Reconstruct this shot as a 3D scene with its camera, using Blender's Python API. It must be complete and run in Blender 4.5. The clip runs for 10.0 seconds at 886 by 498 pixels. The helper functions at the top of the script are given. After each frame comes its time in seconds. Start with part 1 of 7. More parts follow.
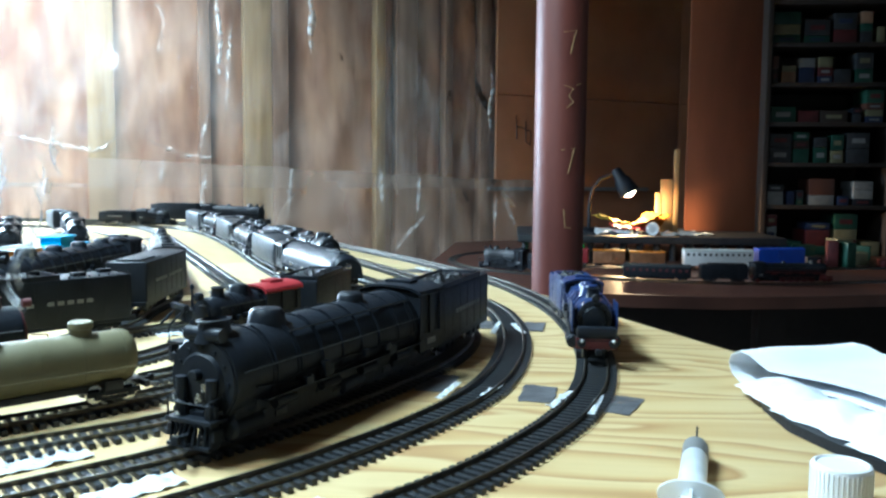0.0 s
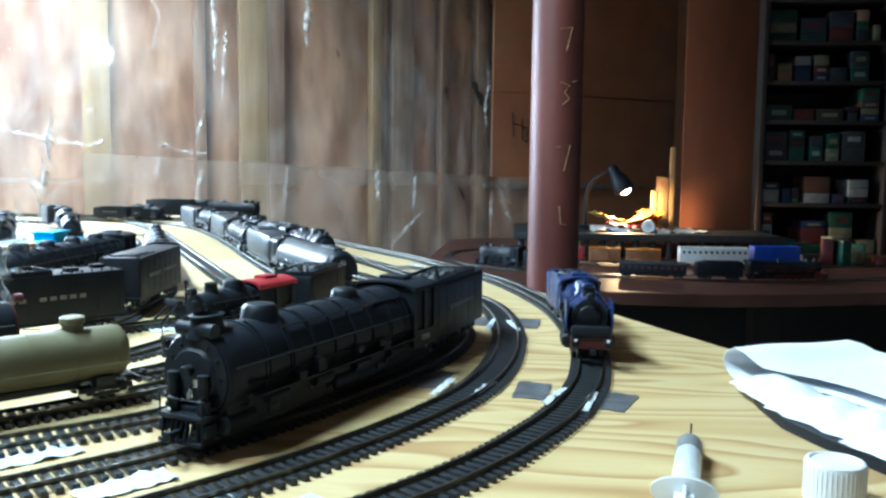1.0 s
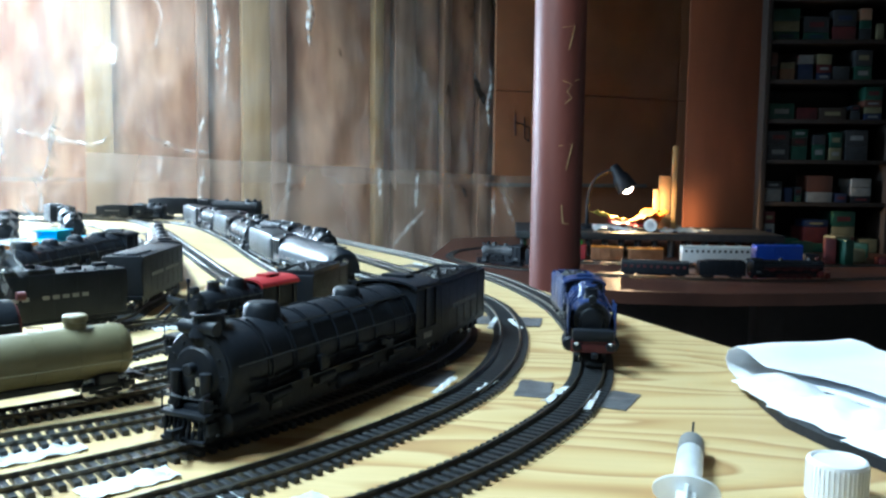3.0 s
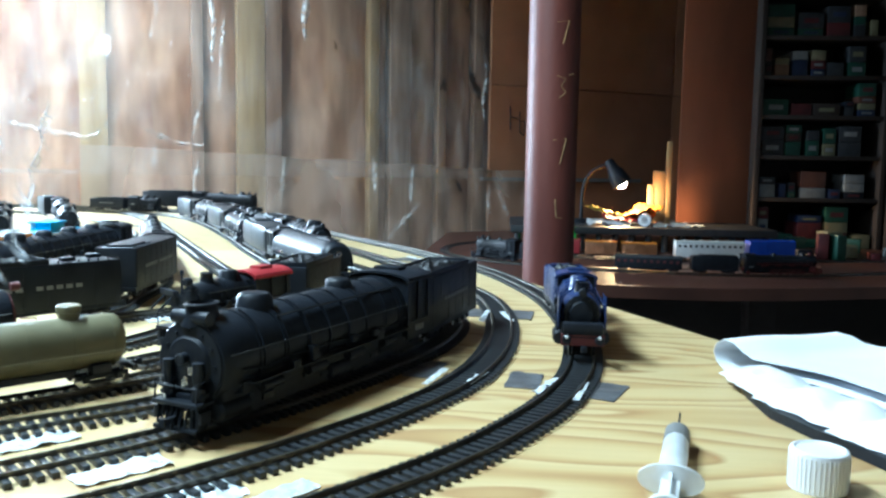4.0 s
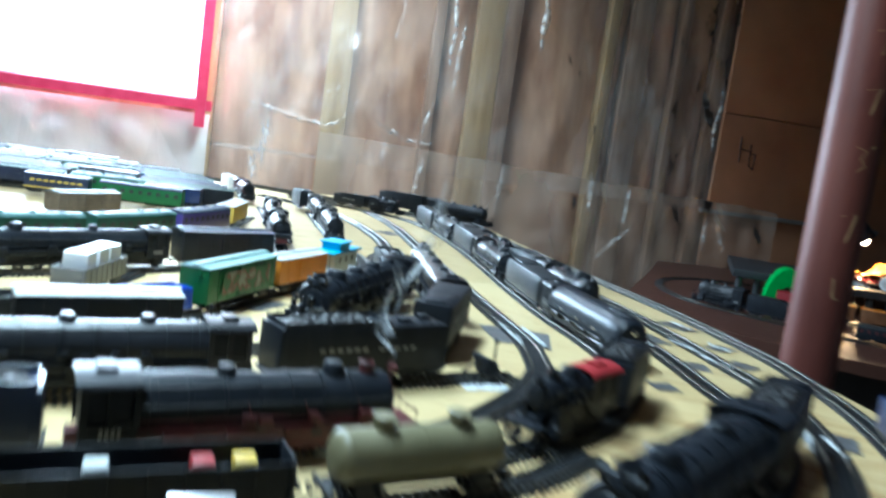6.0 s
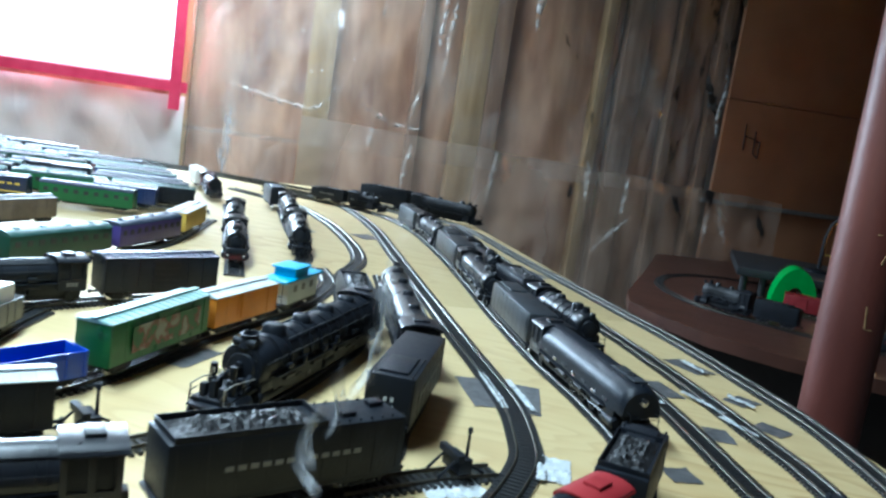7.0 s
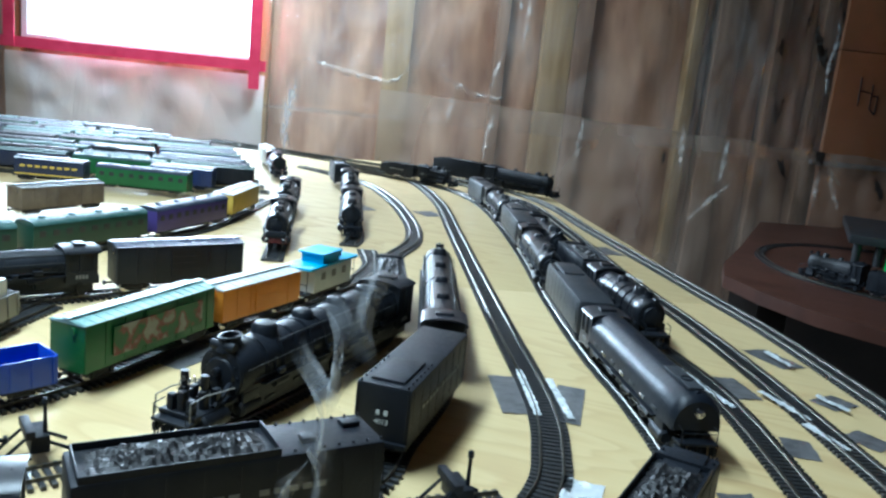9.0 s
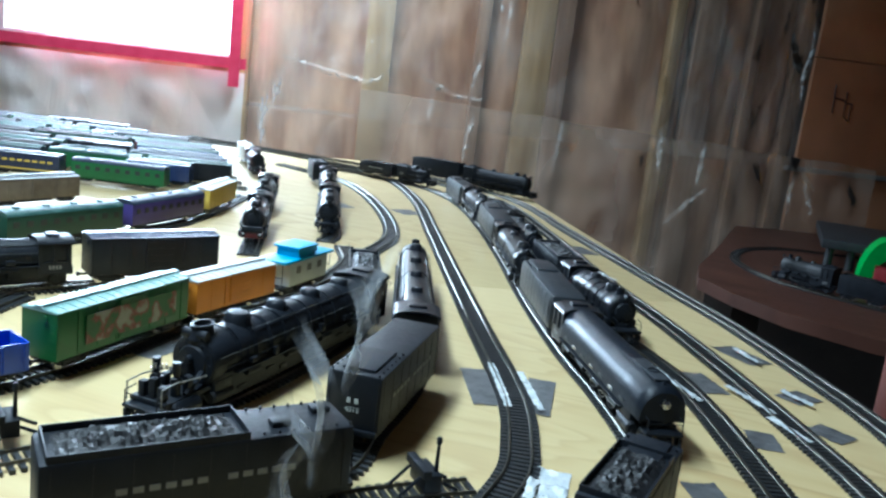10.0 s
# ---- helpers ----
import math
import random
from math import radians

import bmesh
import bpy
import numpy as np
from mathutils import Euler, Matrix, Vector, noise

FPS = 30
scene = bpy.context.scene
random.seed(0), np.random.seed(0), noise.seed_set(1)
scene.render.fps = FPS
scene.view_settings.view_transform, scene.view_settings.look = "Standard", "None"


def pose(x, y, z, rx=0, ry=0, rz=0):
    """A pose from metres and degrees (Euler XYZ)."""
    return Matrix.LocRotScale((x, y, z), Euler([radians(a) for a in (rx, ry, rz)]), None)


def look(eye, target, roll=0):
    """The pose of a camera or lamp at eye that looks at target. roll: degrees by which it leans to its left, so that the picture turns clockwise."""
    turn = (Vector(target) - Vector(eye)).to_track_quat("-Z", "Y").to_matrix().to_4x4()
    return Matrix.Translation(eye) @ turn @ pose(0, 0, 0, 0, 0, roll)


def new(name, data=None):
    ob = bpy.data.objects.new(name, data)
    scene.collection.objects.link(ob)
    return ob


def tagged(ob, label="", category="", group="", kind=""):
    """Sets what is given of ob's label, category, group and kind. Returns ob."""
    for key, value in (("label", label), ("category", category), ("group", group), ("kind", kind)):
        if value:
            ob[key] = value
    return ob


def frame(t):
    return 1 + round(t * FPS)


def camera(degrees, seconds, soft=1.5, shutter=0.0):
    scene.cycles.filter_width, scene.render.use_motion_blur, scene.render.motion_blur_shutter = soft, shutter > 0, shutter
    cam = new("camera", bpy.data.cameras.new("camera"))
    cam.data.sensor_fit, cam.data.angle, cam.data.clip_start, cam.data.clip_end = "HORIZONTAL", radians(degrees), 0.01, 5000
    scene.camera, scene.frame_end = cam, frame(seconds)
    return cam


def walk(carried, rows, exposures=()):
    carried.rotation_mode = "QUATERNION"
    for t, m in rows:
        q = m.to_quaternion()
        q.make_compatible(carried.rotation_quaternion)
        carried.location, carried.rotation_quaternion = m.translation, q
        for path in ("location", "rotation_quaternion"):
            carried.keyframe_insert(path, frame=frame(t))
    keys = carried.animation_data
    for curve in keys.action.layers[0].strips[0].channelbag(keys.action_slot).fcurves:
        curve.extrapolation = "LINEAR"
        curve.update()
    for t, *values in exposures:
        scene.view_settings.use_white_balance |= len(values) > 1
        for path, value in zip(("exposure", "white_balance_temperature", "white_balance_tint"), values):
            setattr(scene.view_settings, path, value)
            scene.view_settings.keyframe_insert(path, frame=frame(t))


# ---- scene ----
cam = camera(57.9, 10.0, soft=2.5, shutter=0.9)
PATH = [
    (0, (0.16, 0.05, 0.15), (-0.008, 2.035, -0.024), 0.5),
    (0.5, (0.16, 0.051, 0.149), (-0.005, 2.036, -0.028), 0.6),
    (1, (0.161, 0.052, 0.149), (0.003, 2.037, -0.032), 0.7),
    (1.5, (0.16, 0.053, 0.149), (-0.006, 2.037, -0.039), 0.7),
    (2, (0.161, 0.052, 0.149), (-0.004, 2.037, -0.034), 0.7),
    (2.5, (0.161, 0.052, 0.149), (-0.007, 2.037, -0.034), 0.6),
    (4, (0.164, 0.047, 0.148), (0.013, 2.032, -0.05), 1.0),
    (4.5, (0.168, 0.012, 0.151), (-0.044, 1.984, -0.109), 0.8),
    (5, (0.149, -0.079, 0.157), (-0.277, 1.855, -0.123), 0.2),
    (5.2, (0.146, -0.101, 0.163), (-0.313, 1.827, -0.11), -0.1),
    (5.5, (0.122, -0.087, 0.19), (-0.464, 1.808, -0.066), 3.8),
    (5.6, (0.113, -0.074, 0.193), (-0.499, 1.813, -0.06), 4.6),
    (6, (0.012, 0.04, 0.223), (-0.565, 1.939, -0.02), 7.9),
    (6.2, (-0.016, 0.096, 0.233), (-0.591, 1.995, -0.017), 7.8),
    (7.3, (-0.026, 0.243, 0.275), (-0.584, 2.137, -0.044), 8.7),
    (7.5, (-0.025, 0.247, 0.274), (-0.616, 2.129, -0.061), 9.2),
    (8, (-0.01, 0.285, 0.283), (-0.565, 2.173, -0.07), 10.3),
    (8.5, (-0.005, 0.342, 0.277), (-0.731, 2.156, -0.15), 7.9),
    (9, (0.009, 0.357, 0.272), (-0.769, 2.155, -0.126), 5.9),
    (9.5, (0.013, 0.357, 0.272), (-0.736, 2.168, -0.128), 7.0),
    (10, (0.019, 0.351, 0.266), (-0.715, 2.17, -0.121), 6.8),
]
walk(cam, [(t, look(eye, target, roll)) for t, eye, target, roll in PATH],
     exposures=[(0, 0.58, 5250, 4), (4.5, 0.58, 5250, 4), (5.5, 0.42, 5250, 4), (6.2, -0.05, 5300, 5), (7.5, -0.28, 5400, 7), (10, -0.35, 5400, 7)])

# ---- world and lights ----
WALL_A = radians(28)            # heading of the back wall
WALL_O = Vector((-0.4, 4.2, 0))  # a point on its face
FLOOR_Z, CEIL_Z = -0.85, 1.5


def on_wall(s, z, off=0.0):
    """A place on the back wall: s along it, z up, off in front of it."""
    return Vector((WALL_O.x + s * math.cos(WALL_A) + off * math.sin(WALL_A), WALL_O.y + s * math.sin(WALL_A) - off * math.cos(WALL_A), z))


world = bpy.data.worlds.new("world")
scene.world = world
world.use_nodes = True
wn = world.node_tree.nodes
sky = wn.new("ShaderNodeTexSky")
sky.sky_type, sky.sun_disc, sky.sun_elevation, sky.sun_rotation = "NISHITA", False, radians(40), radians(200)
wn["Background"].inputs["Strength"].default_value = 0.1
world.node_tree.links.new(sky.outputs[0], wn["Background"].inputs["Color"])


def area_lamp(name, eye, target, sx, sy, watts, colour, spread=180):
    d = bpy.data.lights.new(name, "AREA")
    d.shape, d.size, d.size_y, d.energy, d.color, d.spread = "RECTANGLE", sx, sy, watts, colour, radians(spread)
    ob = new(name, d)
    ob.matrix_world = look(eye, target)
    return ob


area_lamp("window_daylight", on_wall(-2.53, 0.62, 0.03), on_wall(-2.0, -0.1, 2.2), 0.9, 0.62, 105, (0.78, 0.93, 1.0))
# two unseen overhead fill lamps, added over the layout's far left and near end
area_lamp("overhead_fill_light", on_wall(-1.85, 1.36, 0.62), on_wall(-1.8, 0, 0.55), 1.2, 0.12, 40, (0.86, 0.96, 1.0), 172)
area_lamp("overhead_fill_light", (-0.75, 0.6, 1.36), (-0.7, 0.62, 0), 1.2, 0.12, 44, (0.84, 0.98, 0.99), 152)
bulb = bpy.data.lights.new("desk_bulb", "SPOT")
bulb.energy, bulb.color, bulb.spot_size, bulb.spot_blend, bulb.shadow_soft_size = 24, (1.0, 0.6, 0.26), radians(165), 0.6, 0.015
bulb_ob = new("desk_bulb", bulb)
bulb_ob.matrix_world = look((0.645, 3.585, 0.085), (0.74, 3.55, -0.1))


# ---- materials ----
def shader(name):
    m = bpy.data.materials.new(name)
    m.use_nodes = True
    nt = m.node_tree
    return m, nt, nt.nodes["Principled BSDF"]


def noise_mat(name, c1, c2, scale=8.0, rough=0.6, metal=0.0, bump=0.2, stretch=(1, 1, 1), detail=6.0, fine=60.0, coords="Object", rough_var=0.12, spec=0.5):
    """A surface with colour that wanders between two tones, fine grain in its relief, and uneven gloss."""
    m, nt, b = shader(name)
    n, link = nt.nodes, nt.links.new
    tc, mp = n.new("ShaderNodeTexCoord"), n.new("ShaderNodeMapping")
    mp.inputs["Scale"].default_value = stretch
    link(tc.outputs[coords], mp.inputs["Vector"])
    big, small = n.new("ShaderNodeTexNoise"), n.new("ShaderNodeTexNoise")
    big.inputs["Scale"].default_value, big.inputs["Detail"].default_value = scale, detail
    small.inputs["Scale"].default_value, small.inputs["Detail"].default_value = fine, 4
    link(mp.outputs[0], big.inputs["Vector"]), link(mp.outputs[0], small.inputs["Vector"])
    ramp = n.new("ShaderNodeValToRGB")
    ramp.color_ramp.elements[0].position, ramp.color_ramp.elements[1].position = 0.32, 0.68
    ramp.color_ramp.elements[0].color, ramp.color_ramp.elements[1].color = (*c1, 1), (*c2, 1)
    link(big.outputs[0], ramp.inputs[0])
    link(ramp.outputs[0], b.inputs["Base Color"])
    mr = n.new("ShaderNodeMapRange")
    mr.inputs["To Min"].default_value, mr.inputs["To Max"].default_value = max(0.02, rough - rough_var), min(1, rough + rough_var)
    link(small.outputs[0], mr.inputs["Value"])
    link(mr.outputs[0], b.inputs["Roughness"])
    b.inputs["Metallic"].default_value = metal
    b.inputs["Specular IOR Level"].default_value = spec
    if bump:
        bp = n.new("ShaderNodeBump")
        bp.inputs["Strength"].default_value, bp.inputs["Distance"].default_value = bump, 0.002
        link(small.outputs[0], bp.inputs["Height"])
        link(bp.outputs[0], b.inputs["Normal"])
    return m


def plywood_mat(name):
    """Rotary-cut softwood ply: pale sapwood with wandering orange-brown figure."""
    m, nt, b = shader(name)
    n, link = nt.nodes, nt.links.new
    tc, mp = n.new("ShaderNodeTexCoord"), n.new("ShaderNodeMapping")
    mp.inputs["Rotation"].default_value = (0, 0, radians(-6))
    mp.inputs["Scale"].default_value = (1.6, 6.8, 1)
    link(tc.outputs["Object"], mp.inputs["Vector"])
    warp = n.new("ShaderNodeTexNoise")
    warp.inputs["Scale"].default_value, warp.inputs["Detail"].default_value, warp.inputs["Roughness"].default_value = 1.2, 2.5, 0.5
    link(mp.outputs[0], warp.inputs["Vector"])
    rings = n.new("ShaderNodeMath")
    rings.operation = "MULTIPLY"
    rings.inputs[1].default_value = 15.0
    link(warp.outputs[0], rings.inputs[0])
    frac = n.new("ShaderNodeMath")
    frac.operation = "FRACT"
    link(rings.outputs[0], frac.inputs[0])
    ramp = n.new("ShaderNodeValToRGB")
    e = ramp.color_ramp.elements
    e[0].position, e[0].color = 0.0, (0.585, 0.445, 0.22, 1)
    e[1].position, e[1].color = 1.0, (0.575, 0.435, 0.21, 1)
    for p, c in ((0.4, (0.555, 0.405, 0.185, 1)), (0.7, (0.455, 0.29, 0.115, 1)), (0.88, (0.35, 0.19, 0.07, 1))):
        k = e.new(p)
        k.color = c
    link(frac.outputs[0], ramp.inputs[0])
    # the figure only shows strongly in patches
    patch, soft = n.new("ShaderNodeTexNoise"), n.new("ShaderNodeMapRange")
    patch.inputs["Scale"].default_value, patch.inputs["Detail"].default_value = 1.6, 2
    link(tc.outputs["Object"], patch.inputs["Vector"])
    # one broad flame of figure in the sheet's outer corner, faint grain elsewhere
    place, ball, heart = n.new("ShaderNodeMapping"), n.new("ShaderNodeTexGradient"), n.new("ShaderNodeMath")
    place.inputs["Location"].default_value, place.inputs["Scale"].default_value = (-0.62, -0.94, 0), (1.7, 1.7, 0)
    ball.gradient_type, heart.operation = "SPHERICAL", "MULTIPLY_ADD"
    link(tc.outputs["Object"], place.inputs["Vector"]), link(place.outputs[0], ball.inputs["Vector"])
    heart.inputs[1].default_value = 0.9
    link(ball.outputs["Fac"], heart.inputs[0]), link(patch.outputs[0], heart.inputs[2])
    soft.inputs["From Min"].default_value, soft.inputs["From Max"].default_value = 0.38, 0.86
    soft.inputs["To Min"].default_value, soft.inputs["To Max"].default_value = 0.1, 0.85
    link(heart.outputs[0], soft.inputs["Value"])
    mix = n.new("ShaderNodeMix")
    mix.data_type = "RGBA"
    mix.inputs["A"].default_value = (0.59, 0.465, 0.24, 1)
    link(soft.outputs[0], mix.inputs["Factor"]), link(ramp.outputs[0], mix.inputs["B"])
    fine, fmap = n.new("ShaderNodeTexNoise"), n.new("ShaderNodeMapping")
    fmap.inputs["Scale"].default_value = (14, 260, 20)
    link(tc.outputs["Object"], fmap.inputs["Vector"]), link(fmap.outputs[0], fine.inputs["Vector"])
    fine.inputs["Scale"].default_value, fine.inputs["Detail"].default_value = 1.0, 5
    over = n.new("ShaderNodeMix")
    over.data_type, over.blend_type = "RGBA", "MULTIPLY"
    over.inputs["Factor"].default_value = 0.35
    grey = n.new("ShaderNodeMapRange")
    grey.inputs["To Min"].default_value, grey.inputs["To Max"].default_value = 0.72, 1.12
    link(fine.outputs[0], grey.inputs["Value"])
    link(mix.outputs["Result"], over.inputs["A"]), link(grey.outputs[0], over.inputs["B"])
    link(over.outputs["Result"], b.inputs["Base Color"])
    b.inputs["Roughness"].default_value = 0.5
    bp = n.new("ShaderNodeBump")
    bp.inputs["Strength"].default_value, bp.inputs["Distance"].default_value = 0.15, 0.001
    link(fine.outputs[0], bp.inputs["Height"]), link(bp.outputs[0], b.inputs["Normal"])
    return m


def film_mat(name, milky, wrinkle, scale, tone=(0.72, 0.74, 0.73), least=0.05, rough=0.12):
    """Clear polythene sheet: partly see-through, with milky creases and sharp glints."""
    m, nt, b = shader(name)
    n, link = nt.nodes, nt.links.new
    tc, mp = n.new("ShaderNodeTexCoord"), n.new("ShaderNodeMapping")
    mp.inputs["Scale"].default_value = (1.0, 1.0, 0.55)
    link(tc.outputs["Object"], mp.inputs["Vector"])
    a, c, k = n.new("ShaderNodeTexNoise"), n.new("ShaderNodeTexNoise"), n.new("ShaderNodeTexNoise")
    a.noise_type = "RIDGED_MULTIFRACTAL"
    a.inputs["Scale"].default_value, a.inputs["Detail"].default_value, a.inputs["Distortion"].default_value = scale * 0.55, 4, 0.5
    k.inputs["Scale"].default_value, k.inputs["Detail"].default_value, k.inputs["Distortion"].default_value = scale * 1.6, 4, 1.2
    c.inputs["Scale"].default_value, c.inputs["Detail"].default_value, c.inputs["Distortion"].default_value = scale * 0.4, 5, 0.8
    for q in (a, c, k):
        link(mp.outputs[0], q.inputs["Vector"])
    both = n.new("ShaderNodeMath")
    both.operation = "MULTIPLY_ADD"
    both.inputs[1].default_value = 0.35
    link(k.outputs[0], both.inputs[0]), link(a.outputs[0], both.inputs[2])
    # flat facets that meet in sharp creases
    bend, shift, cells = n.new("ShaderNodeTexNoise"), n.new("ShaderNodeVectorMath"), n.new("ShaderNodeTexVoronoi")
    bend.inputs["Scale"].default_value, bend.inputs["Detail"].default_value = scale * 0.8, 3
    shift.operation = "MULTIPLY_ADD"
    shift.inputs[1].default_value = (0.22, 0.22, 0.22)
    link(mp.outputs[0], bend.inputs["Vector"]), link(bend.outputs["Color"], shift.inputs[0]), link(mp.outputs[0], shift.inputs[2])
    cells.feature = "DISTANCE_TO_EDGE"
    cells.inputs["Scale"].default_value = scale * 1.1
    link(shift.outputs[0], cells.inputs["Vector"])
    facet = n.new("ShaderNodeMath")
    facet.operation = "MULTIPLY_ADD"
    facet.inputs[1].default_value = 1.3
    link(cells.outputs["Distance"], facet.inputs[0]), link(both.outputs[0], facet.inputs[2])
    bp = n.new("ShaderNodeBump")
    bp.inputs["Strength"].default_value, bp.inputs["Distance"].default_value = wrinkle, 0.03
    link(facet.outputs[0], bp.inputs["Height"]), link(bp.outputs[0], b.inputs["Normal"])
    b.inputs["Base Color"].default_value = (*tone, 1)
    b.inputs["Roughness"].default_value = rough
    b.inputs["Specular IOR Level"].default_value = 0.9
    clear, mix, mr = n.new("ShaderNodeBsdfTransparent"), n.new("ShaderNodeMixShader"), n.new("ShaderNodeMapRange")
    mr.inputs["From Min"].default_value, mr.inputs["From Max"].default_value = 0.35, 0.7
    mr.inputs["To Min"].default_value, mr.inputs["To Max"].default_value = least, milky * 1.6
    link(c.outputs[0], mr.inputs["Value"]), link(mr.outputs[0], mix.inputs[0])
    link(clear.outputs[0], mix.inputs[1]), link(b.outputs[0], mix.inputs[2])
    # the sheet's own gloss
    sheen, fres, top = n.new("ShaderNodeBsdfGlossy"), n.new("ShaderNodeFresnel"), n.new("ShaderNodeMixShader")
    sheen.inputs["Roughness"].default_value = rough
    fres.inputs["IOR"].default_value = 1.5
    link(bp.outputs[0], sheen.inputs["Normal"]), link(bp.outputs[0], fres.inputs["Normal"])
    link(fres.outputs[0], top.inputs[0]), link(mix.outputs[0], top.inputs[1]), link(sheen.outputs[0], top.inputs[2])
    link(top.outputs[0], n["Material Output"].inputs["Surface"])
    return m


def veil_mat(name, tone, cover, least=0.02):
    """Thin plastic in patchy white, fading out to clear; also paints glints on film ridges."""
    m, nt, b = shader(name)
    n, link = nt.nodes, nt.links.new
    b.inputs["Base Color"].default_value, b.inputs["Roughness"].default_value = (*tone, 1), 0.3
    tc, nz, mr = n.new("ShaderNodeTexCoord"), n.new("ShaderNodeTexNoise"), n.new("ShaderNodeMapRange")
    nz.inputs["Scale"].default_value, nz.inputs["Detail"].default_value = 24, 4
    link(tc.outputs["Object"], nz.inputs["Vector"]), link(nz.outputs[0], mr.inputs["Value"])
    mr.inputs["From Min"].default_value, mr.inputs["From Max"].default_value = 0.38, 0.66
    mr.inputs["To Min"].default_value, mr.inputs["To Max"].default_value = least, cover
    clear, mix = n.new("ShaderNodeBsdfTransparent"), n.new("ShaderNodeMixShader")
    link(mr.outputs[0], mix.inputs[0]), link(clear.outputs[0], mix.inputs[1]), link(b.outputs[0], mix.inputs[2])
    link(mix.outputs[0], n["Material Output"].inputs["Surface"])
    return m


def glow_mat(name, colour, strength):
    m, nt, b = shader(name)
    b.inputs["Base Color"].default_value = (*colour, 1)
    b.inputs["Emission Color"].default_value = (*colour, 1)
    b.inputs["Emission Strength"].default_value = strength
    return m


def smoke_mat(name):
    m, nt, b = shader(name)
    n, link = nt.nodes, nt.links.new
    b.inputs["Base Color"].default_value, b.inputs["Roughness"].default_value = (0.85, 0.87, 0.9, 1), 1.0
    b.inputs["Specular IOR Level"].default_value = 0
    tc, nz, mr = n.new("ShaderNodeTexCoord"), n.new("ShaderNodeTexNoise"), n.new("ShaderNodeMapRange")
    nz.inputs["Scale"].default_value, nz.inputs["Detail"].default_value, nz.inputs["Distortion"].default_value = 45, 3, 1.0
    mp2 = n.new("ShaderNodeMapping")
    mp2.inputs["Scale"].default_value = (1.4, 1, 0.5)
    link(tc.outputs["Object"], mp2.inputs["Vector"]), link(mp2.outputs[0], nz.inputs["Vector"])
    mr.inputs["From Min"].default_value, mr.inputs["From Max"].default_value = 0.32, 0.72
    mr.inputs["To Min"].default_value, mr.inputs["To Max"].default_value = 0.0, 0.8
    link(nz.outputs[0], mr.inputs["Value"])
    mp, gr, fade = n.new("ShaderNodeMapping"), n.new("ShaderNodeTexGradient"), n.new("ShaderNodeMath")
    mp.inputs["Location"].default_value, mp.inputs["Scale"].default_value = (-1, 0, -1), (2, 0, 2)
    gr.gradient_type, fade.operation = "SPHERICAL", "MULTIPLY"
    link(tc.outputs["Generated"], mp.inputs["Vector"]), link(mp.outputs[0], gr.inputs["Vector"])
    link(gr.outputs[0], fade.inputs[0]), link(mr.outputs[0], fade.inputs[1])
    clear, mix = n.new("ShaderNodeBsdfTransparent"), n.new("ShaderNodeMixShader")
    link(fade.outputs[0], mix.inputs[0]), link(clear.outputs[0], mix.inputs[1]), link(b.outputs[0], mix.inputs[2])
    link(mix.outputs[0], n["Material Output"].inputs["Surface"])
    return m


PLY = plywood_mat("plywood")
BLACK = noise_mat("black_paint", (0.008, 0.0098, 0.0135), (0.0135, 0.0165, 0.023), 40, 0.46, bump=0.14, fine=300, spec=0.25)
BLACK_GLOSS = noise_mat("black_gloss_paint", (0.010, 0.0115, 0.015), (0.018, 0.02, 0.027), 30, 0.34, bump=0.08, fine=200, spec=0.4)
GUNMETAL = noise_mat("gunmetal_paint", (0.03, 0.034, 0.04), (0.052, 0.057, 0.066), 30, 0.38, metal=0.15, bump=0.06, fine=200, spec=0.35)
DARKGREY = noise_mat("dark_grey_plastic", (0.018, 0.02, 0.023), (0.032, 0.034, 0.038), 40, 0.5, bump=0.1, fine=300)
COAL = noise_mat("coal", (0.008, 0.008, 0.009), (0.02, 0.02, 0.022), 120, 0.45, bump=0.5, fine=400, spec=0.3)
NAVY = noise_mat("navy_paint", (0.012, 0.02, 0.05), (0.02, 0.03, 0.07), 30, 0.35, bump=0.08, fine=200)
BLUE = noise_mat("blue_enamel", (0.013, 0.026, 0.085), (0.022, 0.04, 0.125), 30, 0.3, bump=0.05, fine=200)
BRIGHTBLUE = noise_mat("bright_blue_plastic", (0.015, 0.06, 0.42), (0.02, 0.08, 0.5), 30, 0.4, bump=0.05)
CYAN = noise_mat("cyan_plastic", (0.03, 0.36, 0.62), (0.05, 0.42, 0.7), 30, 0.4, bump=0.05)
RED = noise_mat("red_paint", (0.26, 0.018, 0.024), (0.34, 0.03, 0.034), 30, 0.45, bump=0.06)
DARKRED = noise_mat("dark_red_paint", (0.055, 0.009, 0.011), (0.09, 0.014, 0.015), 30, 0.5, bump=0.06)
GREEN = noise_mat("green_plastic", (0.008, 0.09, 0.025), (0.014, 0.125, 0.037), 30, 0.42, bump=0.06)
DARKGREEN = noise_mat("dark_green_paint", (0.008, 0.042, 0.026), (0.016, 0.064, 0.042), 30, 0.45, bump=0.06)
LIME = noise_mat("bright_green_plastic", (0.02, 0.42, 0.06), (0.03, 0.5, 0.08), 30, 0.35, bump=0.05)
ART = noise_mat("faded_decoration_paint", (0.012, 0.09, 0.028), (0.24, 0.25, 0.22), 55, 0.5, detail=3.0)
ART.node_tree.nodes["Color Ramp"].color_ramp.elements.new(0.43).color = (0.014, 0.1, 0.03, 1)
ART.node_tree.nodes["Color Ramp"].color_ramp.elements.new(0.5).color = (0.16, 0.035, 0.028, 1)
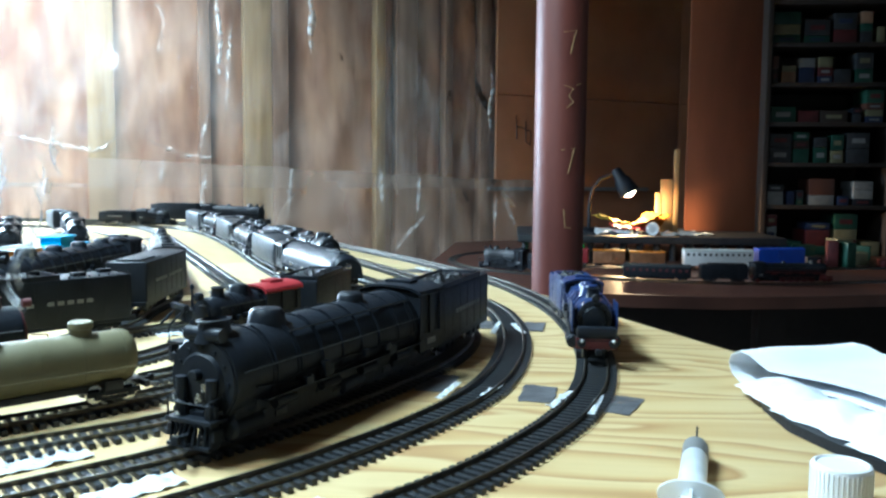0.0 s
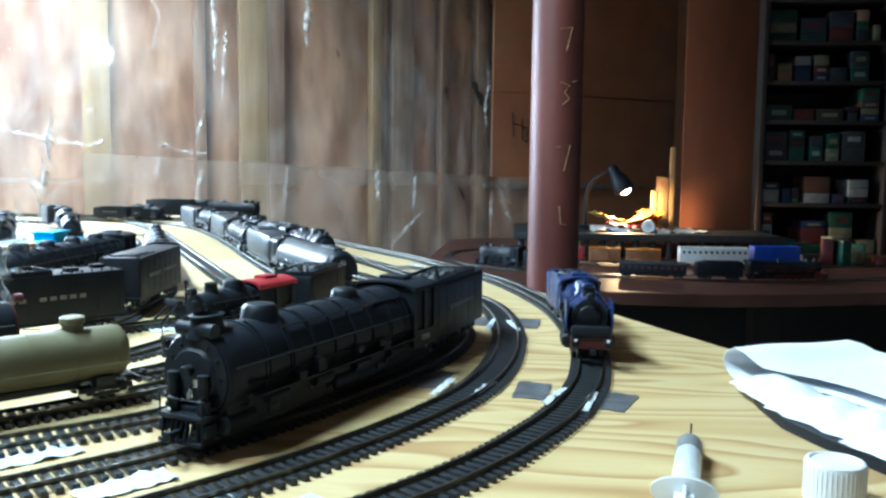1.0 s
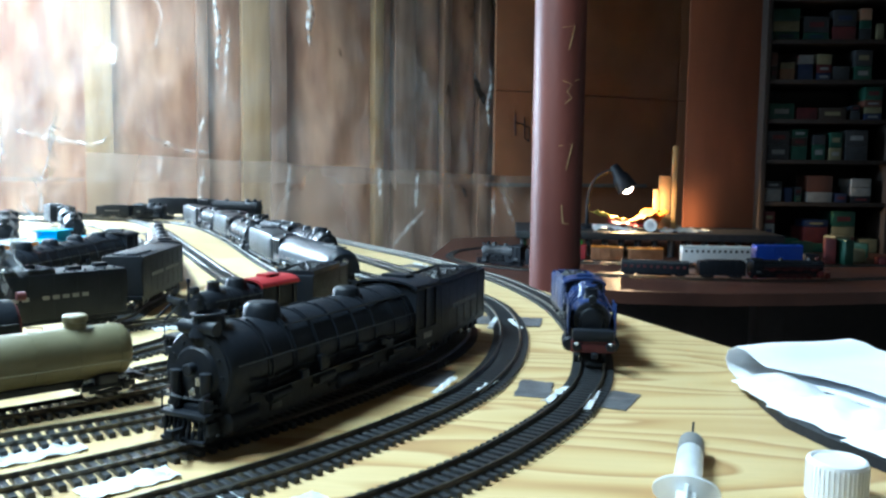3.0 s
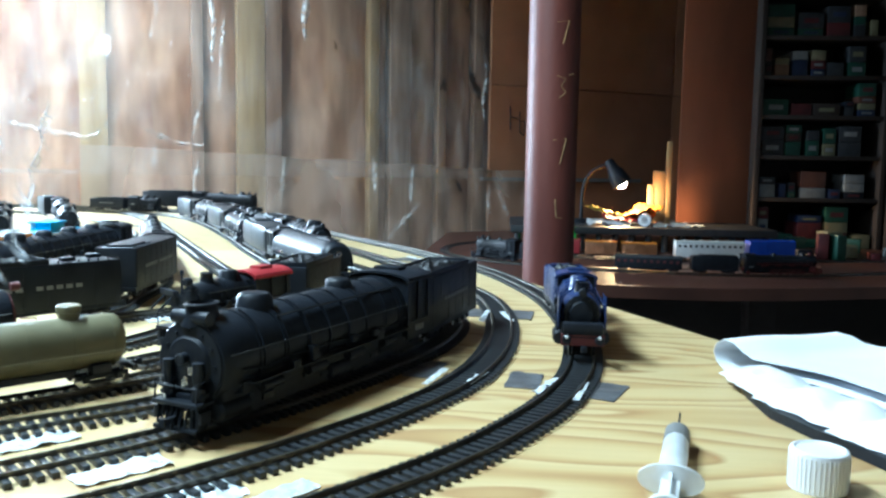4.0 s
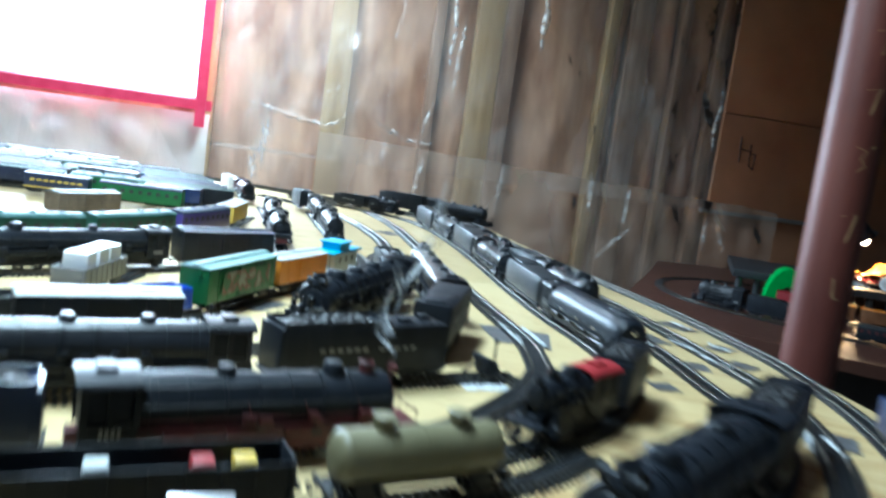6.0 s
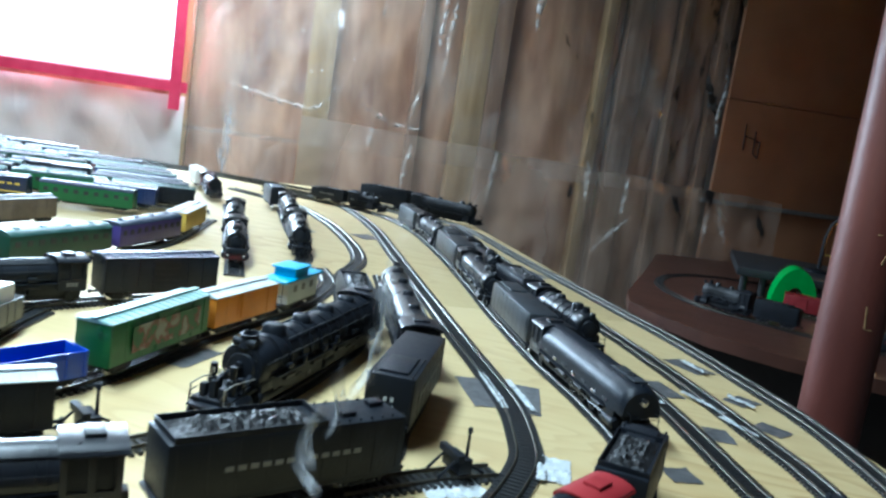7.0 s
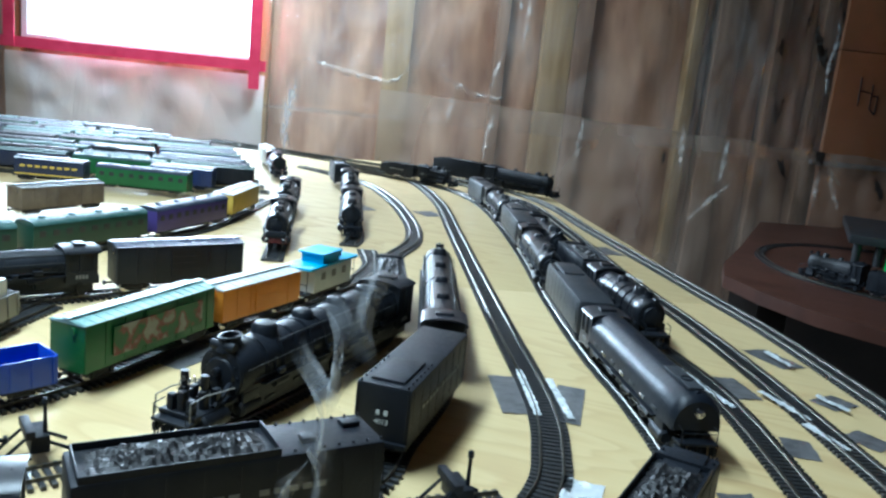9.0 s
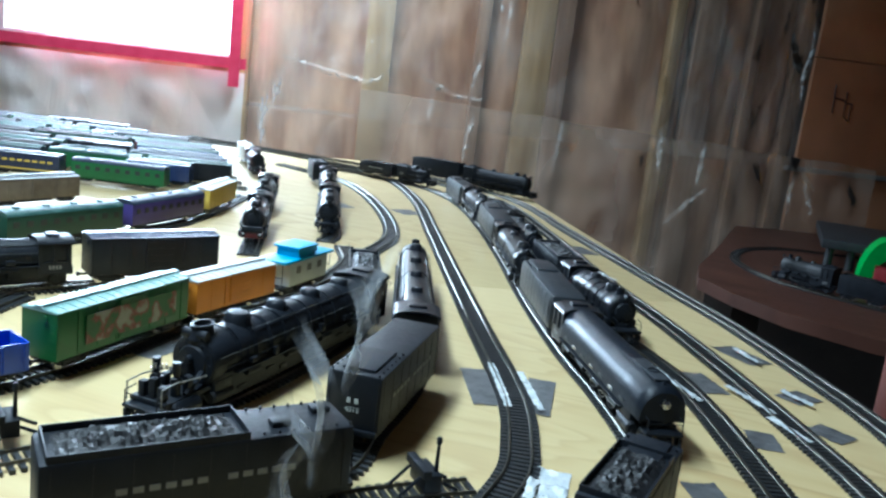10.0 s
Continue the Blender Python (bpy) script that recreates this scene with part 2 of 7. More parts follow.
ART.node_tree.nodes["Color Ramp"].color_ramp.elements.new(0.57).color = (0.2, 0.22, 0.18, 1)
TEAL = noise_mat("pale_teal_paint", (0.16, 0.3, 0.28), (0.22, 0.38, 0.35), 30, 0.4, bump=0.06)
PURPLE = noise_mat("purple_paint", (0.05, 0.035, 0.16), (0.07, 0.05, 0.22), 30, 0.4, bump=0.06)
ORANGE = noise_mat("orange_plastic", (0.55, 0.19, 0.012), (0.65, 0.24, 0.022), 30, 0.45, bump=0.08)
YELLOW = noise_mat("yellow_paint", (0.6, 0.42, 0.06), (0.7, 0.5, 0.09), 30, 0.45, bump=0.06)
OLIVE = noise_mat("olive_drab_paint", (0.13, 0.118, 0.062), (0.185, 0.168, 0.095), 25, 0.45, bump=0.08)
SILVER = noise_mat("silver_plastic", (0.5, 0.52, 0.55), (0.65, 0.67, 0.7), 30, 0.3, metal=0.6, bump=0.06)
WHITE = noise_mat("white_plastic", (0.74, 0.75, 0.76), (0.82, 0.82, 0.82), 30, 0.4, bump=0.05)
PALEROOF = noise_mat("pale_grey_roof", (0.48, 0.52, 0.52), (0.6, 0.64, 0.63), 30, 0.45, bump=0.08)
GREY = noise_mat("mid_grey_paint", (0.16, 0.16, 0.16), (0.22, 0.22, 0.21), 30, 0.5, bump=0.06)
BROWNCAR = noise_mat("brown_freight_paint", (0.22, 0.09, 0.035), (0.32, 0.14, 0.06), 30, 0.5, bump=0.06)
GOLD = noise_mat("gold_stripe_paint", (0.5, 0.33, 0.06), (0.6, 0.4, 0.09), 30, 0.4, bump=0.03)
STEEL = noise_mat("bright_steel", (0.5, 0.5, 0.5), (0.68, 0.68, 0.68), 60, 0.25, metal=1.0, bump=0.05, fine=300)
ROD = noise_mat("oiled_rod_steel", (0.02, 0.02, 0.022), (0.06, 0.06, 0.062), 60, 0.35, metal=0.6, bump=0.05, fine=300)
RAIL = noise_mat("nickel_rail", (0.12, 0.115, 0.1), (0.22, 0.21, 0.18), 60, 0.4, metal=1.0, bump=0.05, fine=300)
TIE = noise_mat("black_plastic_tie", (0.014, 0.0155, 0.018), (0.03, 0.033, 0.037), 50, 0.42, bump=0.2, fine=400)
TAPE = noise_mat("grey_cloth_tape", (0.1, 0.1, 0.105), (0.19, 0.19, 0.195), 60, 0.38, metal=0.3, bump=0.45, fine=400)
FOIL = noise_mat("crumpled_foil", (0.66, 0.72, 0.75), (0.88, 0.91, 0.92), 60, 0.3, metal=0.3, bump=0.9, fine=160)
PAPER = noise_mat("white_paper", (0.72, 0.75, 0.8), (0.8, 0.82, 0.85), 12, 0.75, bump=0.05)
CLEARPLASTIC = veil_mat("frosted_plastic", (0.9, 0.93, 0.95), 0.85, 0.62)
COLUMN = noise_mat("red_oxide_primer", (0.1, 0.026, 0.019), (0.17, 0.048, 0.034), 7, 0.5, bump=0.15, stretch=(1, 1, 0.4), fine=120)
CHALK = noise_mat("yellow_crayon", (0.27, 0.15, 0.07), (0.42, 0.27, 0.12), 80, 0.9)
KRAFT = noise_mat("kraft_faced_insulation", (0.26, 0.115, 0.06), (0.72, 0.46, 0.29), 5.0, 0.5, bump=0.5, stretch=(1.6, 1.6, 0.4), fine=26)
STUD = noise_mat("pine_stud", (0.3, 0.185, 0.075), (0.46, 0.31, 0.145), 3, 0.6, bump=0.2, stretch=(9, 9, 0.7), fine=60)
STUD_DARK = noise_mat("weathered_stud", (0.19, 0.105, 0.06), (0.34, 0.205, 0.125), 3, 0.7, bump=0.2, stretch=(9, 9, 0.7), fine=60)
PANEL = noise_mat("stained_plywood_panel", (0.115, 0.034, 0.013), (0.19, 0.062, 0.024), 2, 0.5, bump=0.1, stretch=(3, 3, 0.6), fine=50)
BOARD = noise_mat("brown_hardboard", (0.27, 0.12, 0.06), (0.42, 0.21, 0.11), 2.5, 0.5, bump=0.2, fine=40)
BENCH = noise_mat("dark_brown_bench", (0.055, 0.021, 0.014), (0.1, 0.04, 0.026), 4, 0.4, bump=0.12, stretch=(1, 4, 1), fine=60)
CONCRETE = noise_mat("concrete", (0.16, 0.155, 0.15), (0.26, 0.25, 0.24), 3, 0.9, bump=0.4, fine=40)
JOIST = noise_mat("joist_timber", (0.12, 0.08, 0.045), (0.2, 0.14, 0.085), 3, 0.8, bump=0.2)
SHELFWOOD = noise_mat("dark_shelf_wood", (0.018, 0.012, 0.009), (0.035, 0.023, 0.017), 5, 0.6, bump=0.1)
FILM = film_mat("thin_polythene", 0.2, 0.6, 6.0, (0.78, 0.76, 0.7), rough=0.18)
FILM_LOW = film_mat("double_polythene", 0.3, 0.8, 2.6, (0.66, 0.53, 0.42), 0.3, 0.2)
# milkier, whiter copy of the film: window glare put into its colour
FILM_GLARE = film_mat("glare_white_polythene", 0.5, 0.8, 3.0, (0.9, 0.89, 0.84), 0.5, 0.2)
LETTER = noise_mat("worn_grey_lettering", (0.1, 0.105, 0.11), (0.2, 0.205, 0.21), 90, 0.6)
CASING = noise_mat("blue_black_enamel", (0.007, 0.0095, 0.0145), (0.013, 0.017, 0.025), 25, 0.4, bump=0.14, fine=200, spec=0.26)
MATT_ROOF = noise_mat("weathered_black_roof", (0.012, 0.013, 0.016), (0.03, 0.032, 0.037), 40, 0.5, bump=1.0, fine=120, spec=0.22)
BLUE_ROOF = noise_mat("weathered_blue_roof", (0.02, 0.03, 0.05), (0.04, 0.055, 0.085), 40, 0.5, bump=1.0, fine=120, spec=0.22)
TEAL_ROOF = noise_mat("weathered_teal_roof", (0.02, 0.06, 0.055), (0.05, 0.11, 0.1), 40, 0.5, bump=1.0, fine=120, spec=0.22)
DRAB = noise_mat("weathered_drab_paint", (0.1, 0.075, 0.055), (0.17, 0.135, 0.1), 40, 0.6, bump=0.2)
# white tones that stand in for shine on the film's folds and creases
FOLD_GLINT = veil_mat("fold_glint_white", (0.86, 0.86, 0.82), 0.75)
CREASE_GLINT = veil_mat("crease_glint_white", (0.86, 0.84, 0.76), 0.34)
REDTAPE = noise_mat("red_sheathing_tape", (0.62, 0.03, 0.09), (0.72, 0.06, 0.13), 20, 0.35, bump=0.1)
DAYLIGHT = glow_mat("overcast_daylight", (0.95, 0.97, 1.0), 5.0)
BULB = glow_mat("lamp_bulb_glow", (1.0, 0.78, 0.5), 30.0)
SMOKE = smoke_mat("thin_smoke")
PLASTER = noise_mat("grey_wall_paint", (0.22, 0.2, 0.18), (0.3, 0.28, 0.26), 2, 0.8, bump=0.2)


# ---- mesh helpers ----
def box(bm, c, s, bevel=0.0, rz=0.0):
    m = Matrix.Translation(c) @ Matrix.Rotation(rz, 4, "Z") @ Matrix.Diagonal((*s, 1))
    v = bmesh.ops.create_cube(bm, size=1, matrix=m)["verts"]
    if bevel:
        es = list({e for x in v for e in x.link_edges})
        bmesh.ops.bevel(bm, geom=es, offset=bevel, segments=2, affect="EDGES", profile=0.6)
    return bm


def rod(bm, a, b, r, n=10, r2=None):
    a, b = Vector(a), Vector(b)
    m = Matrix.Translation((a + b) / 2) @ (b - a).to_track_quat("Z", "Y").to_matrix().to_4x4()
    bmesh.ops.create_cone(bm, cap_ends=True, segments=n, radius1=r, radius2=r if r2 is None else r2, depth=(b - a).length, matrix=m)
    return bm


def lathe(bm, rings, n=20, axis="X", at=(0, 0, 0)):
    """A round body from (place along the axis, radius) rings."""
    at, prev = Vector(at), None
    for p, r in rings:
        row = []
        for k in range(n):
            a = 2 * math.pi * k / n
            q = (p, r * math.cos(a), r * math.sin(a)) if axis == "X" else (r * math.cos(a), r * math.sin(a), p)
            row.append(bm.verts.new(at + Vector(q)))
        if prev:
            for k in range(n):
                bm.faces.new((prev[k], prev[(k + 1) % n], row[(k + 1) % n], row[k]))
        else:
            bm.faces.new(row[::-1])
        prev = row
    bm.faces.new(prev)
    return bm


def tube(bm, pts, r, n=6):
    """One round skin swept along a line of points."""
    p = [Vector(q) for q in pts]
    turn, last, prev = None, None, None
    for k, c in enumerate(p):
        d = (p[min(k + 1, len(p) - 1)] - p[max(k - 1, 0)]).normalized()
        turn = d.to_track_quat("Z", "Y") if turn is None else last.rotation_difference(d) @ turn
        row = [bm.verts.new(c + turn @ Vector((r * math.cos(2 * math.pi * i / n), r * math.sin(2 * math.pi * i / n), 0))) for i in range(n)]
        if prev:
            for i in range(n):
                bm.faces.new((prev[i], prev[(i + 1) % n], row[(i + 1) % n], row[i]))
        else:
            bm.faces.new(row[::-1])
        prev, last = row, d
    bm.faces.new(prev)
    return bm


def mesh_of(name, bm, mat, smooth=0.7):
    bmesh.ops.recalc_face_normals(bm, faces=bm.faces)
    me = bpy.data.meshes.new(name)
    if smooth:
        for f in bm.faces:
            f.smooth = True
        for e in bm.edges:
            e.smooth = e.calc_face_angle(3.2) < smooth
    bm.to_mesh(me)
    bm.free()
    me.materials.append(mat)
    return me


def part(name, bm, mat, parent=None, label="", smooth=0.7):
    me = bm if isinstance(bm, bpy.types.Mesh) else mesh_of(name, bm, mat, smooth)
    ob = new(name, me)
    if parent is not None:
        ob.parent = parent
    if label:
        ob["label"] = label
    return ob


def thing(name, label, category, group="", kind=""):
    return tagged(new(name), label, category, group, kind)


GROW = (1, 1.06, 1.08)  # the stock runs a little over scale


def lay(ob, front, rear, z=0.0):
    """Stand a thing so that its +x end lies at front and its other end at rear."""
    f, r = Vector((*front, z)), Vector((*rear, z))
    d = f - r
    ob.matrix_world = Matrix.Translation((f + r) / 2) @ Matrix.Rotation(math.atan2(d.y, d.x), 4, "Z")
    ob.scale = GROW
    return ob


def span(front, rear):
    return math.hypot(front[0] - rear[0], front[1] - rear[1])


def spline(points, step=0.004):
    """Even points along a smooth line through the given ones."""
    p = [Vector((*q, 0)) for q in points]
    p = [2 * p[0] - p[1], *p, 2 * p[-1] - p[-2]]
    fine = []
    for a, b, c, d in zip(p, p[1:], p[2:], p[3:]):
        for k in range(24):
            t = k / 24
            fine.append(0.5 * (2 * b + (c - a) * t + (2 * a - 5 * b + 4 * c - d) * t * t + (3 * b - a - 3 * c + d) * t ** 3))
    fine.append(p[-2])
    out, left = [fine[0]], step
    for a, b in zip(fine, fine[1:]):
        n = (b - a).length
        while n >= left:
            a = a + (b - a) * (left / n)
            out.append(a.copy())
            n, left = (b - a).length, step
        left -= n
    return out


# ---- room ----
def room():
    bm = bmesh.new()
    box(bm, (-0.2, 1.6, FLOOR_Z - 0.05), (9, 9, 0.1))
    tagged(part("floor", bm, CONCRETE), "grey concrete basement floor", "floor", kind="structure")
    bm = bmesh.new()
    box(bm, (-0.2, 1.6, CEIL_Z + 0.05), (9, 9, 0.1))
    for k in range(12):
        a = on_wall(-3.5 + 0.5 * k, CEIL_Z - 0.06, 2.6)
        box(bm, a, (0.04, 5.0, 0.12), rz=WALL_A)
    tagged(part("ceiling", bm, JOIST), "dark open timber joist ceiling", "ceiling", kind="structure")

    # back wall: studs and batts with an opening for the window
    wall = thing("wall_north", "timber stud wall with brown kraft insulation behind plastic film", "wall", kind="structure")
    w0, w1, z0, z1 = -3.02, -2.05, 0.285, 0.95
    bm = bmesh.new()
    for s0, s1, a, b in ((-4.6, w0, FLOOR_Z, CEIL_Z), (w1, 3.2, FLOOR_Z, CEIL_Z), (w0, w1, FLOOR_Z, z0), (w0, w1, z1, CEIL_Z)):
        c = on_wall((s0 + s1) / 2, (a + b) / 2, -0.17)
        box(bm, c, (s1 - s0, 0.1, b - a), rz=WALL_A)
    part("sheathing", bm, BOARD, wall)

    def batt(s0, s1, a, b):
        bm = bmesh.new()
        nu, nv = max(3, int((s1 - s0) / 0.03)), max(4, int((b - a) / 0.05))
        grid = []
        for i in range(nu + 1):
            col = []
            for j in range(nv + 1):
                s, z = s0 + (s1 - s0) * i / nu, a + (b - a) * j / nv
                bulge = 0.035 * math.sin(math.pi * i / nu) ** 0.6
                d = -0.085 + bulge + 0.03 * noise.noise((s * 4, z * 1.6, 3.0)) + 0.012 * noise.noise((s * 13, z * 6, 8.0))
                col.append(bm.verts.new(on_wall(s, z, d)))
            grid.append(col)
        for i in range(nu):
            for j in range(nv):
                bm.faces.new((grid[i][j], grid[i + 1][j], grid[i + 1][j + 1], grid[i][j + 1]))
        part("insulation_batt", bm, KRAFT, wall, "brown kraft-faced insulation batt", smooth=1.5)

    studs = [(-4.3, 0.05, 0), (-3.5, 0.05, 0), (-3.06, 0.06, 0), (-2.02, 0.06, 0), (-1.44, 0.115, 0), (-0.99, 0.05, 1), (-0.742, 0.133, 0),
             (-0.634, 0.078, 1), (-0.12, 0.05, 0), (0.022, 0.115, 1), (0.26, 0.045, 1), (0.475, 0.06, 1)]
    for s, w, dark in studs:
        bm = bmesh.new()
        lo = FLOOR_Z
        box(bm, on_wall(s, (lo + CEIL_Z) / 2, -0.062), (w, 0.1, CEIL_Z - lo), 0.004, rz=WALL_A)
        part("stud", bm, STUD_DARK if dark else STUD, wall, "grey weathered stud" if dark else "yellow pine stud")
    edges = sorted([(s - w / 2, s + w / 2) for s, w, d in studs])
    gaps = [(-4.6, edges[0][0])] + [(a[1], b[0]) for a, b in zip(edges, edges[1:])] + [(edges[-1][1], 0.53)]
    for a, b in gaps:
        if b - a < 0.02:
            continue
        if a > -3.1 and b < -2.0:
            batt(a, b, FLOOR_Z, z0 - 0.01), batt(a, b, z1 + 0.01, CEIL_Z)
        else:
            batt(a, b, FLOOR_Z, CEIL_Z)

    # sheet of plastic film, hung loosely over studs, gathered in folds
    def film(name, s0, s1, lo, hi, off, mat, amp, seed, label):
        bm = bmesh.new()
        nu, nv, grid = int((s1 - s0) / 0.022), 34, []
        for i in range(nu + 1):
            col = []
            s = s0 + (s1 - s0) * i / nu
            top = hi(s) if callable(hi) else hi
            for j in range(nv + 1):
                z = lo + (top - lo) * j / nv
                d = off + amp * (0.9 * abs(noise.noise((s * 2.4 + z * 0.6, z * 1.3, seed))) + 0.5 * abs(noise.noise((s * 4.5 + z * 3, z * 3.6 - s, seed + 4))) + 0.16 * noise.noise((s * 11, z * 9, seed + 9)))
                col.append(bm.verts.new(on_wall(s, z, d)))
            grid.append(col)
        for i in range(nu):
            for j in range(nv):
                bm.faces.new((grid[i][j], grid[i + 1][j], grid[i + 1][j + 1], grid[i][j + 1]))
        ob = part(name, bm, mat, smooth=3)
        ob.visible_shadow = False
        return tagged(ob, label, "plastic sheet")

    film("plastic_sheet", -2.0, 0.52, 0.1, CEIL_Z, 0.004, FILM, 0.045, 1.0, "thin clear wrinkled plastic sheet over wall studs")
    film("plastic_sheet", -4.5, -3.08, -0.4, CEIL_Z, 0.004, FILM, 0.045, 21.0, "thin clear wrinkled plastic sheet beside the window")
    film("plastic_sheet", -3.08, -2.0, -0.5, 0.235, 0.006, FILM_GLARE, 0.04, 14.0, "milky plastic sheet hanging below the window, whitened to imitate window glare")

    def seam(s):
        return 0.212 - 0.04 * (s + 1.0) + 0.012 * noise.noise((s * 5, 0, 0))
    film("plastic_sheet", -2.0, -1.505, -0.5, 0.12, 0.006, FILM, 0.05, 31.0, "crumpled clear plastic sheet lit by the window")
    film("plastic_sheet", -1.5, 0.9, -0.8, seam, 0.05, FILM_LOW, 0.05, 5.0, "milky double layer of plastic sheet low on the wall")

    # gathered folds of film that stand proud of the sheet, highlights painted in white
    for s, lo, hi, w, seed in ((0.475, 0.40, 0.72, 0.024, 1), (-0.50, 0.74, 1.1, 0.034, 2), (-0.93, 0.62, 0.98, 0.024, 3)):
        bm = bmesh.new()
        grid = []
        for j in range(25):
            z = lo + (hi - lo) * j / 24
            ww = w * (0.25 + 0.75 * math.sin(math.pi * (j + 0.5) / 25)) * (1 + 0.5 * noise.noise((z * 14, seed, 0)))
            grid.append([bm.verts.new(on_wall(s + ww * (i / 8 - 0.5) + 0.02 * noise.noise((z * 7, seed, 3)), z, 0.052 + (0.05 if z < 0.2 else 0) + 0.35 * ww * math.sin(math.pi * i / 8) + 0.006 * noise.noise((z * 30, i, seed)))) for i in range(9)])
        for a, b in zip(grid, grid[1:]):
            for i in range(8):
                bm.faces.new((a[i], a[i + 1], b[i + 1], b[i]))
        ob = part("fold_highlight", bm, FOLD_GLINT, smooth=3)
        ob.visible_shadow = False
        tagged(ob, "gathered fold in the clear plastic sheet with its highlight painted white", "plastic fold", "folds in the plastic sheet")

    # white ribbons painted in where glints run along creases of the pulled, crumpled sheet
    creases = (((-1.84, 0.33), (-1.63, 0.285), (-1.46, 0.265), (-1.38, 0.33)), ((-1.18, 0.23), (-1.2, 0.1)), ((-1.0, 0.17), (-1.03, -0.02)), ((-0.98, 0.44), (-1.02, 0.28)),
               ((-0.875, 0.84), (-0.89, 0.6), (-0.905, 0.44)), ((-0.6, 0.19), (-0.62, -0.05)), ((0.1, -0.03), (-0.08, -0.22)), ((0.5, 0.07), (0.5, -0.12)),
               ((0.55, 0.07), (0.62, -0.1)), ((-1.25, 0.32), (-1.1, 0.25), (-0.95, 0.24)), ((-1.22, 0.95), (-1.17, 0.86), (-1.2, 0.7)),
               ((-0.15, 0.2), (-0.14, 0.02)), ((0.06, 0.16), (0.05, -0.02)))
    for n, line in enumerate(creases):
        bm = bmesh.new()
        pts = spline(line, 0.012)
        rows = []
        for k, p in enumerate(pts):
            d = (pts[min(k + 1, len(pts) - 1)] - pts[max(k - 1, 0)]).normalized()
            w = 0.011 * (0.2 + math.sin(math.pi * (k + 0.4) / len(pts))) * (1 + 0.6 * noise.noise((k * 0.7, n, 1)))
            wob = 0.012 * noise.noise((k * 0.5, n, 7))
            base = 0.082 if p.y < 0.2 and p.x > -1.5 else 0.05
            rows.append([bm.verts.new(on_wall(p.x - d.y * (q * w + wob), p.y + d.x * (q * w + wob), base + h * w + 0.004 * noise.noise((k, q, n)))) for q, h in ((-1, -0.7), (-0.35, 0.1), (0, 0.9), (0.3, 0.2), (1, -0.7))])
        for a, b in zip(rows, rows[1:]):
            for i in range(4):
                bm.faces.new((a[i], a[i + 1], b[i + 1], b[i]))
        ob = part("crease_highlight", bm, CREASE_GLINT, smooth=2)
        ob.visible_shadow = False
        tagged(ob, "white ribbon painted as the glint of a crease in the clear plastic sheet", "plastic crease", "creases in the plastic sheet")

    # window: deep opening, glowing overcast sky, red tape round the edge
    win = thing("window_1", "bright basement window framed in red tape", "window", kind="structure")
    bm = bmesh.new()
    box(bm, on_wall((w0 + w1) / 2, (z0 + z1) / 2, -0.235), (w1 - w0 + 0.02, 0.01, z1 - z0 + 0.02), rz=WALL_A)
    part("daylight_beyond", bm, DAYLIGHT, win, "overcast white daylight")
    tape_w = 0.045
    for s, z, sx, sz in (((w0 + w1) / 2, z0 - tape_w / 2 + 0.01, w1 - w0 + 0.12, tape_w), ((w0 + w1) / 2, z1 + tape_w / 2, w1 - w0 + 0.1, tape_w),
                         (w0 - tape_w / 2, (z0 + z1) / 2, tape_w, z1 - z0 + 0.06), (w1 + tape_w / 2 - 0.01, (z0 + z1) / 2 - 0.03, tape_w, z1 - z0 + 0.16)):
        bm = bmesh.new()
        box(bm, on_wall(s, z, 0.06 if sx > sz else 0.064), (sx, 0.004, sz), rz=WALL_A)
        part("tape_strip", bm, REDTAPE, win, "red adhesive tape strip")
    for s, sx, z, sz in ((w0 + 0.012, 0.024, (z0 + z1) / 2, z1 - z0), (w1 - 0.012, 0.024, (z0 + z1) / 2, z1 - z0), ((w0 + w1) / 2, w1 - w0 - 0.05, z0 + 0.012, 0.024), ((w0 + w1) / 2, w1 - w0 - 0.05, z1 - 0.012, 0.024)):
        bm = bmesh.new()
        box(bm, on_wall(s, z, -0.1), (sx, 0.2, sz), rz=WALL_A)
        part("window_frame", bm, WHITE, win, "white window frame")

    # brown hardboard on the wall past the film, with a grey rail and scrawled mark
    hb = thing("hardboard_panel", "large brown hardboard sheets fixed to the wall", "wall panel")
    for s0, s1, a, b in ((0.53, 1.75, 0.61, 1.49), (1.754, 3.27, 0.61, 1.49), (0.53, 1.75, 0.09, 0.606), (1.754, 3.27, 0.09, 0.606), (0.53, 1.75, -0.8, 0.086), (1.754, 3.27, -0.8, 0.086)):
        bm = bmesh.new()
        box(bm, on_wall((s0 + s1) / 2, (a + b) / 2, 0.002 * (b > 0.7)), (s1 - s0, 0.024, b - a), 0.003, rz=WALL_A)
        part("hardboard_sheet", bm, BOARD, hb)
    bm = bmesh.new()
    box(bm, on_wall(1.0, 0.1, 0.03), (1.05, 0.03, 0.022), 0.004, rz=WALL_A)
    tagged(part("wall_batten", bm, GREY), "grey painted batten along the panel's foot", "batten")
    bm = bmesh.new()
    for a, b in (((0.65, 0.5), (0.655, 0.37)), ((0.655, 0.44), (0.71, 0.43)), ((0.71, 0.47), (0.712, 0.36)), ((0.712, 0.36), (0.74, 0.34)), ((0.74, 0.34), (0.742, 0.42)), ((0.712, 0.42), (0.742, 0.42))):
        rod(bm, on_wall(*a, 0.0135), on_wall(*b, 0.0135), 0.003, 6)
    tagged(part("scrawled_mark", bm, BLACK), "black marker scrawl on the brown panel", "marking")

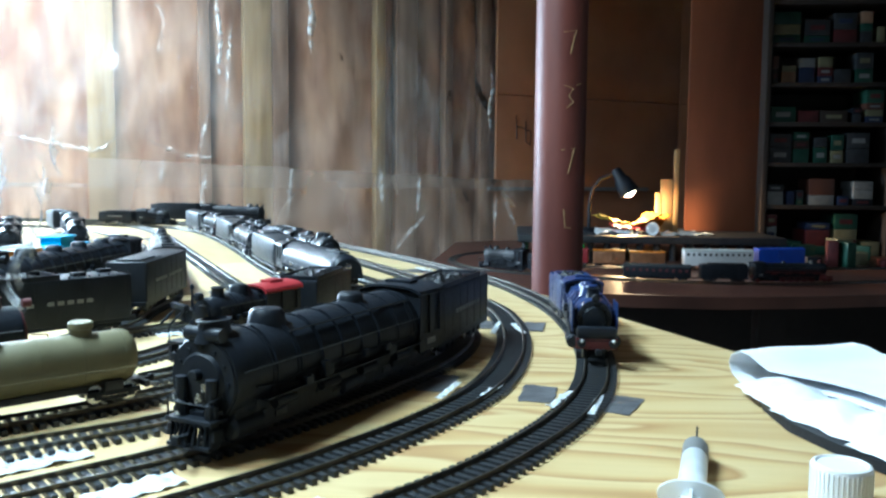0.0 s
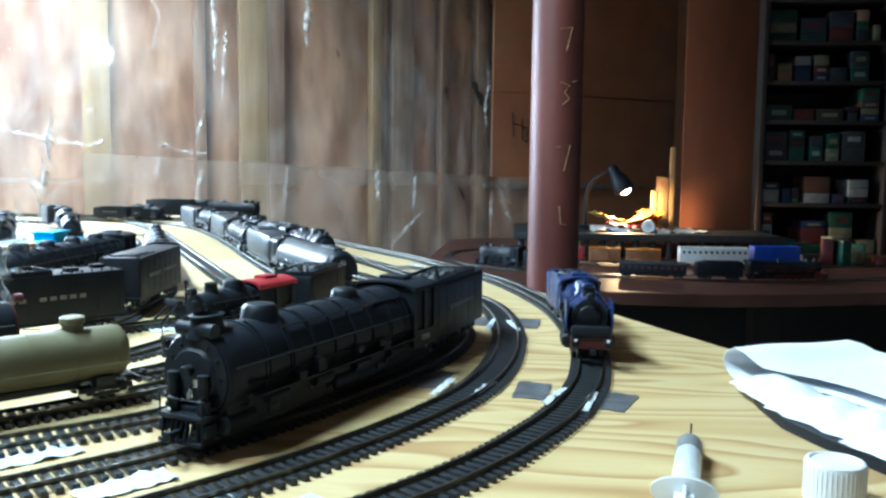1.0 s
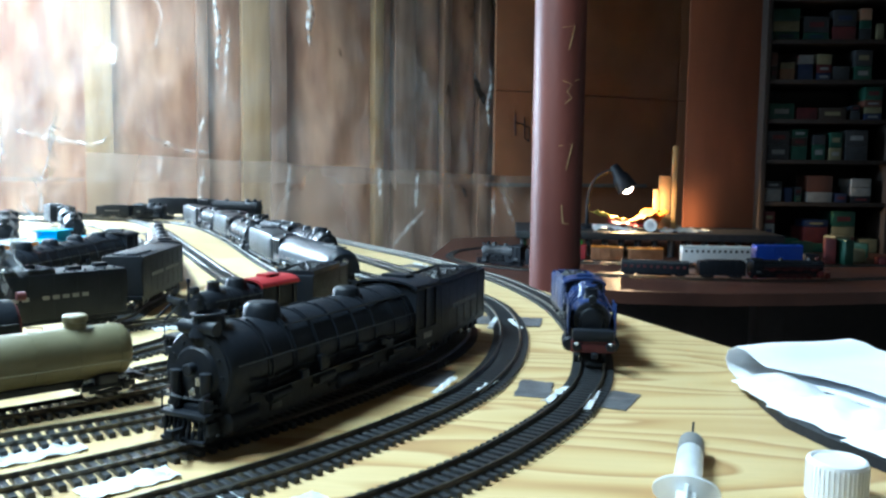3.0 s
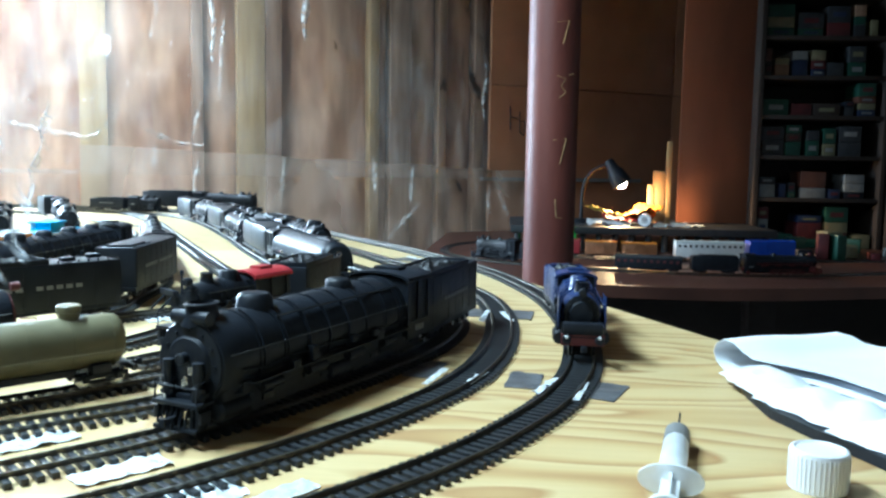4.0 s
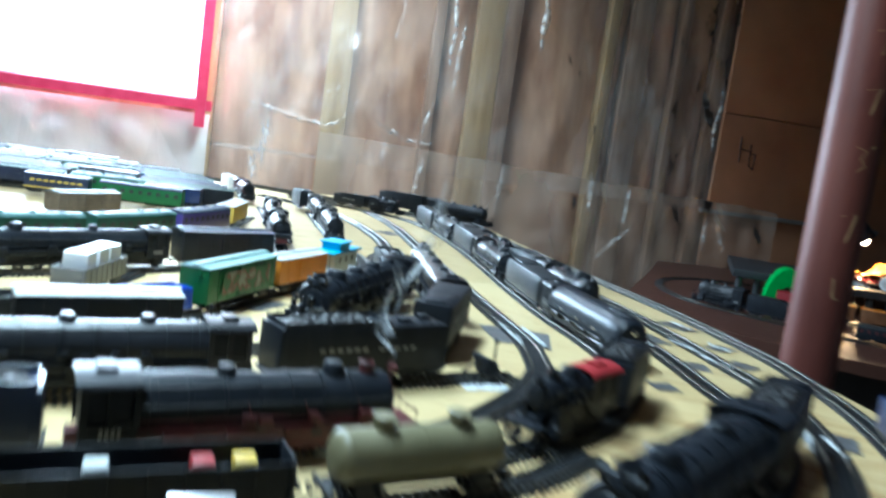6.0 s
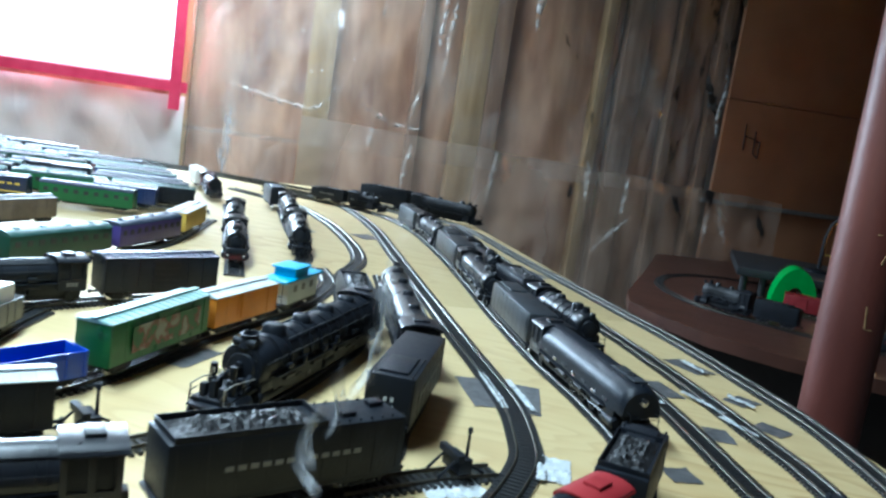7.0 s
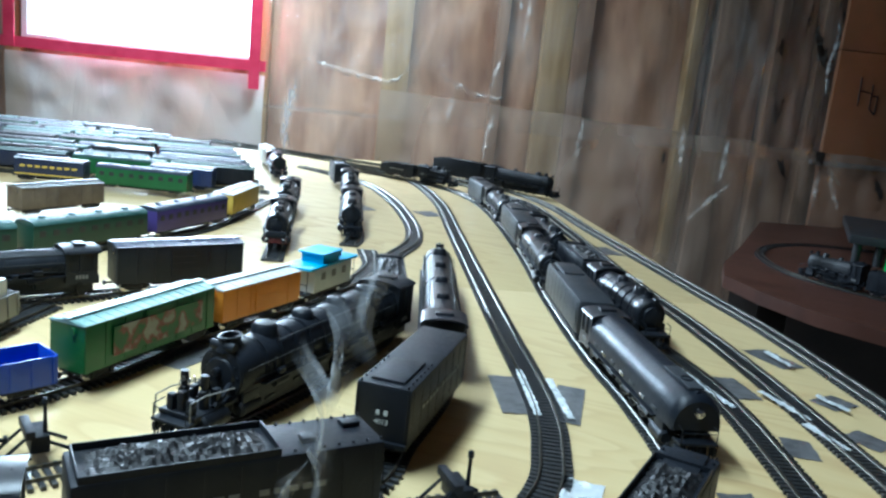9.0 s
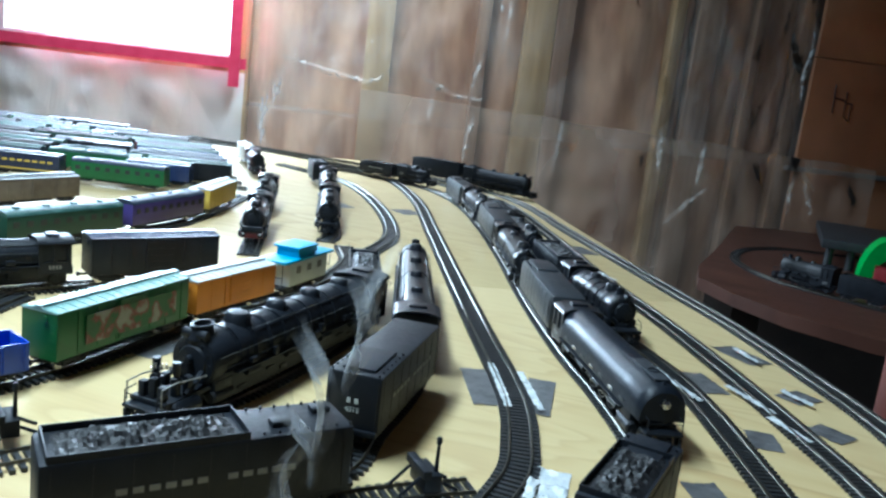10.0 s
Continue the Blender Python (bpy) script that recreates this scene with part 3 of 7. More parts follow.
    for name, c, s in (("wall_east", (3.6, 1.6, 0.3), (0.1, 9, 2.6)), ("wall_south", (-0.2, -2.4, 0.3), (9, 0.1, 2.6)), ("wall_west", (-4.3, 0.6, 0.3), (0.1, 7, 2.6))):
        bm = bmesh.new()
        box(bm, c, s)
        tagged(part(name, bm, PLASTER), "plain dim basement wall", "wall", kind="structure")


room()


# ---- the layout board ----
TAB_A = radians(31)


def tab(u, v, z=0.0):
    return Vector((u * math.cos(TAB_A) - v * math.sin(TAB_A), u * math.sin(TAB_A) + v * math.cos(TAB_A), z))


def layout_table():
    t = thing("layout_table", "long plywood table carrying the model railway", "table")
    u0, u1, v0, v1, th = -2.3, 0.762, 0.145, 3.02, 0.019
    # the nearest board is sawn off at a slant along its outer side
    bm = bmesh.new()
    f = bm.faces.new([bm.verts.new(tab(u, v, -th)) for u, v in ((u0, v0), (0.668, v0), (u1 - 0.004, 1.0), (u1, 1.375), (u0, 1.375))])
    up = bmesh.ops.extrude_face_region(bm, geom=[f])["geom"]
    bmesh.ops.translate(bm, verts=[v for v in up if isinstance(v, bmesh.types.BMVert)], vec=(0, 0, th))
    part("plywood_board", bm, PLY, t, "pale yellow plywood board with brown grain", smooth=0.3)
    for a, b in ((1.3765, 2.6), (2.6015, v1)):
        bm = bmesh.new()
        box(bm, tab((u0 + u1) / 2, (a + b) / 2, -th / 2), (u1 - u0, b - a, th), 0.0012, rz=TAB_A)
        ob = part("plywood_board", bm, PLY, t, "pale yellow plywood board with brown grain")
    for v, end in ((v0 + 0.021, 0.63), (v1 - 0.03, u1 - 0.03)):
        bm = bmesh.new()
        box(bm, tab((u0 + end) / 2, v, -th - 0.045), (end - u0 - 0.05, 0.038, 0.09), 0.002, rz=TAB_A)
        part("apron", bm, STUD_DARK, t, "timber apron rail")
    for u in (u0 + 0.04, 0.64):
        bm = bmesh.new()
        box(bm, tab(u, (v0 + v1) / 2, -th - 0.045), (0.038, v1 - v0 - 0.12, 0.09), 0.002, rz=TAB_A)
        part("apron", bm, STUD_DARK, t, "timber apron rail")
    for u in (u0 + 0.1, -0.8, 0.59):
        for v in (v0 + 0.1, v1 - 0.1):
            bm = bmesh.new()
            box(bm, tab(u, v, (FLOOR_Z - th) / 2), (0.07, 0.07, -FLOOR_Z - th), 0.003, rz=TAB_A)
            part("leg", bm, STUD_DARK, t)


layout_table()

# ---- tracks ----
RT = 0.0062     # rail top over the board
HALF = 0.0087  # half the gauge


def sweep_rail(bm, pts, off, z0, base=0.0):
    """A rail of flat-bottomed section along a line, off to one side."""
    prof = [(-0.0011, 0), (0.0011, 0), (0.0004, 0.0008), (0.0004, 0.0018), (0.0006, 0.0021), (0.0006, 0.0026), (-0.0006, 0.0026), (-0.0006, 0.0021), (-0.0004, 0.0018), (-0.0004, 0.0008)]
    rows, m = [], len(pts)
    for k, p in enumerate(pts):
        d = (pts[min(k + 1, m - 1)] - pts[max(k - 1, 0)]).normalized()
        side = Vector((-d.y, d.x, 0))
        rows.append([bm.verts.new(p + side * (off + x) + Vector((0, 0, base + z0 + z))) for x, z in prof])
    for a, b in zip(rows, rows[1:]):
        for k in range(len(prof)):
            bm.faces.new((a[k], a[(k + 1) % 10], b[(k + 1) % 10], b[k]))
    bm.faces.new(rows[0]), bm.faces.new(rows[-1][::-1])


TIE_SHAPE = bmesh.new()
box(TIE_SHAPE, (0, 0, 0.0017), (0.0036, 0.0318, 0.0034), 0.0004)
TIE_MESH = mesh_of("tie", TIE_SHAPE, TIE, 0)
LINES = {}


def model_track(name, points, label, near=None, base=0.0, single=0):
    """Track on plastic ties: two rails, and ties, of which those in a stretch of the plan are pieces of their own."""
    t = thing("model_track", label, "model track", "tracks of the layout")
    line = spline(points, 0.0068)
    LINES[name] = spline(points, 0.002)
    step = line[::2] + ([line[-1]] if len(line) % 2 == 0 else [])
    for s in (-1, 1):
        bm = bmesh.new()
        sweep_rail(bm, step, s * HALF, RT - 0.0026, base)
        part("rail", bm, RAIL, t, "bright nickel-silver rail")
    verts, faces, count = [], [], 0
    shape = [tuple(v.co) for v in TIE_MESH.vertices]
    polys = [tuple(p.vertices) for p in TIE_MESH.polygons]
    for k, p in enumerate(line):
        d = line[min(k + 1, len(line) - 1)] - line[max(k - 1, 0)]
        a = math.atan2(d.y, d.x) + random.uniform(-0.015, 0.015)
        m = Matrix.Translation((p.x, p.y, base)) @ Matrix.Rotation(a, 4, "Z")
        if single and count < single and near and near(p):
            ob = new("tie", TIE_MESH)
            ob.parent, ob.matrix_local = t, m
            count += 1
        else:
            n = len(verts)
            verts += [tuple(m @ Vector(c)) for c in shape]
            faces += [tuple(n + i for i in q) for q in polys]
    if verts:
        me = bpy.data.meshes.new("tie_row")
        me.from_pydata(verts, [], faces)
        me.materials.append(TIE)
        ob = part("tie_row", me, None, t, "row of black plastic ties")
        ob["kind"] = "stuff"
    return t


T1 = [(-1.9, 2.62), (-1.552, 2.63), (-1.2, 2.62), (-0.92, 2.56), (-0.70, 2.45), (-0.535, 2.277), (-0.384, 2.038), (-0.213, 1.783), (-0.09, 1.598), (0.0, 1.461), (0.093, 1.294), (0.15, 1.18), (0.193, 1.05), (0.218, 0.94), (0.230, 0.83),
      (0.233, 0.74), (0.227, 0.663), (0.217, 0.605), (0.197, 0.541), (0.172, 0.488), (0.149, 0.448), (0.118, 0.406), (0.063, 0.343), (0.013, 0.295), (-0.033, 0.262), (-0.075, 0.235), (-0.117, 0.212), (-0.25, 0.15), (-0.4, 0.08)]
T2 = [(-1.9, 2.55), (-1.5, 2.56), (-1.15, 2.52), (-0.85, 2.45), (-0.60, 2.27), (-0.40, 1.95), (-0.21, 1.61), (-0.08, 1.40), (0.012, 1.237), (0.084, 1.096), (0.124, 1.014), (0.15, 0.931), (0.164, 0.81), (0.16, 0.69), (0.141, 0.596), (0.109, 0.522),
      (0.073, 0.462), (0.043, 0.42), (-0.009, 0.361), (-0.06, 0.318), (-0.11, 0.286), (-0.159, 0.26), (-0.3, 0.195), (-0.42, 0.13)]
T3 = [(-0.75, 2.28), (-0.6, 2.07), (-0.47, 1.85), (-0.35, 1.66), (-0.245, 1.48), (-0.145, 1.33), (-0.053, 1.201), (-0.008, 1.12), (0.03, 1.034), (0.065, 0.95), (0.1, 0.87), (0.118, 0.79), (0.108, 0.70), (0.08, 0.62), (0.04, 0.535), (-0.004, 0.464), (-0.05, 0.411), (-0.097, 0.363), (-0.147, 0.317), (-0.28, 0.225), (-0.43, 0.14)]
T4 = [(-1.25, 2.40), (-1.05, 2.39), (-0.85, 2.32), (-0.72, 2.2), (-0.62, 2.06), (-0.5, 1.85), (-0.38, 1.62), (-0.265, 1.385), (-0.165, 1.195), (-0.09, 1.07), (-0.035, 0.96), (-0.022, 0.875), (-0.03, 0.77), (-0.048, 0.70), (-0.075, 0.65), (-0.105, 0.60)]
T4A = [(-0.02, 0.54), (-0.055, 0.495), (-0.098, 0.456), (-0.13, 0.426), (-0.19, 0.372), (-0.31, 0.28), (-0.48, 0.18)]
T4B = [(-0.035, 0.66), (-0.058, 0.595), (-0.086, 0.55), (-0.12, 0.508), (-0.172, 0.457), (-0.25, 0.385), (-0.37, 0.295), (-0.5, 0.22)]
T5 = [(-1.3, 2.49), (-1.1, 2.45), (-0.95, 2.335), (-0.75, 2.06), (-0.558, 1.72), (-0.42, 1.472), (-0.276, 1.215), (-0.182, 1.05), (-0.150, 0.985), (-0.130, 0.93), (-0.116, 0.88), (-0.114, 0.82), (-0.12, 0.75), (-0.135, 0.68), (-0.16, 0.62), (-0.21, 0.56), (-0.28, 0.488), (-0.36, 0.415), (-0.5, 0.30), (-0.62, 0.22)]
T6 = [(-0.50, 1.50), (-0.425, 1.345), (-0.33, 1.15), (-0.26, 1.0), (-0.235, 0.87), (-0.222, 0.80), (-0.25, 0.70), (-0.32, 0.61), (-0.42, 0.51), (-0.55, 0.39), (-0.7, 0.28)]
T6B = [(-0.135, 0.835), (-0.175, 0.795), (-0.228, 0.73)]
T7 = [(-1.3, 2.3), (-1.039, 2.189), (-0.862, 2.018), (-0.684, 1.776), (-0.584, 1.593), (-0.545, 1.44), (-0.48, 1.30), (-0.41, 1.18), (-0.37, 1.08), (-0.357, 0.95), (-0.357, 0.85), (-0.366, 0.77), (-0.386, 0.715), (-0.43, 0.64), (-0.52, 0.54), (-0.65, 0.43)]
T8 = [(-0.60, 1.46), (-0.535, 1.36), (-0.503, 1.22), (-0.503, 1.1), (-0.508, 0.97), (-0.503, 0.80), (-0.535, 0.67), (-0.60, 0.57), (-0.72, 0.46)]
T9 = [(-0.59, 1.24), (-0.613, 1.14), (-0.68, 1.015), (-0.735, 0.88), (-0.82, 0.72), (-0.95, 0.57)]
T10 = [(-0.99, 1.72), (-0.935, 1.58), (-0.89, 1.46), (-0.862, 1.36), (-0.862, 1.21), (-0.87, 1.05), (-0.90, 0.9), (-1.0, 0.68)]
T11 = [(-0.64, 1.47), (-0.675, 1.55), (-0.83, 1.79), (-1.0, 2.06)]
T12 = [(-0.66, 1.29), (-0.76, 1.45), (-0.92, 1.70), (-1.1, 1.97)]
near_end = lambda p: p.y < 1.15
model_track("T1", T1, "outermost black-tied model track curving round the board's corner", near_end, single=250)
model_track("T2", T2, "second black-tied model track on the curve, taped at its joints", near_end, single=250)
model_track("T3", T3, "model track on which a large black articulated engine stands", near_end, single=120)
model_track("T4", T4, "model track lined with black steam engines", near_end, single=60)
model_track("T4A", T4A, "short curved model track behind the foil strip")
model_track("T4B", T4B, "model track under the olive tank car")
model_track("T5", T5, "empty curved model track with taped joints", near_end, single=120)
model_track("T6", T6, "model track under black tenders")
model_track("T8A", [(-0.61, 0.70), (-0.646, 0.807), (-0.69, 0.94)], "short model track under a flat car")
model_track("T6B", T6B, "stub of model track ending in a buffer stop")
model_track("T7", T7, "model track under a black mallet engine")
model_track("T8", T8, "model track under colourful boxcars")
model_track("T9", T9, "model track under a dark boxcar")
model_track("T10", T10, "model track under passenger coaches")
model_track("T11", T11, "siding under two black engines")
model_track("T12", T12, "siding under engines with a red pilot")


# ---- rolling stock ----
WHEELS = {}


def wheel_mesh(r, mat, spoked=True):
    """A spoked or disc wheel whose axle lies along y."""
    key = (round(r, 5), mat.name, spoked)
    if key not in WHEELS:
        bm = bmesh.new()
        n = 24
        hub, inner, outer = [[bm.verts.new((q * math.cos(2 * math.pi * k / n), -0.0012, q * math.sin(2 * math.pi * k / n))) for k in range(n)] for q in (r * 0.26, r * 0.82, r)]
        flat = [bm.faces.new(hub)]
        for k in range(n):
            j = (k + 1) % n
            flat.append(bm.faces.new((inner[k], inner[j], outer[j], outer[k])))
            if k % 3 == 0 or not spoked:
                flat.append(bm.faces.new((hub[k], hub[j], inner[j], inner[k])))
        up = bmesh.ops.extrude_face_region(bm, geom=flat)["geom"]
        bmesh.ops.translate(bm, verts=[v for v in up if isinstance(v, bmesh.types.BMVert)], vec=(0, 0.0024, 0))
        WHEELS[key] = mesh_of("wheel", bm, mat, 0.6)
    return WHEELS[key]


def add_wheels(t, xs, r, mat, spoked=True, half=0.0082):
    for x in xs:
        for s in (-1, 1):
            ob = new("wheel", wheel_mesh(r, mat, spoked))
            ob.parent, ob.location = t, (x, s * half, RT + r)


def truck(t, x, w=0.026, axles=2, r=0.0055, mat=None, pitch=0.021):
    """A bogie: side frames with springs and axle boxes, and its wheels."""
    mat = mat or BLACK
    ln = pitch * (axles - 1) + 0.012
    bm = bmesh.new()
    for s in (-1, 1):
        box(bm, (x, s * w / 2, RT + r + 0.001), (ln, 0.002, 0.003), 0.0005)
        box(bm, (x, s * w / 2, RT + r - 0.002), (ln * 0.5, 0.002, 0.0022), 0.0004)
        for k in range(axles):
            ax = x + (k - (axles - 1) / 2) * pitch
            box(bm, (ax, s * (w / 2 + 0.0006), RT + r), (0.004, 0.003, 0.0045), 0.0006)
    box(bm, (x, 0, RT + r + 0.003), (0.007, w, 0.003))
    part("truck_frame", bm, mat, t)
    add_wheels(t, [x + (k - (axles - 1) / 2) * pitch for k in range(axles)], r, STEEL, False)


def coupler(t, x, sgn):
    bm = bmesh.new()
    box(bm, (x + sgn * 0.004, 0, RT + 0.0085), (0.009, 0.0022, 0.002))
    box(bm, (x + sgn * 0.0085, 0.0006, RT + 0.0085), (0.003, 0.0045, 0.0042), 0.0006)
    part("coupler", bm, BLACK, t)


def lettering(t, count, x, z, side, h=0.005, pitch=0.0075, mat=None, gap=None):
    """Illegible lettering on a flank: plain bars of its size."""
    bm = bmesh.new()
    for k in range(count):
        if gap is not None and k == gap:
            continue
        box(bm, (x + (k - (count - 1) / 2) * pitch, side, z), (pitch * 0.66, 0.0005, h * 0.62))
    part("lettering", bm, mat or LETTER, t, "small pale bars of lettering", smooth=0)


def steam_engine(front, rear, label, paint=None, chassis=None, boiler_r=0.0165, sets=((4, 0.0105),), cab_roof=None, group="", pumps=False, deflectors=False, cab_len=0.034,
                 height=0.058, group_name="steam engines on the layout", rivets=0, bufferbeam=None, name="model_locomotive", boiler_mat=None, plates=True, stack_h=0.006, deck=0.024, shroud=False, solid=False):
    """A steam outline engine: +x is its front. sets: (drivers a side, radius) from the front."""
    paint, chassis = paint or BLACK, chassis or BLACK
    ln = span(front, rear)
    far = front[1] > 1.3
    t = thing(name, label, "model locomotive", group_name)
    boil = boiler_mat or paint
    zc = height - 0.0045 - boiler_r
    x0, x1 = -ln / 2, ln / 2
    cab0, bx1 = x0 + 0.004, x1 - deck
    firebox = cab0 + cab_len
    # boiler in courses
    bm = bmesh.new()
    r = boiler_r
    fb = firebox + ln * 0.16
    lathe(bm, [(firebox - 0.004, r * 1.02), (fb, r * 1.04), (fb + 0.008, r), (bx1 - 0.03, r * 0.96), (bx1 - 0.0295, r * 0.985), (bx1 - 0.002, r * 0.985), (bx1, r * 0.93)], 28, "X", (0, 0, zc))
    boiler = part("boiler", bm, boil, t)
    n_band = 0 if shroud else 3 if far else max(4, int(ln / 0.03))
    for k in range(n_band):
        bm = bmesh.new()
        x = firebox + 0.006 + (bx1 - 0.034 - firebox) * k / (n_band - 1)
        q = r * (1.05 if x < fb + 0.003 else 1.0) + 0.0003
        lathe(bm, [(x - 0.0006, q), (x + 0.0006, q)], 28, "X", (0, 0, zc))
        part("boiler_band", bm, boil, boiler)
    # smokebox front, door, lamp, number board
    bm = bmesh.new()
    lathe(bm, [(bx1 - 0.0005, r * 0.9), (bx1 + 0.0012, r * 0.88), (bx1 + 0.0016, r * 0.62), (bx1 + 0.0035, r * 0.56), (bx1 + 0.0045, r * 0.2)], 24, "X", (0, 0, zc))
    for k in range(12):
        a = math.pi * k / 6
        box(bm, (bx1 + 0.0018, r * 0.72 * math.cos(a), zc + r * 0.72 * math.sin(a)), (0.001, 0.0016, 0.0016))
    door = part("smokebox_door", bm, chassis if paint is not BLACK_GLOSS else BLACK, t)
    bm = bmesh.new()
    lathe(bm, [(bx1 + 0.003, 0.0028), (bx1 + 0.0085, 0.003), (bx1 + 0.009, 0.0024)], 14, "X", (0, 0, zc + r * (0.15 if pumps else 0.95) + (0 if pumps else 0.002)))
    part("headlight", bm, chassis, t)
    if pumps:
        bm = bmesh.new()
        long_deck = deck > 0.03
        px, pz = (x1 - 0.026, 0.026 + r * 1.05) if long_deck else (bx1 + 0.006, zc)
        for s in (-1, 1):
            lathe(bm, [(pz - r * 1.05, 0.0036), (pz - r * 0.45, 0.0036), (pz - r * 0.4, 0.002), (pz - r * 0.3, 0.003), (pz + r * 0.1, 0.003)], 12, "Z", (px, s * r * 0.42, 0))
            box(bm, (px - 0.001, s * r * 0.42, pz - r * 0.6), (0.006, 0.008, 0.002))
        part("air_pump", bm, BLACK, t, "twin air pumps on the smokebox front")
        bm = bmesh.new()
        for k in range(6):
            box(bm, (px + 0.0045, random.uniform(-0.5, 0.5) * r, pz + random.uniform(-0.7, 0.1) * r), (0.001, 0.002, 0.004), rz=random.uniform(-0.4, 0.4))
        part("bright_fittings", bm, STEEL, t, "worn bright metal fittings")
        bm = bmesh.new()
        lathe(bm, [(-r * 0.5, 0.0036), (r * 0.5, 0.0036)], 14, "Z", (0, 0, 0))
        bmesh.ops.rotate(bm, verts=bm.verts, matrix=Matrix.Rotation(radians(90), 3, "X"))
        bmesh.ops.translate(bm, verts=bm.verts, vec=(bx1 - 0.001, 0, zc + r * 0.98))
        part("feedwater_heater", bm, chassis, t)
        if long_deck:
            # low front deck over the leading engine, with its own cylinders, steam pipes and tanks
            bm = bmesh.new()
            box(bm, ((bx1 + x1) / 2 - 0.006, 0, 0.0245), (deck - 0.004, 0.031, 0.003), 0.0006)
            part("front_deck", bm, BLACK, t)
            for s in (-1, 1):
                bm = bmesh.new()
                lathe(bm, [(x1 - 0.04, 0.0068), (x1 - 0.016, 0.0068), (x1 - 0.014, 0.005)], 16, "X", (0, s * 0.0145, 0.0185))
                part("front_cylinder", bm, BLACK, t)
                bm = bmesh.new()
                tube(bm, [(bx1 - 0.004, s * 0.009, zc - 0.004), (bx1 + 0.006, s * 0.0105, zc - 0.006), (bx1 + 0.012, s * 0.012, 0.032), (x1 - 0.03, s * 0.0135, 0.026)], 0.0022, 8)
                part("steam_pipe", bm, BLACK, t)
                bm = bmesh.new()
                tube(bm, [(x1 - 0.004, s * 0.0145, 0.024), (x1 - 0.004, s * 0.0145, 0.037), (x1 - 0.02, s * 0.0145, 0.038), (bx1 + 0.004, s * 0.0145, 0.034)], 0.0006, 6)
                part("deck_rail", bm, GREY, t)
            for x, y, h in ((x1 - 0.014, 0.0, 0.014), (x1 - 0.012, 0.009, 0.01), (x1 - 0.036, 0.011, 0.012), (x1 - 0.038, -0.01, 0.009), (x1 - 0.013, -0.008, 0.011)):
                bm = bmesh.new()
                box(bm, (x, y, 0.026 + h / 2), (0.006, 0.0055, h), 0.0012)
                part("deck_tank", bm, BLACK, t)
    if shroud:
        # smooth streamlined casing with upright sides, a round top and a raked nose
        bm = bmesh.new()
        prev = None
        for x, k, drop in ((firebox - 0.006, 1.0, 0), (bx1 - 0.02, 1.0, 0), (bx1 + 0.006, 0.98, 0.001), (bx1 + 0.012, 0.94, 0.0025), (bx1 + 0.015, 0.9, 0.006)):
            hw, spring = (r + 0.0022) * k, zc + 0.003 - drop
            ring = [(-hw, 0.029), *[(-hw * math.cos(a), spring + (height - spring - drop) * math.sin(a)) for a in np.linspace(0, math.pi, 15)], (hw, 0.029)]
            row = [bm.verts.new((x, y, z)) for y, z in ring]
            if prev:
                for i in range(len(row) - 1):
                    bm.faces.new((prev[i], prev[i + 1], row[i + 1], row[i]))
            else:
                bm.faces.new(row[::-1])
            prev = row
        bm.faces.new(prev)
        case = part("casing", bm, CASING, t, "smooth blue-black streamlined casing")
        bm = bmesh.new()
        box(bm, (bx1 - 0.02, 0, height + 0.0002), (0.05, 0.013, 0.0016), 0.0006)
        part("casing_hatch", bm, GUNMETAL, case, "flat bluish hatch on the casing's top")
        bm = bmesh.new()
        lathe(bm, [(bx1 + 0.013, 0.0036), (bx1 + 0.018, 0.0036), (bx1 + 0.0185, 0.0028)], 16, "X", (0, 0, zc + r * 0.45))
        part("casing_lamp", bm, STEEL, case, "bright rimmed headlamp")
        for s in (-1, 1):
            for k in range(7):
                bm = bmesh.new()
                box(bm, (firebox + 0.02 + k * (bx1 - firebox - 0.04) / 6, s * (r + 0.0024), zc - 0.002 - 0.001 * (k % 2)), (0.011, 0.0008, 0.0026), 0.0004)
                part("side_fitting", bm, STEEL if k % 2 else GUNMETAL, case)
        for y in (-0.006, 0.0, 0.006):
            bm = bmesh.new()
            tube(bm, [(firebox, y, height - 0.0008 - 18 * y * y), (bx1 - 0.012, y, height - 0.0008 - 18 * y * y)], 0.0006, 5)
            part("casing_rib", bm, CASING, case)
    if solid:
        # added plates stand in for shade below the running board; valve rods cross them
        for s in (-1, 1):
            bm = bmesh.new()
            box(bm, ((cab0 + bx1) / 2, s * (0.0155 if pumps else 0.0146), (0.011 + zc - r * 0.3) / 2), (bx1 - cab0 - 0.004, 0.0044 if pumps else 0.0034, zc - r * 0.3 - 0.011), 0.0008)
            part("underside_shade_plate", bm, chassis, t)
            for k in range(int(ln / 0.02)):
                bm = bmesh.new()
                x = cab0 + 0.012 + k * 0.0195
                if x > bx1 - 0.008:
                    break
                box(bm, (x, s * (0.0182 if pumps else 0.0168), 0.0165 + 0.004 * (k % 3)), (0.0125 - 0.003 * (k % 2), 0.0012, 0.002 + 0.0016 * (k % 2)), 0.0004)
                part("valve_rod", bm, ROD if k % 2 else chassis, t)
    # chimney and domes
    bm = bmesh.new()
    lathe(bm, [(zc + r * 0.8, 0.0062), (zc + r + 0.0012, 0.0052), (zc + r + stack_h - 0.0012, 0.0048), (zc + r + stack_h, 0.0056), (zc + r + stack_h + 0.0005, 0.0042), (zc + r + 0.002, 0.004)], 18, "Z", (bx1 - 0.015, 0, 0))
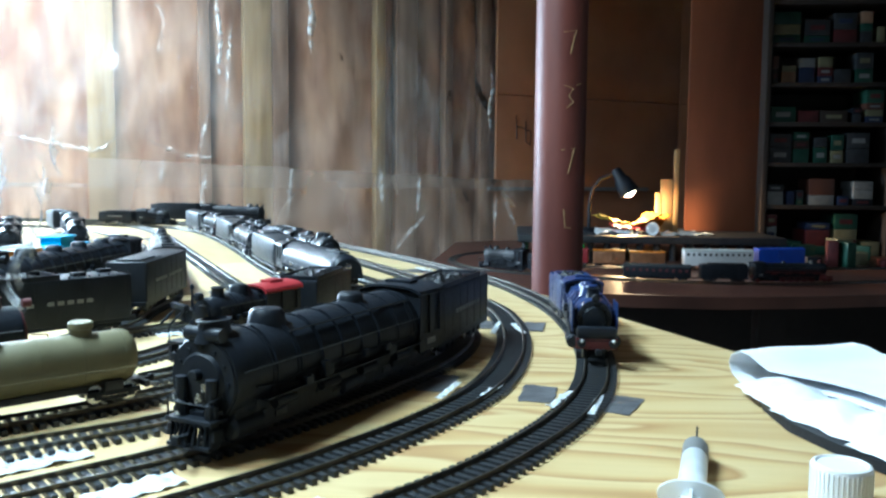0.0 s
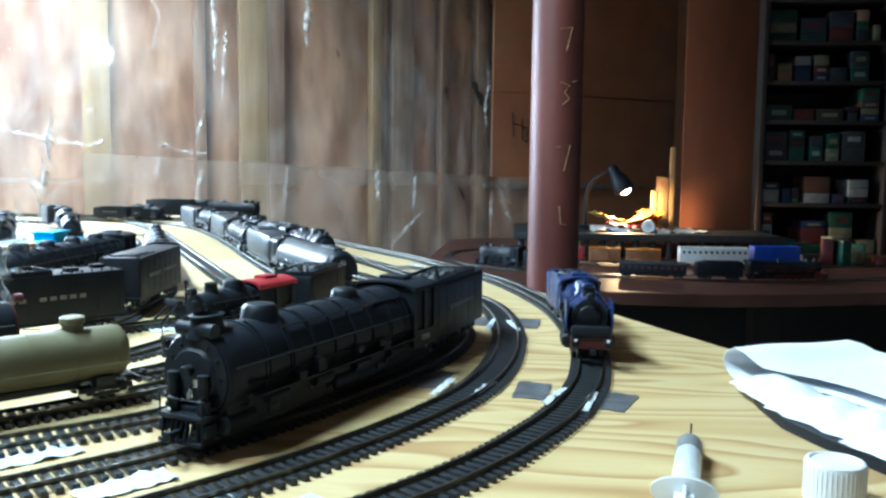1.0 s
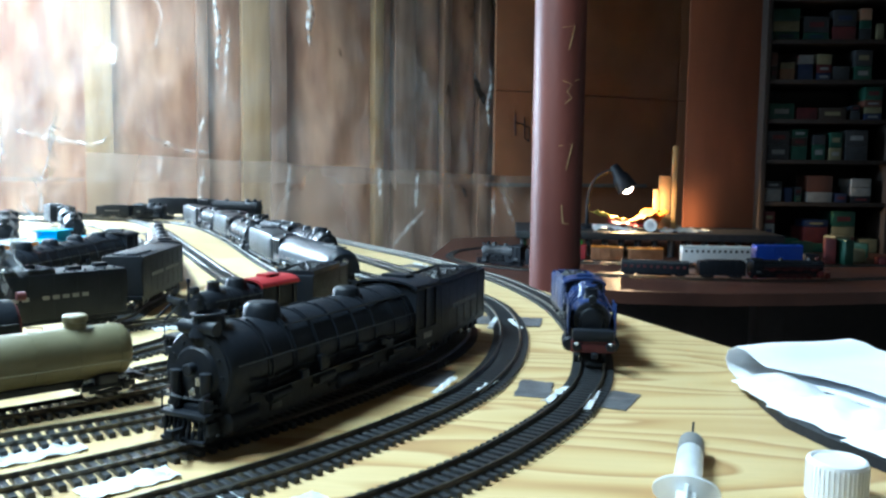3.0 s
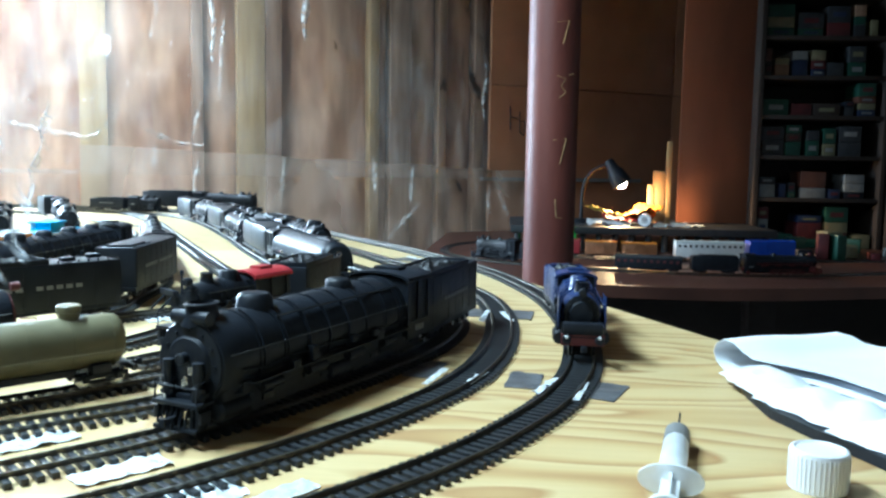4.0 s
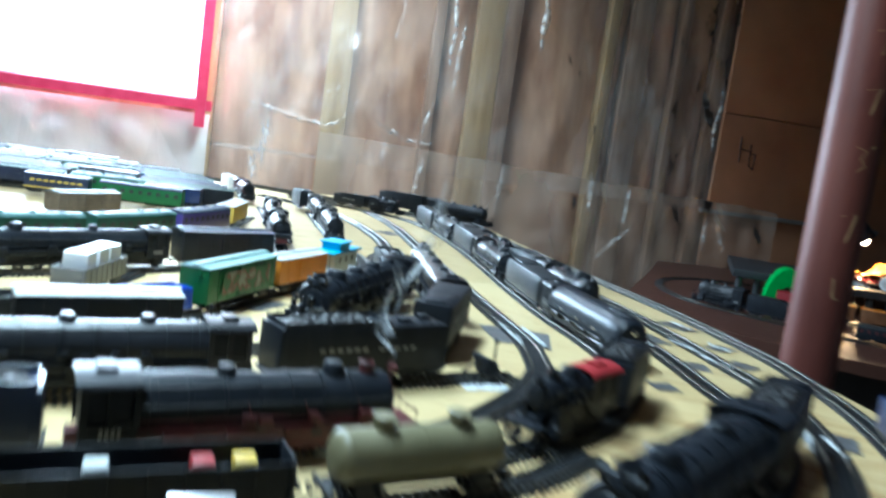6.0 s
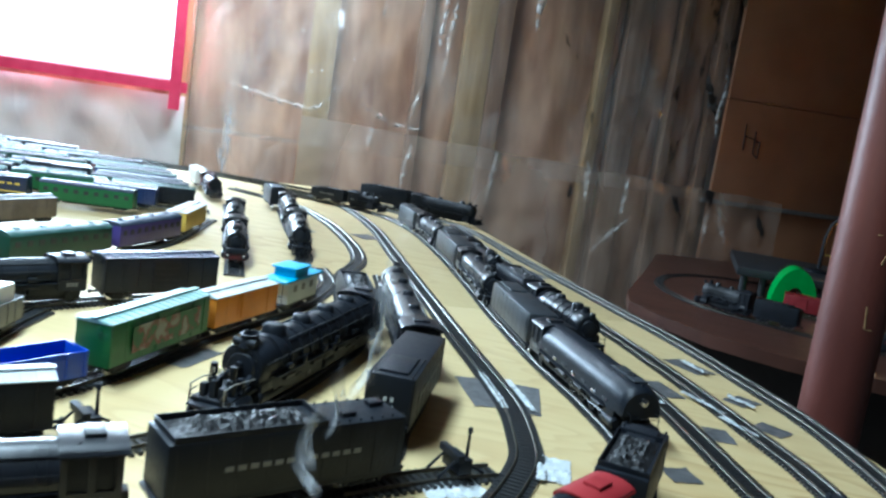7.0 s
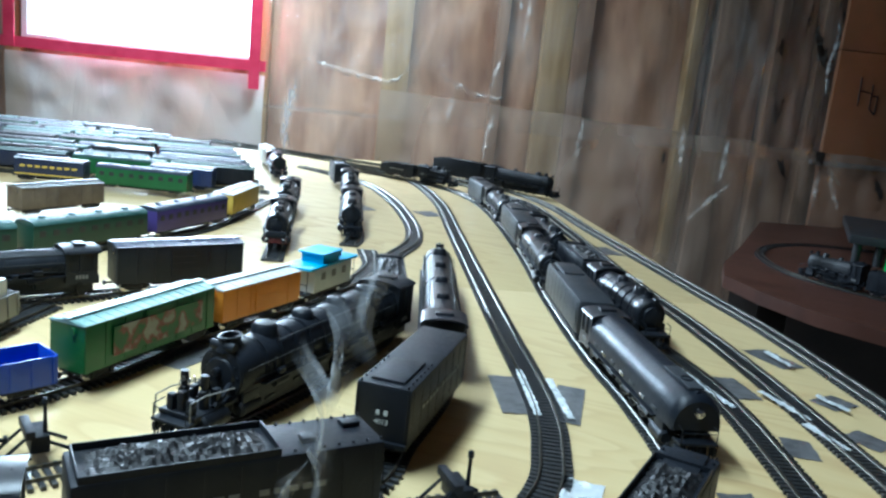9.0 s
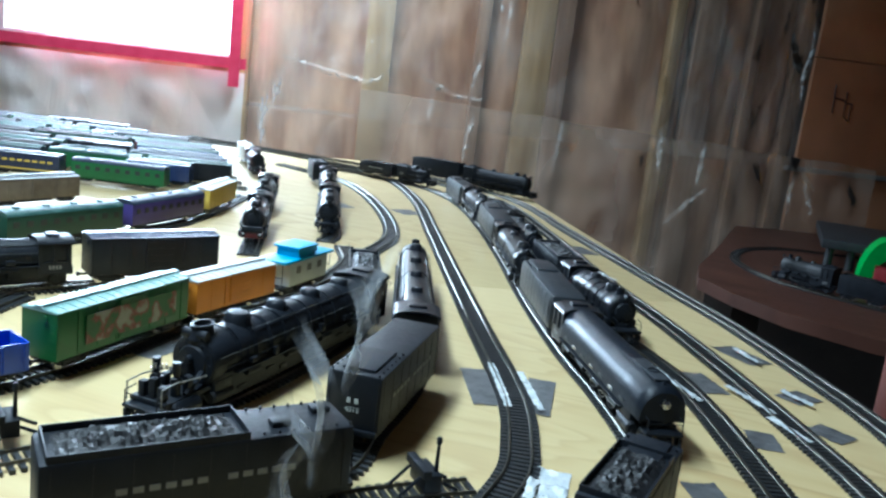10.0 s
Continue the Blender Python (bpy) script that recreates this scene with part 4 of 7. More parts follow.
    if pumps:
        # one long oval rim round a double chimney
        bmesh.ops.scale(bm, verts=bm.verts, vec=(2.0, 1.35, 1), space=Matrix.Translation((-(bx1 - 0.022), 0, 0)))
    part("smokestack", bm, chassis, t)
    domes = 0 if shroud else 2 if ln < 0.28 else 4
    for k in range(domes):
        x = bx1 - 0.04 - (bx1 - 0.05 - firebox) * k / max(1, domes - 0.4)
        q = (0.0075 if k == 0 else 0.0062) * (1.35 if pumps else 1)
        x -= 0.012 if pumps else 0
        bm = bmesh.new()
        h = max(0.0025, height - zc - r + (0.0005 if k else 0.002))
        lathe(bm, [(zc + r * 0.7, q * 1.25), (zc + r * 0.97, q * 1.05), (zc + r + h * 0.55, q), (zc + r + h * 0.9, q * 0.8), (zc + r + h, q * 0.35)], 18, "Z", (x, 0, 0))
        part("dome", bm, boil, t)
    # handrails and pipes
    bm = bmesh.new()
    for s in (-1, 1):
        tube(bm, [(firebox, s * (r + 0.0012), zc + 0.006), (bx1 - 0.002, s * (r + 0.0012), zc + 0.006)], 0.00045, 5)
        tube(bm, [(firebox, s * (r * 0.72), zc + r * 0.78), (bx1 - 0.05, s * (r * 0.7), zc + r * 0.78)], 0.0006, 5)
        for k in range(6):
            x = firebox + (bx1 - firebox) * (k + 0.5) / 6
            rod(bm, (x, s * r * 0.9, zc + 0.005), (x, s * (r + 0.0016), zc + 0.006), 0.0005, 5)
    part("handrail", bm, boil if boil is not BLACK else DARKGREY, t)
    bm = bmesh.new()
    for s in (-1, 1):
        box(bm, (firebox + (bx1 - firebox) * 0.45, s * (r + 0.0015), zc - r * 0.45), ((bx1 - firebox) * 0.92, 0.0052, 0.001))
        for k in range(4):
            x = firebox + (bx1 - firebox) * (k + 0.6) / 4.4
            lathe(bm, [(x - 0.009, 0.0028), (x + 0.009, 0.0028)], 10, "X", (0, s * (r + 0.0012), zc - r * 0.62))
            rod(bm, (x + 0.004, s * r * 0.95, zc + r * 0.3), (x + 0.01, s * (r + 0.001), zc - r * 0.6), 0.0006, 5)
    part("running_board", bm, chassis, t)
    # cab
    w = r * 2 + 0.0045
    zb = 0.021
    ct = height - 0.004
    bm = bmesh.new()
    box(bm, (cab0 + cab_len / 2, 0, (zb + ct) / 2), (cab_len - 0.003, w - 0.003, ct - zb - 0.002), 0.0008)
    cab = part("cab", bm, chassis if chassis is not DARKRED else BLACK, t)
    for s in (-1, 1):
        bm = bmesh.new()
        box(bm, (cab0 + cab_len / 2, s * (w / 2 - 0.0006), (zb + zb + 0.012) / 2), (cab_len, 0.0012, 0.012))
        for x in (cab0 + 0.0022, cab0 + cab_len / 2, cab0 + cab_len - 0.0022):
            box(bm, (x, s * (w / 2 - 0.0006), (zb + 0.012 + ct) / 2), (0.0042, 0.0012, ct - zb - 0.012))
        box(bm, (cab0 + cab_len / 2, s * (w / 2 - 0.0006), ct - 0.0015), (cab_len, 0.0012, 0.003))
        part("cab_side", bm, paint, cab)
    bm = bmesh.new()
    rows = []
    for x in (cab0 - 0.003, cab0 + cab_len + 0.001):
        rows.append([bm.verts.new((x, (w / 2 + 0.001) * math.sin(a), ct - 0.0015 + 0.0055 * (math.cos(a) - 0.1))) for a in np.linspace(-math.pi / 2, math.pi / 2, 13)])
        rows[-1] += [bm.verts.new((x, (w / 2 - 0.0005) * math.sin(a), ct - 0.0028 + 0.0055 * (math.cos(a) - 0.1))) for a in np.linspace(math.pi / 2, -math.pi / 2, 13)]
    m = len(rows[0])
    for k in range(m):
        bm.faces.new((rows[0][k], rows[0][(k + 1) % m], rows[1][(k + 1) % m], rows[1][k]))
    bm.faces.new(rows[0][::-1]), bm.faces.new(rows[1])
    box(bm, (cab0 + cab_len * 0.45, 0, ct + 0.0042), (cab_len * 0.35, w * 0.4, 0.0022), 0.0005)
    part("cab_roof", bm, cab_roof or paint, t, "red cab roof with raised hatch" if cab_roof is RED else "")
    if plates:
        bm = bmesh.new()
        for s in (-1, 1):
            for k in range(4):
                box(bm, (cab0 + cab_len / 2 + (k - 1.5) * 0.0034, s * (w / 2 + 0.0002), zb + 0.0065), (0.0022, 0.0004, 0.004))
        part("number_plate", bm, GREY, cab, "small pale number bars", smooth=0)
    # underframe, cylinders, drivers, rods
    bm = bmesh.new()
    box(bm, ((cab0 + bx1) / 2, 0, 0.0205), (bx1 - cab0 + 0.012, 0.011, 0.009), 0.001)
    part("frame", bm, chassis, t)
    bm = bmesh.new()
    box(bm, ((cab0 + bx1) / 2 - 0.004, 0, (0.0072 + zc) / 2), (bx1 - cab0 - 0.01, 0.0138, zc - 0.0072 - r * 0.2), 0.0012)
    box(bm, ((cab0 + bx1) / 2 - 0.002, 0, (0.0225 + zc - r * 0.45) / 2), (bx1 - cab0 - 0.03, r * 1.7, zc - r * 0.45 - 0.0225 + 0.001), 0.0012)
    box(bm, (firebox + 0.012, 0, (0.016 + zc) / 2), (0.034, r * 1.75, zc - 0.016), 0.002)
    part("ashpan", bm, BLACK, t, "dark ashpan and firebox sides")
    clutter = random.Random(int(ln * 1e5))
    for s in (-1, 1):
        for k in range(3):
            bm = bmesh.new()
            z = zc - r * (0.18 + 0.24 * k)
            y = s * (math.sqrt(max(0.0, r * r - (zc - z) ** 2)) + 0.0012)
            pts = []
            for q in range(9):
                pts.append((firebox + (bx1 - 0.012 - firebox) * q / 8, y, z + (0.0012 * clutter.choice((-1, 0, 0, 1)))))
            tube(bm, pts, 0.00065, 5)
            part("pipe", bm, chassis, t, "thin pipe along the boiler")
        for k in range(0 if far or shroud else max(3, int(ln / 0.035))):
            bm = bmesh.new()
            x = firebox + 0.01 + (bx1 - 0.03 - firebox) * clutter.random()
            box(bm, (x, s * (r + 0.002), zc - r * clutter.uniform(0.15, 0.4)), (clutter.uniform(0.004, 0.01), 0.004, clutter.uniform(0.004, 0.007)), 0.0006)
            part("lubricator", bm, chassis, t, "small box on the running board")
        for k in range(0 if far or shroud else max(3, int(ln / 0.03))):
            bm = bmesh.new()
            x = firebox + (bx1 - 0.02 - firebox) * (k + 0.5) / max(3, int(ln / 0.03))
            arc = []
            for a in np.linspace(0.25, 1.75, 8):
                arc.append([bm.verts.new((x + dx, s * r * math.sin(a) * q, zc + r * math.cos(a) * q)) for dx, q in ((-0.0005, 1.0), (-0.0004, 1.05), (0.0004, 1.05), (0.0005, 1.0))])
            for g, h in zip(arc, arc[1:]):
                for v in range(3):
                    bm.faces.new((g[v], g[v + 1], h[v + 1], h[v]))
            part("sand_pipe", bm, boil, boiler)
    usable0, usable1 = cab0 + 0.02, bx1 - 0.006
    seg = (usable1 - usable0) / len(sets)
    for i, (n, wr) in enumerate(sets):
        s1 = usable1 - i * seg
        cyl_x = s1 - 0.006
        for s in (-1, 1):
            bm = bmesh.new()
            lathe(bm, [(cyl_x - 0.011, 0.0055), (cyl_x + 0.011, 0.0055), (cyl_x + 0.0125, 0.004)], 14, "X", (0, s * 0.0155, 0.0165))
            box(bm, (cyl_x, s * 0.0145, 0.024), (0.02, 0.008, 0.009), 0.0015)
            part("cylinder", bm, chassis, t)
        room_x = seg - 0.03
        pitch = min(wr * 2 + 0.0012, room_x / n)
        q = min(wr, pitch / 2 - 0.0003)
        xs = [cyl_x - 0.02 - q - k * pitch for k in range(n)]
        add_wheels(t, xs, q, chassis, True)
        for s in (-1, 1):
            bm = bmesh.new()
            y = s * 0.0118
            box(bm, ((xs[0] + xs[-1]) / 2, y, RT + q - 0.003), (xs[0] - xs[-1] + 0.004, 0.0009, 0.0018))
            tube(bm, [(xs[min(1, n - 1)], y + s * 0.0012, RT + q - 0.003), (cyl_x - 0.014, y + s * 0.0022, 0.0165)], 0.0009, 6)
            tube(bm, [(cyl_x - 0.011, y + s * 0.0022, 0.0165), (cyl_x - 0.028, y + s * 0.0022, 0.0165)], 0.0008, 6)
            box(bm, (cyl_x - 0.022, y + s * 0.0018, 0.0195), (0.022, 0.001, 0.0014))
            part("side_rod", bm, ROD, t, "steel side and main rod")
    # pilot, leading wheels
    add_wheels(t, [x1 - 0.010, x1 - 0.024] if ln > 0.17 else [x1 - 0.012], 0.0052, chassis, False)
    bm = bmesh.new()
    box(bm, (x1 - 0.007, 0, 0.0215), (0.014, 0.03, 0.0022), 0.0005)
    part("pilot_deck", bm, chassis, t)
    bm = bmesh.new()
    if bufferbeam:
        box(bm, (x1 - 0.001, 0, 0.0195), (0.002, 0.031, 0.0085), 0.0004)
    else:
        for k in range(9):
            y = (k - 4) * 0.0032
            bar = bmesh.new()
            rod(bar, (x1 - 0.003, y, 0.0205), (x1 + 0.002 - abs(y) * 0.3, y * 1.02, RT + 0.003), 0.0008, 5)
            part("pilot_bar", bar, chassis, t)
        box(bm, (x1 - 0.001, 0, RT + 0.003), (0.003, 0.028, 0.002), 0.0005)
        for s in (-1, 1):
            tube(bm, [(x1 - 0.001, s * 0.0135, 0.022), (x1 - 0.001, s * 0.0135, 0.032), (x1 - 0.012, s * 0.0135, 0.033)], 0.0005, 5)
            box(bm, (x1 - 0.006, s * 0.014, 0.0155), (0.008, 0.003, 0.006), 0.0004)
        tube(bm, [(x1 - 0.001, -0.0135, 0.03), (x1 - 0.001, 0.0135, 0.03)], 0.0004, 5)
    part("pilot", bm, bufferbeam or chassis, t, "red buffer beam" if bufferbeam is DARKRED else "")
    if bufferbeam:
        for s in (-1, 1):
            bm = bmesh.new()
            lathe(bm, [(x1, 0.0016), (x1 + 0.005, 0.0014), (x1 + 0.0052, 0.0034), (x1 + 0.0065, 0.003)], 14, "X", (0, s * 0.0117, 0.0205))
            part("buffer", bm, BLACK, t)
            bm = bmesh.new()
            lathe(bm, [(x1 + 0.0065, 0.0012), (x1 + 0.0074, 0.0009)], 10, "X", (0, s * 0.0117, 0.0225))
            part("lamp", bm, WHITE, t, "small white lamp")
        bm = bmesh.new()
        box(bm, (x1 - 0.004, 0, 0.027), (0.01, 0.03, 0.009), 0.003)
        part("front_fairing", bm, BLACK, t)
    if deflectors:
        for s in (-1, 1):
            bm = bmesh.new()
            box(bm, (bx1 - 0.008, s * (r + 0.0022), zc + 0.001), (0.03, 0.0009, r * 1.5), 0.0003)
            part("smoke_deflector", bm, paint, t)
    # trailing truck
    add_wheels(t, [cab0 + 0.014], 0.0058, chassis, False)
    coupler(t, x1, 1)
    return lay(t, front, rear)


def tender(front, rear, label, paint=None, coal=True, hatches=False, bars=0, high=0.052, w=0.036, number="", rounded=0.0025, name="model_tender", bar_mat=None, axles=3):
    paint = paint or BLACK
    ln = span(front, rear)
    t = thing(name, label, "model tender", "tenders on the layout")
    bm = bmesh.new()
    zb = 0.018
    box(bm, (0, 0, (zb + high) / 2), (ln - 0.008, w, high - zb), rounded)
    body = part("body", bm, paint, t)
    bm = bmesh.new()
    box(bm, (0, 0, zb - 0.001), (ln - 0.004, w * 0.96, 0.003), 0.0006)
    part("frame", bm, BLACK, t)
    for k in range(int(ln / 0.02)):
        x = -ln / 2 + 0.01 + k * (ln - 0.02) / max(1, int(ln / 0.02) - 1)
        for s in (-1, 1):
            bm = bmesh.new()
            box(bm, (x, s * (w / 2 + 0.00005), (zb + high) / 2), (0.0009, 0.0004, high - zb - 0.006))
            part("rib", bm, paint, body, smooth=0)
    c0 = ln / 2 - 0.008
    c1 = -ln * 0.12 if hatches else -ln / 2 + 0.03
    if coal:
        bm = bmesh.new()
        nx, ny, grid = 46, 16, []
        for i in range(nx + 1):
            row = []
            for j in range(ny + 1):
                x, y = c1 + (c0 - c1) * i / nx, (j / ny - 0.5) * w * 0.88
                edge = min(1, 5 * min(i / nx, 1 - i / nx), 4 * min(j / ny, 1 - j / ny))
                h = high - 0.001 + edge * (0.0045 + 0.0035 * noise.noise((x * 300, y * 300, 0)) + 0.002 * noise.noise((x * 700, y * 700, 5)))
                row.append(bm.verts.new((x, y, h)))
            grid.append(row)
        for i in range(nx):
            for j in range(ny):
                bm.faces.new((grid[i][j], grid[i + 1][j], grid[i + 1][j + 1], grid[i][j + 1]))
        part("coal_load", bm, COAL, t, "heap of loose black coal", smooth=0.3)
        bm = bmesh.new()
        for s in (-1, 1):
            box(bm, ((c0 + c1) / 2, s * w * 0.46, high + 0.0012), (c0 - c1, 0.001, 0.005), 0.0003)
        for x in (c0, c1):
            box(bm, (x, 0, high + 0.0012), (0.001, w * 0.92, 0.005), 0.0003)
        part("bunker_rim", bm, paint, body)
    if hatches:
        for k in range(2):
            bm = bmesh.new()
            box(bm, (c1 - 0.022 - k * 0.03, 0.006 - 0.012 * k, high + 0.0015), (0.012, 0.008, 0.0035), 0.001)
            part("water_hatch", bm, paint, body)
    else:
        bm = bmesh.new()
        box(bm, (-ln * 0.28, 0, high + 0.0008), (ln * 0.3, w * 0.6, 0.0022), 0.0006)
        part("deck_plate", bm, paint, body)
    bm = bmesh.new()
    for s in (-1, 1):
        tube(bm, [(-ln / 2 + 0.004, s * w * 0.44, high - 0.004), (-ln / 2 + 0.002, s * w * 0.44, zb + 0.006)], 0.0005, 5)
        for k in range(7):
            rod(bm, (-ln / 2 + 0.006 + k * 0.009, s * w * 0.42, high - 0.0005), (-ln / 2 + 0.006 + k * 0.009, s * w * 0.42, high + 0.0016), 0.0008, 6)
    box(bm, (-ln / 2 + 0.003, 0, zb + 0.001), (0.004, w * 0.95, 0.002))
    part("grab_iron", bm, paint, t)
    truck(t, ln / 2 - 0.032 if ln > 0.1 else ln / 4, axles=axles if ln > 0.12 else 2, pitch=0.0145)
    truck(t, -ln / 2 + 0.032 if ln > 0.1 else -ln / 4, axles=axles if ln > 0.12 else 2, pitch=0.0145)
    coupler(t, -ln / 2, -1)
    if bars:
        for s in (-1, 1):
            lettering(t, bars, 0, zb + (high - zb) * 0.5, s * (w / 2 + 0.0004), 0.0052, min(0.0085, ln * 0.75 / bars), bar_mat or GREY, gap=5 if bars > 8 else None)
    if number:
        fc = bpy.data.curves.new("number", "FONT")
        fc.body, fc.size, fc.align_x, fc.extrude = number, 0.0052, "CENTER", 0.0002
        fc.materials.append(PALEROOF)
        ob = new("number", fc)
        ob.parent = t
        ob.matrix_local = pose(-ln / 2 + 0.0036, 0, zb + 0.013, 90, 0, -90)
        bm = bmesh.new()
        for k in (-1, 1):
            box(bm, (-ln / 2 + 0.0037, k * 0.0028, zb + 0.021), (0.0005, 0.0026, 0.0034))
        part("lettering", bm, PALEROOF, t, "two pale initials as bars", smooth=0)
    return lay(t, front, rear)


def boxcar(front, rear, label, side, roof=None, w=0.034, high=0.052, doors=True, bars=0, name="model_boxcar", category="model boxcar", stripe=None, art=False, group="freight cars on the layout", ends=None, zb=0.016):
    ln = span(front, rear)
    t = thing(name, label, category, group)
    bm = bmesh.new()
    box(bm, (0, 0, (zb + high - 0.003) / 2), (ln - 0.008, w, high - 0.003 - zb), 0.0006)
    body = part("body", bm, side, t)
    n = max(6, int(ln / 0.011))
    bm = bmesh.new()
    box(bm, (0, 0, 0), (0.001, 0.0008, high - 0.006 - zb))
    rib = mesh_of("rib", bm, side, 0)
    for k in range(0, n + 1, 2):
        for s in (-1, 1):
            ob = new("rib", rib)
            ob.parent = body
            ob.location = (-ln / 2 + 0.005 + k * (ln - 0.01) / n, s * (w / 2 + 0.0002), (zb + high - 0.003) / 2)
    # roof of panels with a running board
    bm = bmesh.new()
    prof = [(-w / 2 - 0.0008, high - 0.0032), (-w / 2 - 0.0008, high - 0.0024), (0, high), (w / 2 + 0.0008, high - 0.0024), (w / 2 + 0.0008, high - 0.0032)]
    rows = [[bm.verts.new((x, y, z)) for y, z in prof] for x in (-ln / 2 + 0.003, ln / 2 - 0.003)]
    for k in range(5):
        bm.faces.new((rows[0][k], rows[0][(k + 1) % 5], rows[1][(k + 1) % 5], rows[1][k]))
    bm.faces.new(rows[0][::-1]), bm.faces.new(rows[1])
    rf = part("roof", bm, roof or side, t, smooth=0)
    bm = bmesh.new()
    for k in range(n + 1):
        x = -ln / 2 + 0.005 + k * (ln - 0.01) / n
        for s in (-1, 1):
            rod(bm, (x, 0, high + 0.0001), (x, s * w / 2, high - 0.0022), 0.0005, 5)
    part("roof_seam", bm, roof or side, rf, smooth=0)
    bm = bmesh.new()
    box(bm, (0, 0, high + 0.0014), (ln - 0.004, 0.0065, 0.0008))
    for k in range(8):
        box(bm, (-ln / 2 + 0.012 + k * (ln - 0.024) / 7, 0, high + 0.0006), (0.0015, 0.005, 0.0012))
    part("running_board", bm, roof or side, rf, smooth=0)
    if doors:
        for s in (-1, 1):
            bm = bmesh.new()
            box(bm, (0.003, s * (w / 2 + 0.0009), (zb + high) / 2 - 0.001), (min(0.034, ln * 0.26), 0.0012, high - zb - 0.007), 0.0003)
            for k in range(5):
                box(bm, (0.003, s * (w / 2 + 0.0016), zb + 0.006 + k * (high - zb - 0.014) / 4), (min(0.032, ln * 0.24), 0.0006, 0.0012))
            part("door", bm, side, t, smooth=0)
    bm = bmesh.new()
    for e in (-1, 1):
        for s in (-1, 1):
            x = e * (ln / 2 - 0.0042)
            for k in range(5):
                rod(bm, (x, s * w * 0.28, zb + 0.004 + k * 0.006), (x, s * w * 0.45, zb + 0.004 + k * 0.006), 0.0004, 5)
        rod(bm, (e * (ln / 2 - 0.003), -w * 0.2, high - 0.008), (e * (ln / 2 - 0.0015), -w * 0.2, high - 0.008), 0.003, 12)
    part("ladder", bm, ends or side, t, smooth=0)
    bm = bmesh.new()
    box(bm, (0, 0, zb - 0.0012), (ln - 0.012, w * 0.5, 0.003))
    box(bm, (0, 0, zb - 0.004), (ln * 0.4, w * 0.3, 0.004), 0.001)
    part("underframe", bm, BLACK, t)
    if art:
        for s in (-1, 1):
            bm = bmesh.new()
            box(bm, (0.004, s * (w / 2 + 0.0019), (zb + high) / 2 - 0.001), (ln * 0.66, 0.0006, (high - zb) * 0.58), 0.0002)
            part("painted_decoration", bm, ART, t, "faded red, cream and green painted decoration", smooth=0)
    if stripe:
        bm = bmesh.new()
        for s in (-1, 1):
            box(bm, (0, s * (w / 2 + 0.0007), zb + 0.004), (ln - 0.01, 0.0006, 0.0024))
        part("stripe", bm, stripe, t, smooth=0)
    if bars:
        for s in (-1, 1):
            lettering(t, bars, 0, zb + (high - zb) * 0.55, s * (w / 2 + 0.001), 0.006, ln * 0.8 / bars, YELLOW)
    for e in (-1, 1):
        truck(t, e * (ln / 2 - 0.026))
        coupler(t, e * (ln / 2 - 0.004), e)
    return lay(t, front, rear)


def coach(front, rear, label, side, roof, w=0.034, high=0.05, windows=DARKGREY):
    ln = span(front, rear)
    t = thing("model_coach", label, "model coach", "coaches on the layout")
    zb = 0.014
    bm = bmesh.new()
    box(bm, (0, 0, (zb + high - 0.006) / 2), (ln - 0.006, w, high - 0.006 - zb), 0.0012)
    part("body", bm, side, t)
    bm = bmesh.new()
    rows = [[bm.verts.new((x, (w / 2 + 0.0006) * math.sin(a), high - 0.0065 + 0.0065 * max(0.0, math.cos(a)))) for a in np.linspace(-math.pi / 2, math.pi / 2, 13)] for x in (-ln / 2 + 0.003, ln / 2 - 0.003)]
    m = len(rows[0])
    for k in range(m - 1):
        bm.faces.new((rows[0][k], rows[0][k + 1], rows[1][k + 1], rows[1][k]))
    bm.faces.new(rows[0][::-1]), bm.faces.new(rows[1]), bm.faces.new((rows[0][0], rows[1][0], rows[1][-1], rows[0][-1]))
    part("roof", bm, roof, t)
    for k in range(max(3, int(ln / 0.02))):
        x = -ln / 2 + 0.016 + k * (ln - 0.032) / (max(3, int(ln / 0.02)) - 1)
        for s in (-1, 1):
            bm = bmesh.new()
            box(bm, (x, s * (w / 2 + 0.0002), high - 0.0165), (0.009, 0.0008, 0.0075), 0.0003)
            part("window", bm, windows, t, smooth=0)
    for k in range(4):
        bm = bmesh.new()
        box(bm, (-ln * 0.35 + k * ln * 0.23, 0, high + 0.0006), (0.008, 0.006, 0.0018), 0.0004)
        part("roof_vent", bm, roof, t)
    bm = bmesh.new()
    box(bm, (0, 0, zb - 0.002), (ln * 0.5, w * 0.6, 0.005), 0.001)
    part("underframe", bm, BLACK, t)
    for e in (-1, 1):
        truck(t, e * (ln / 2 - 0.028))
        coupler(t, e * (ln / 2 - 0.004), e)
    return lay(t, front, rear)


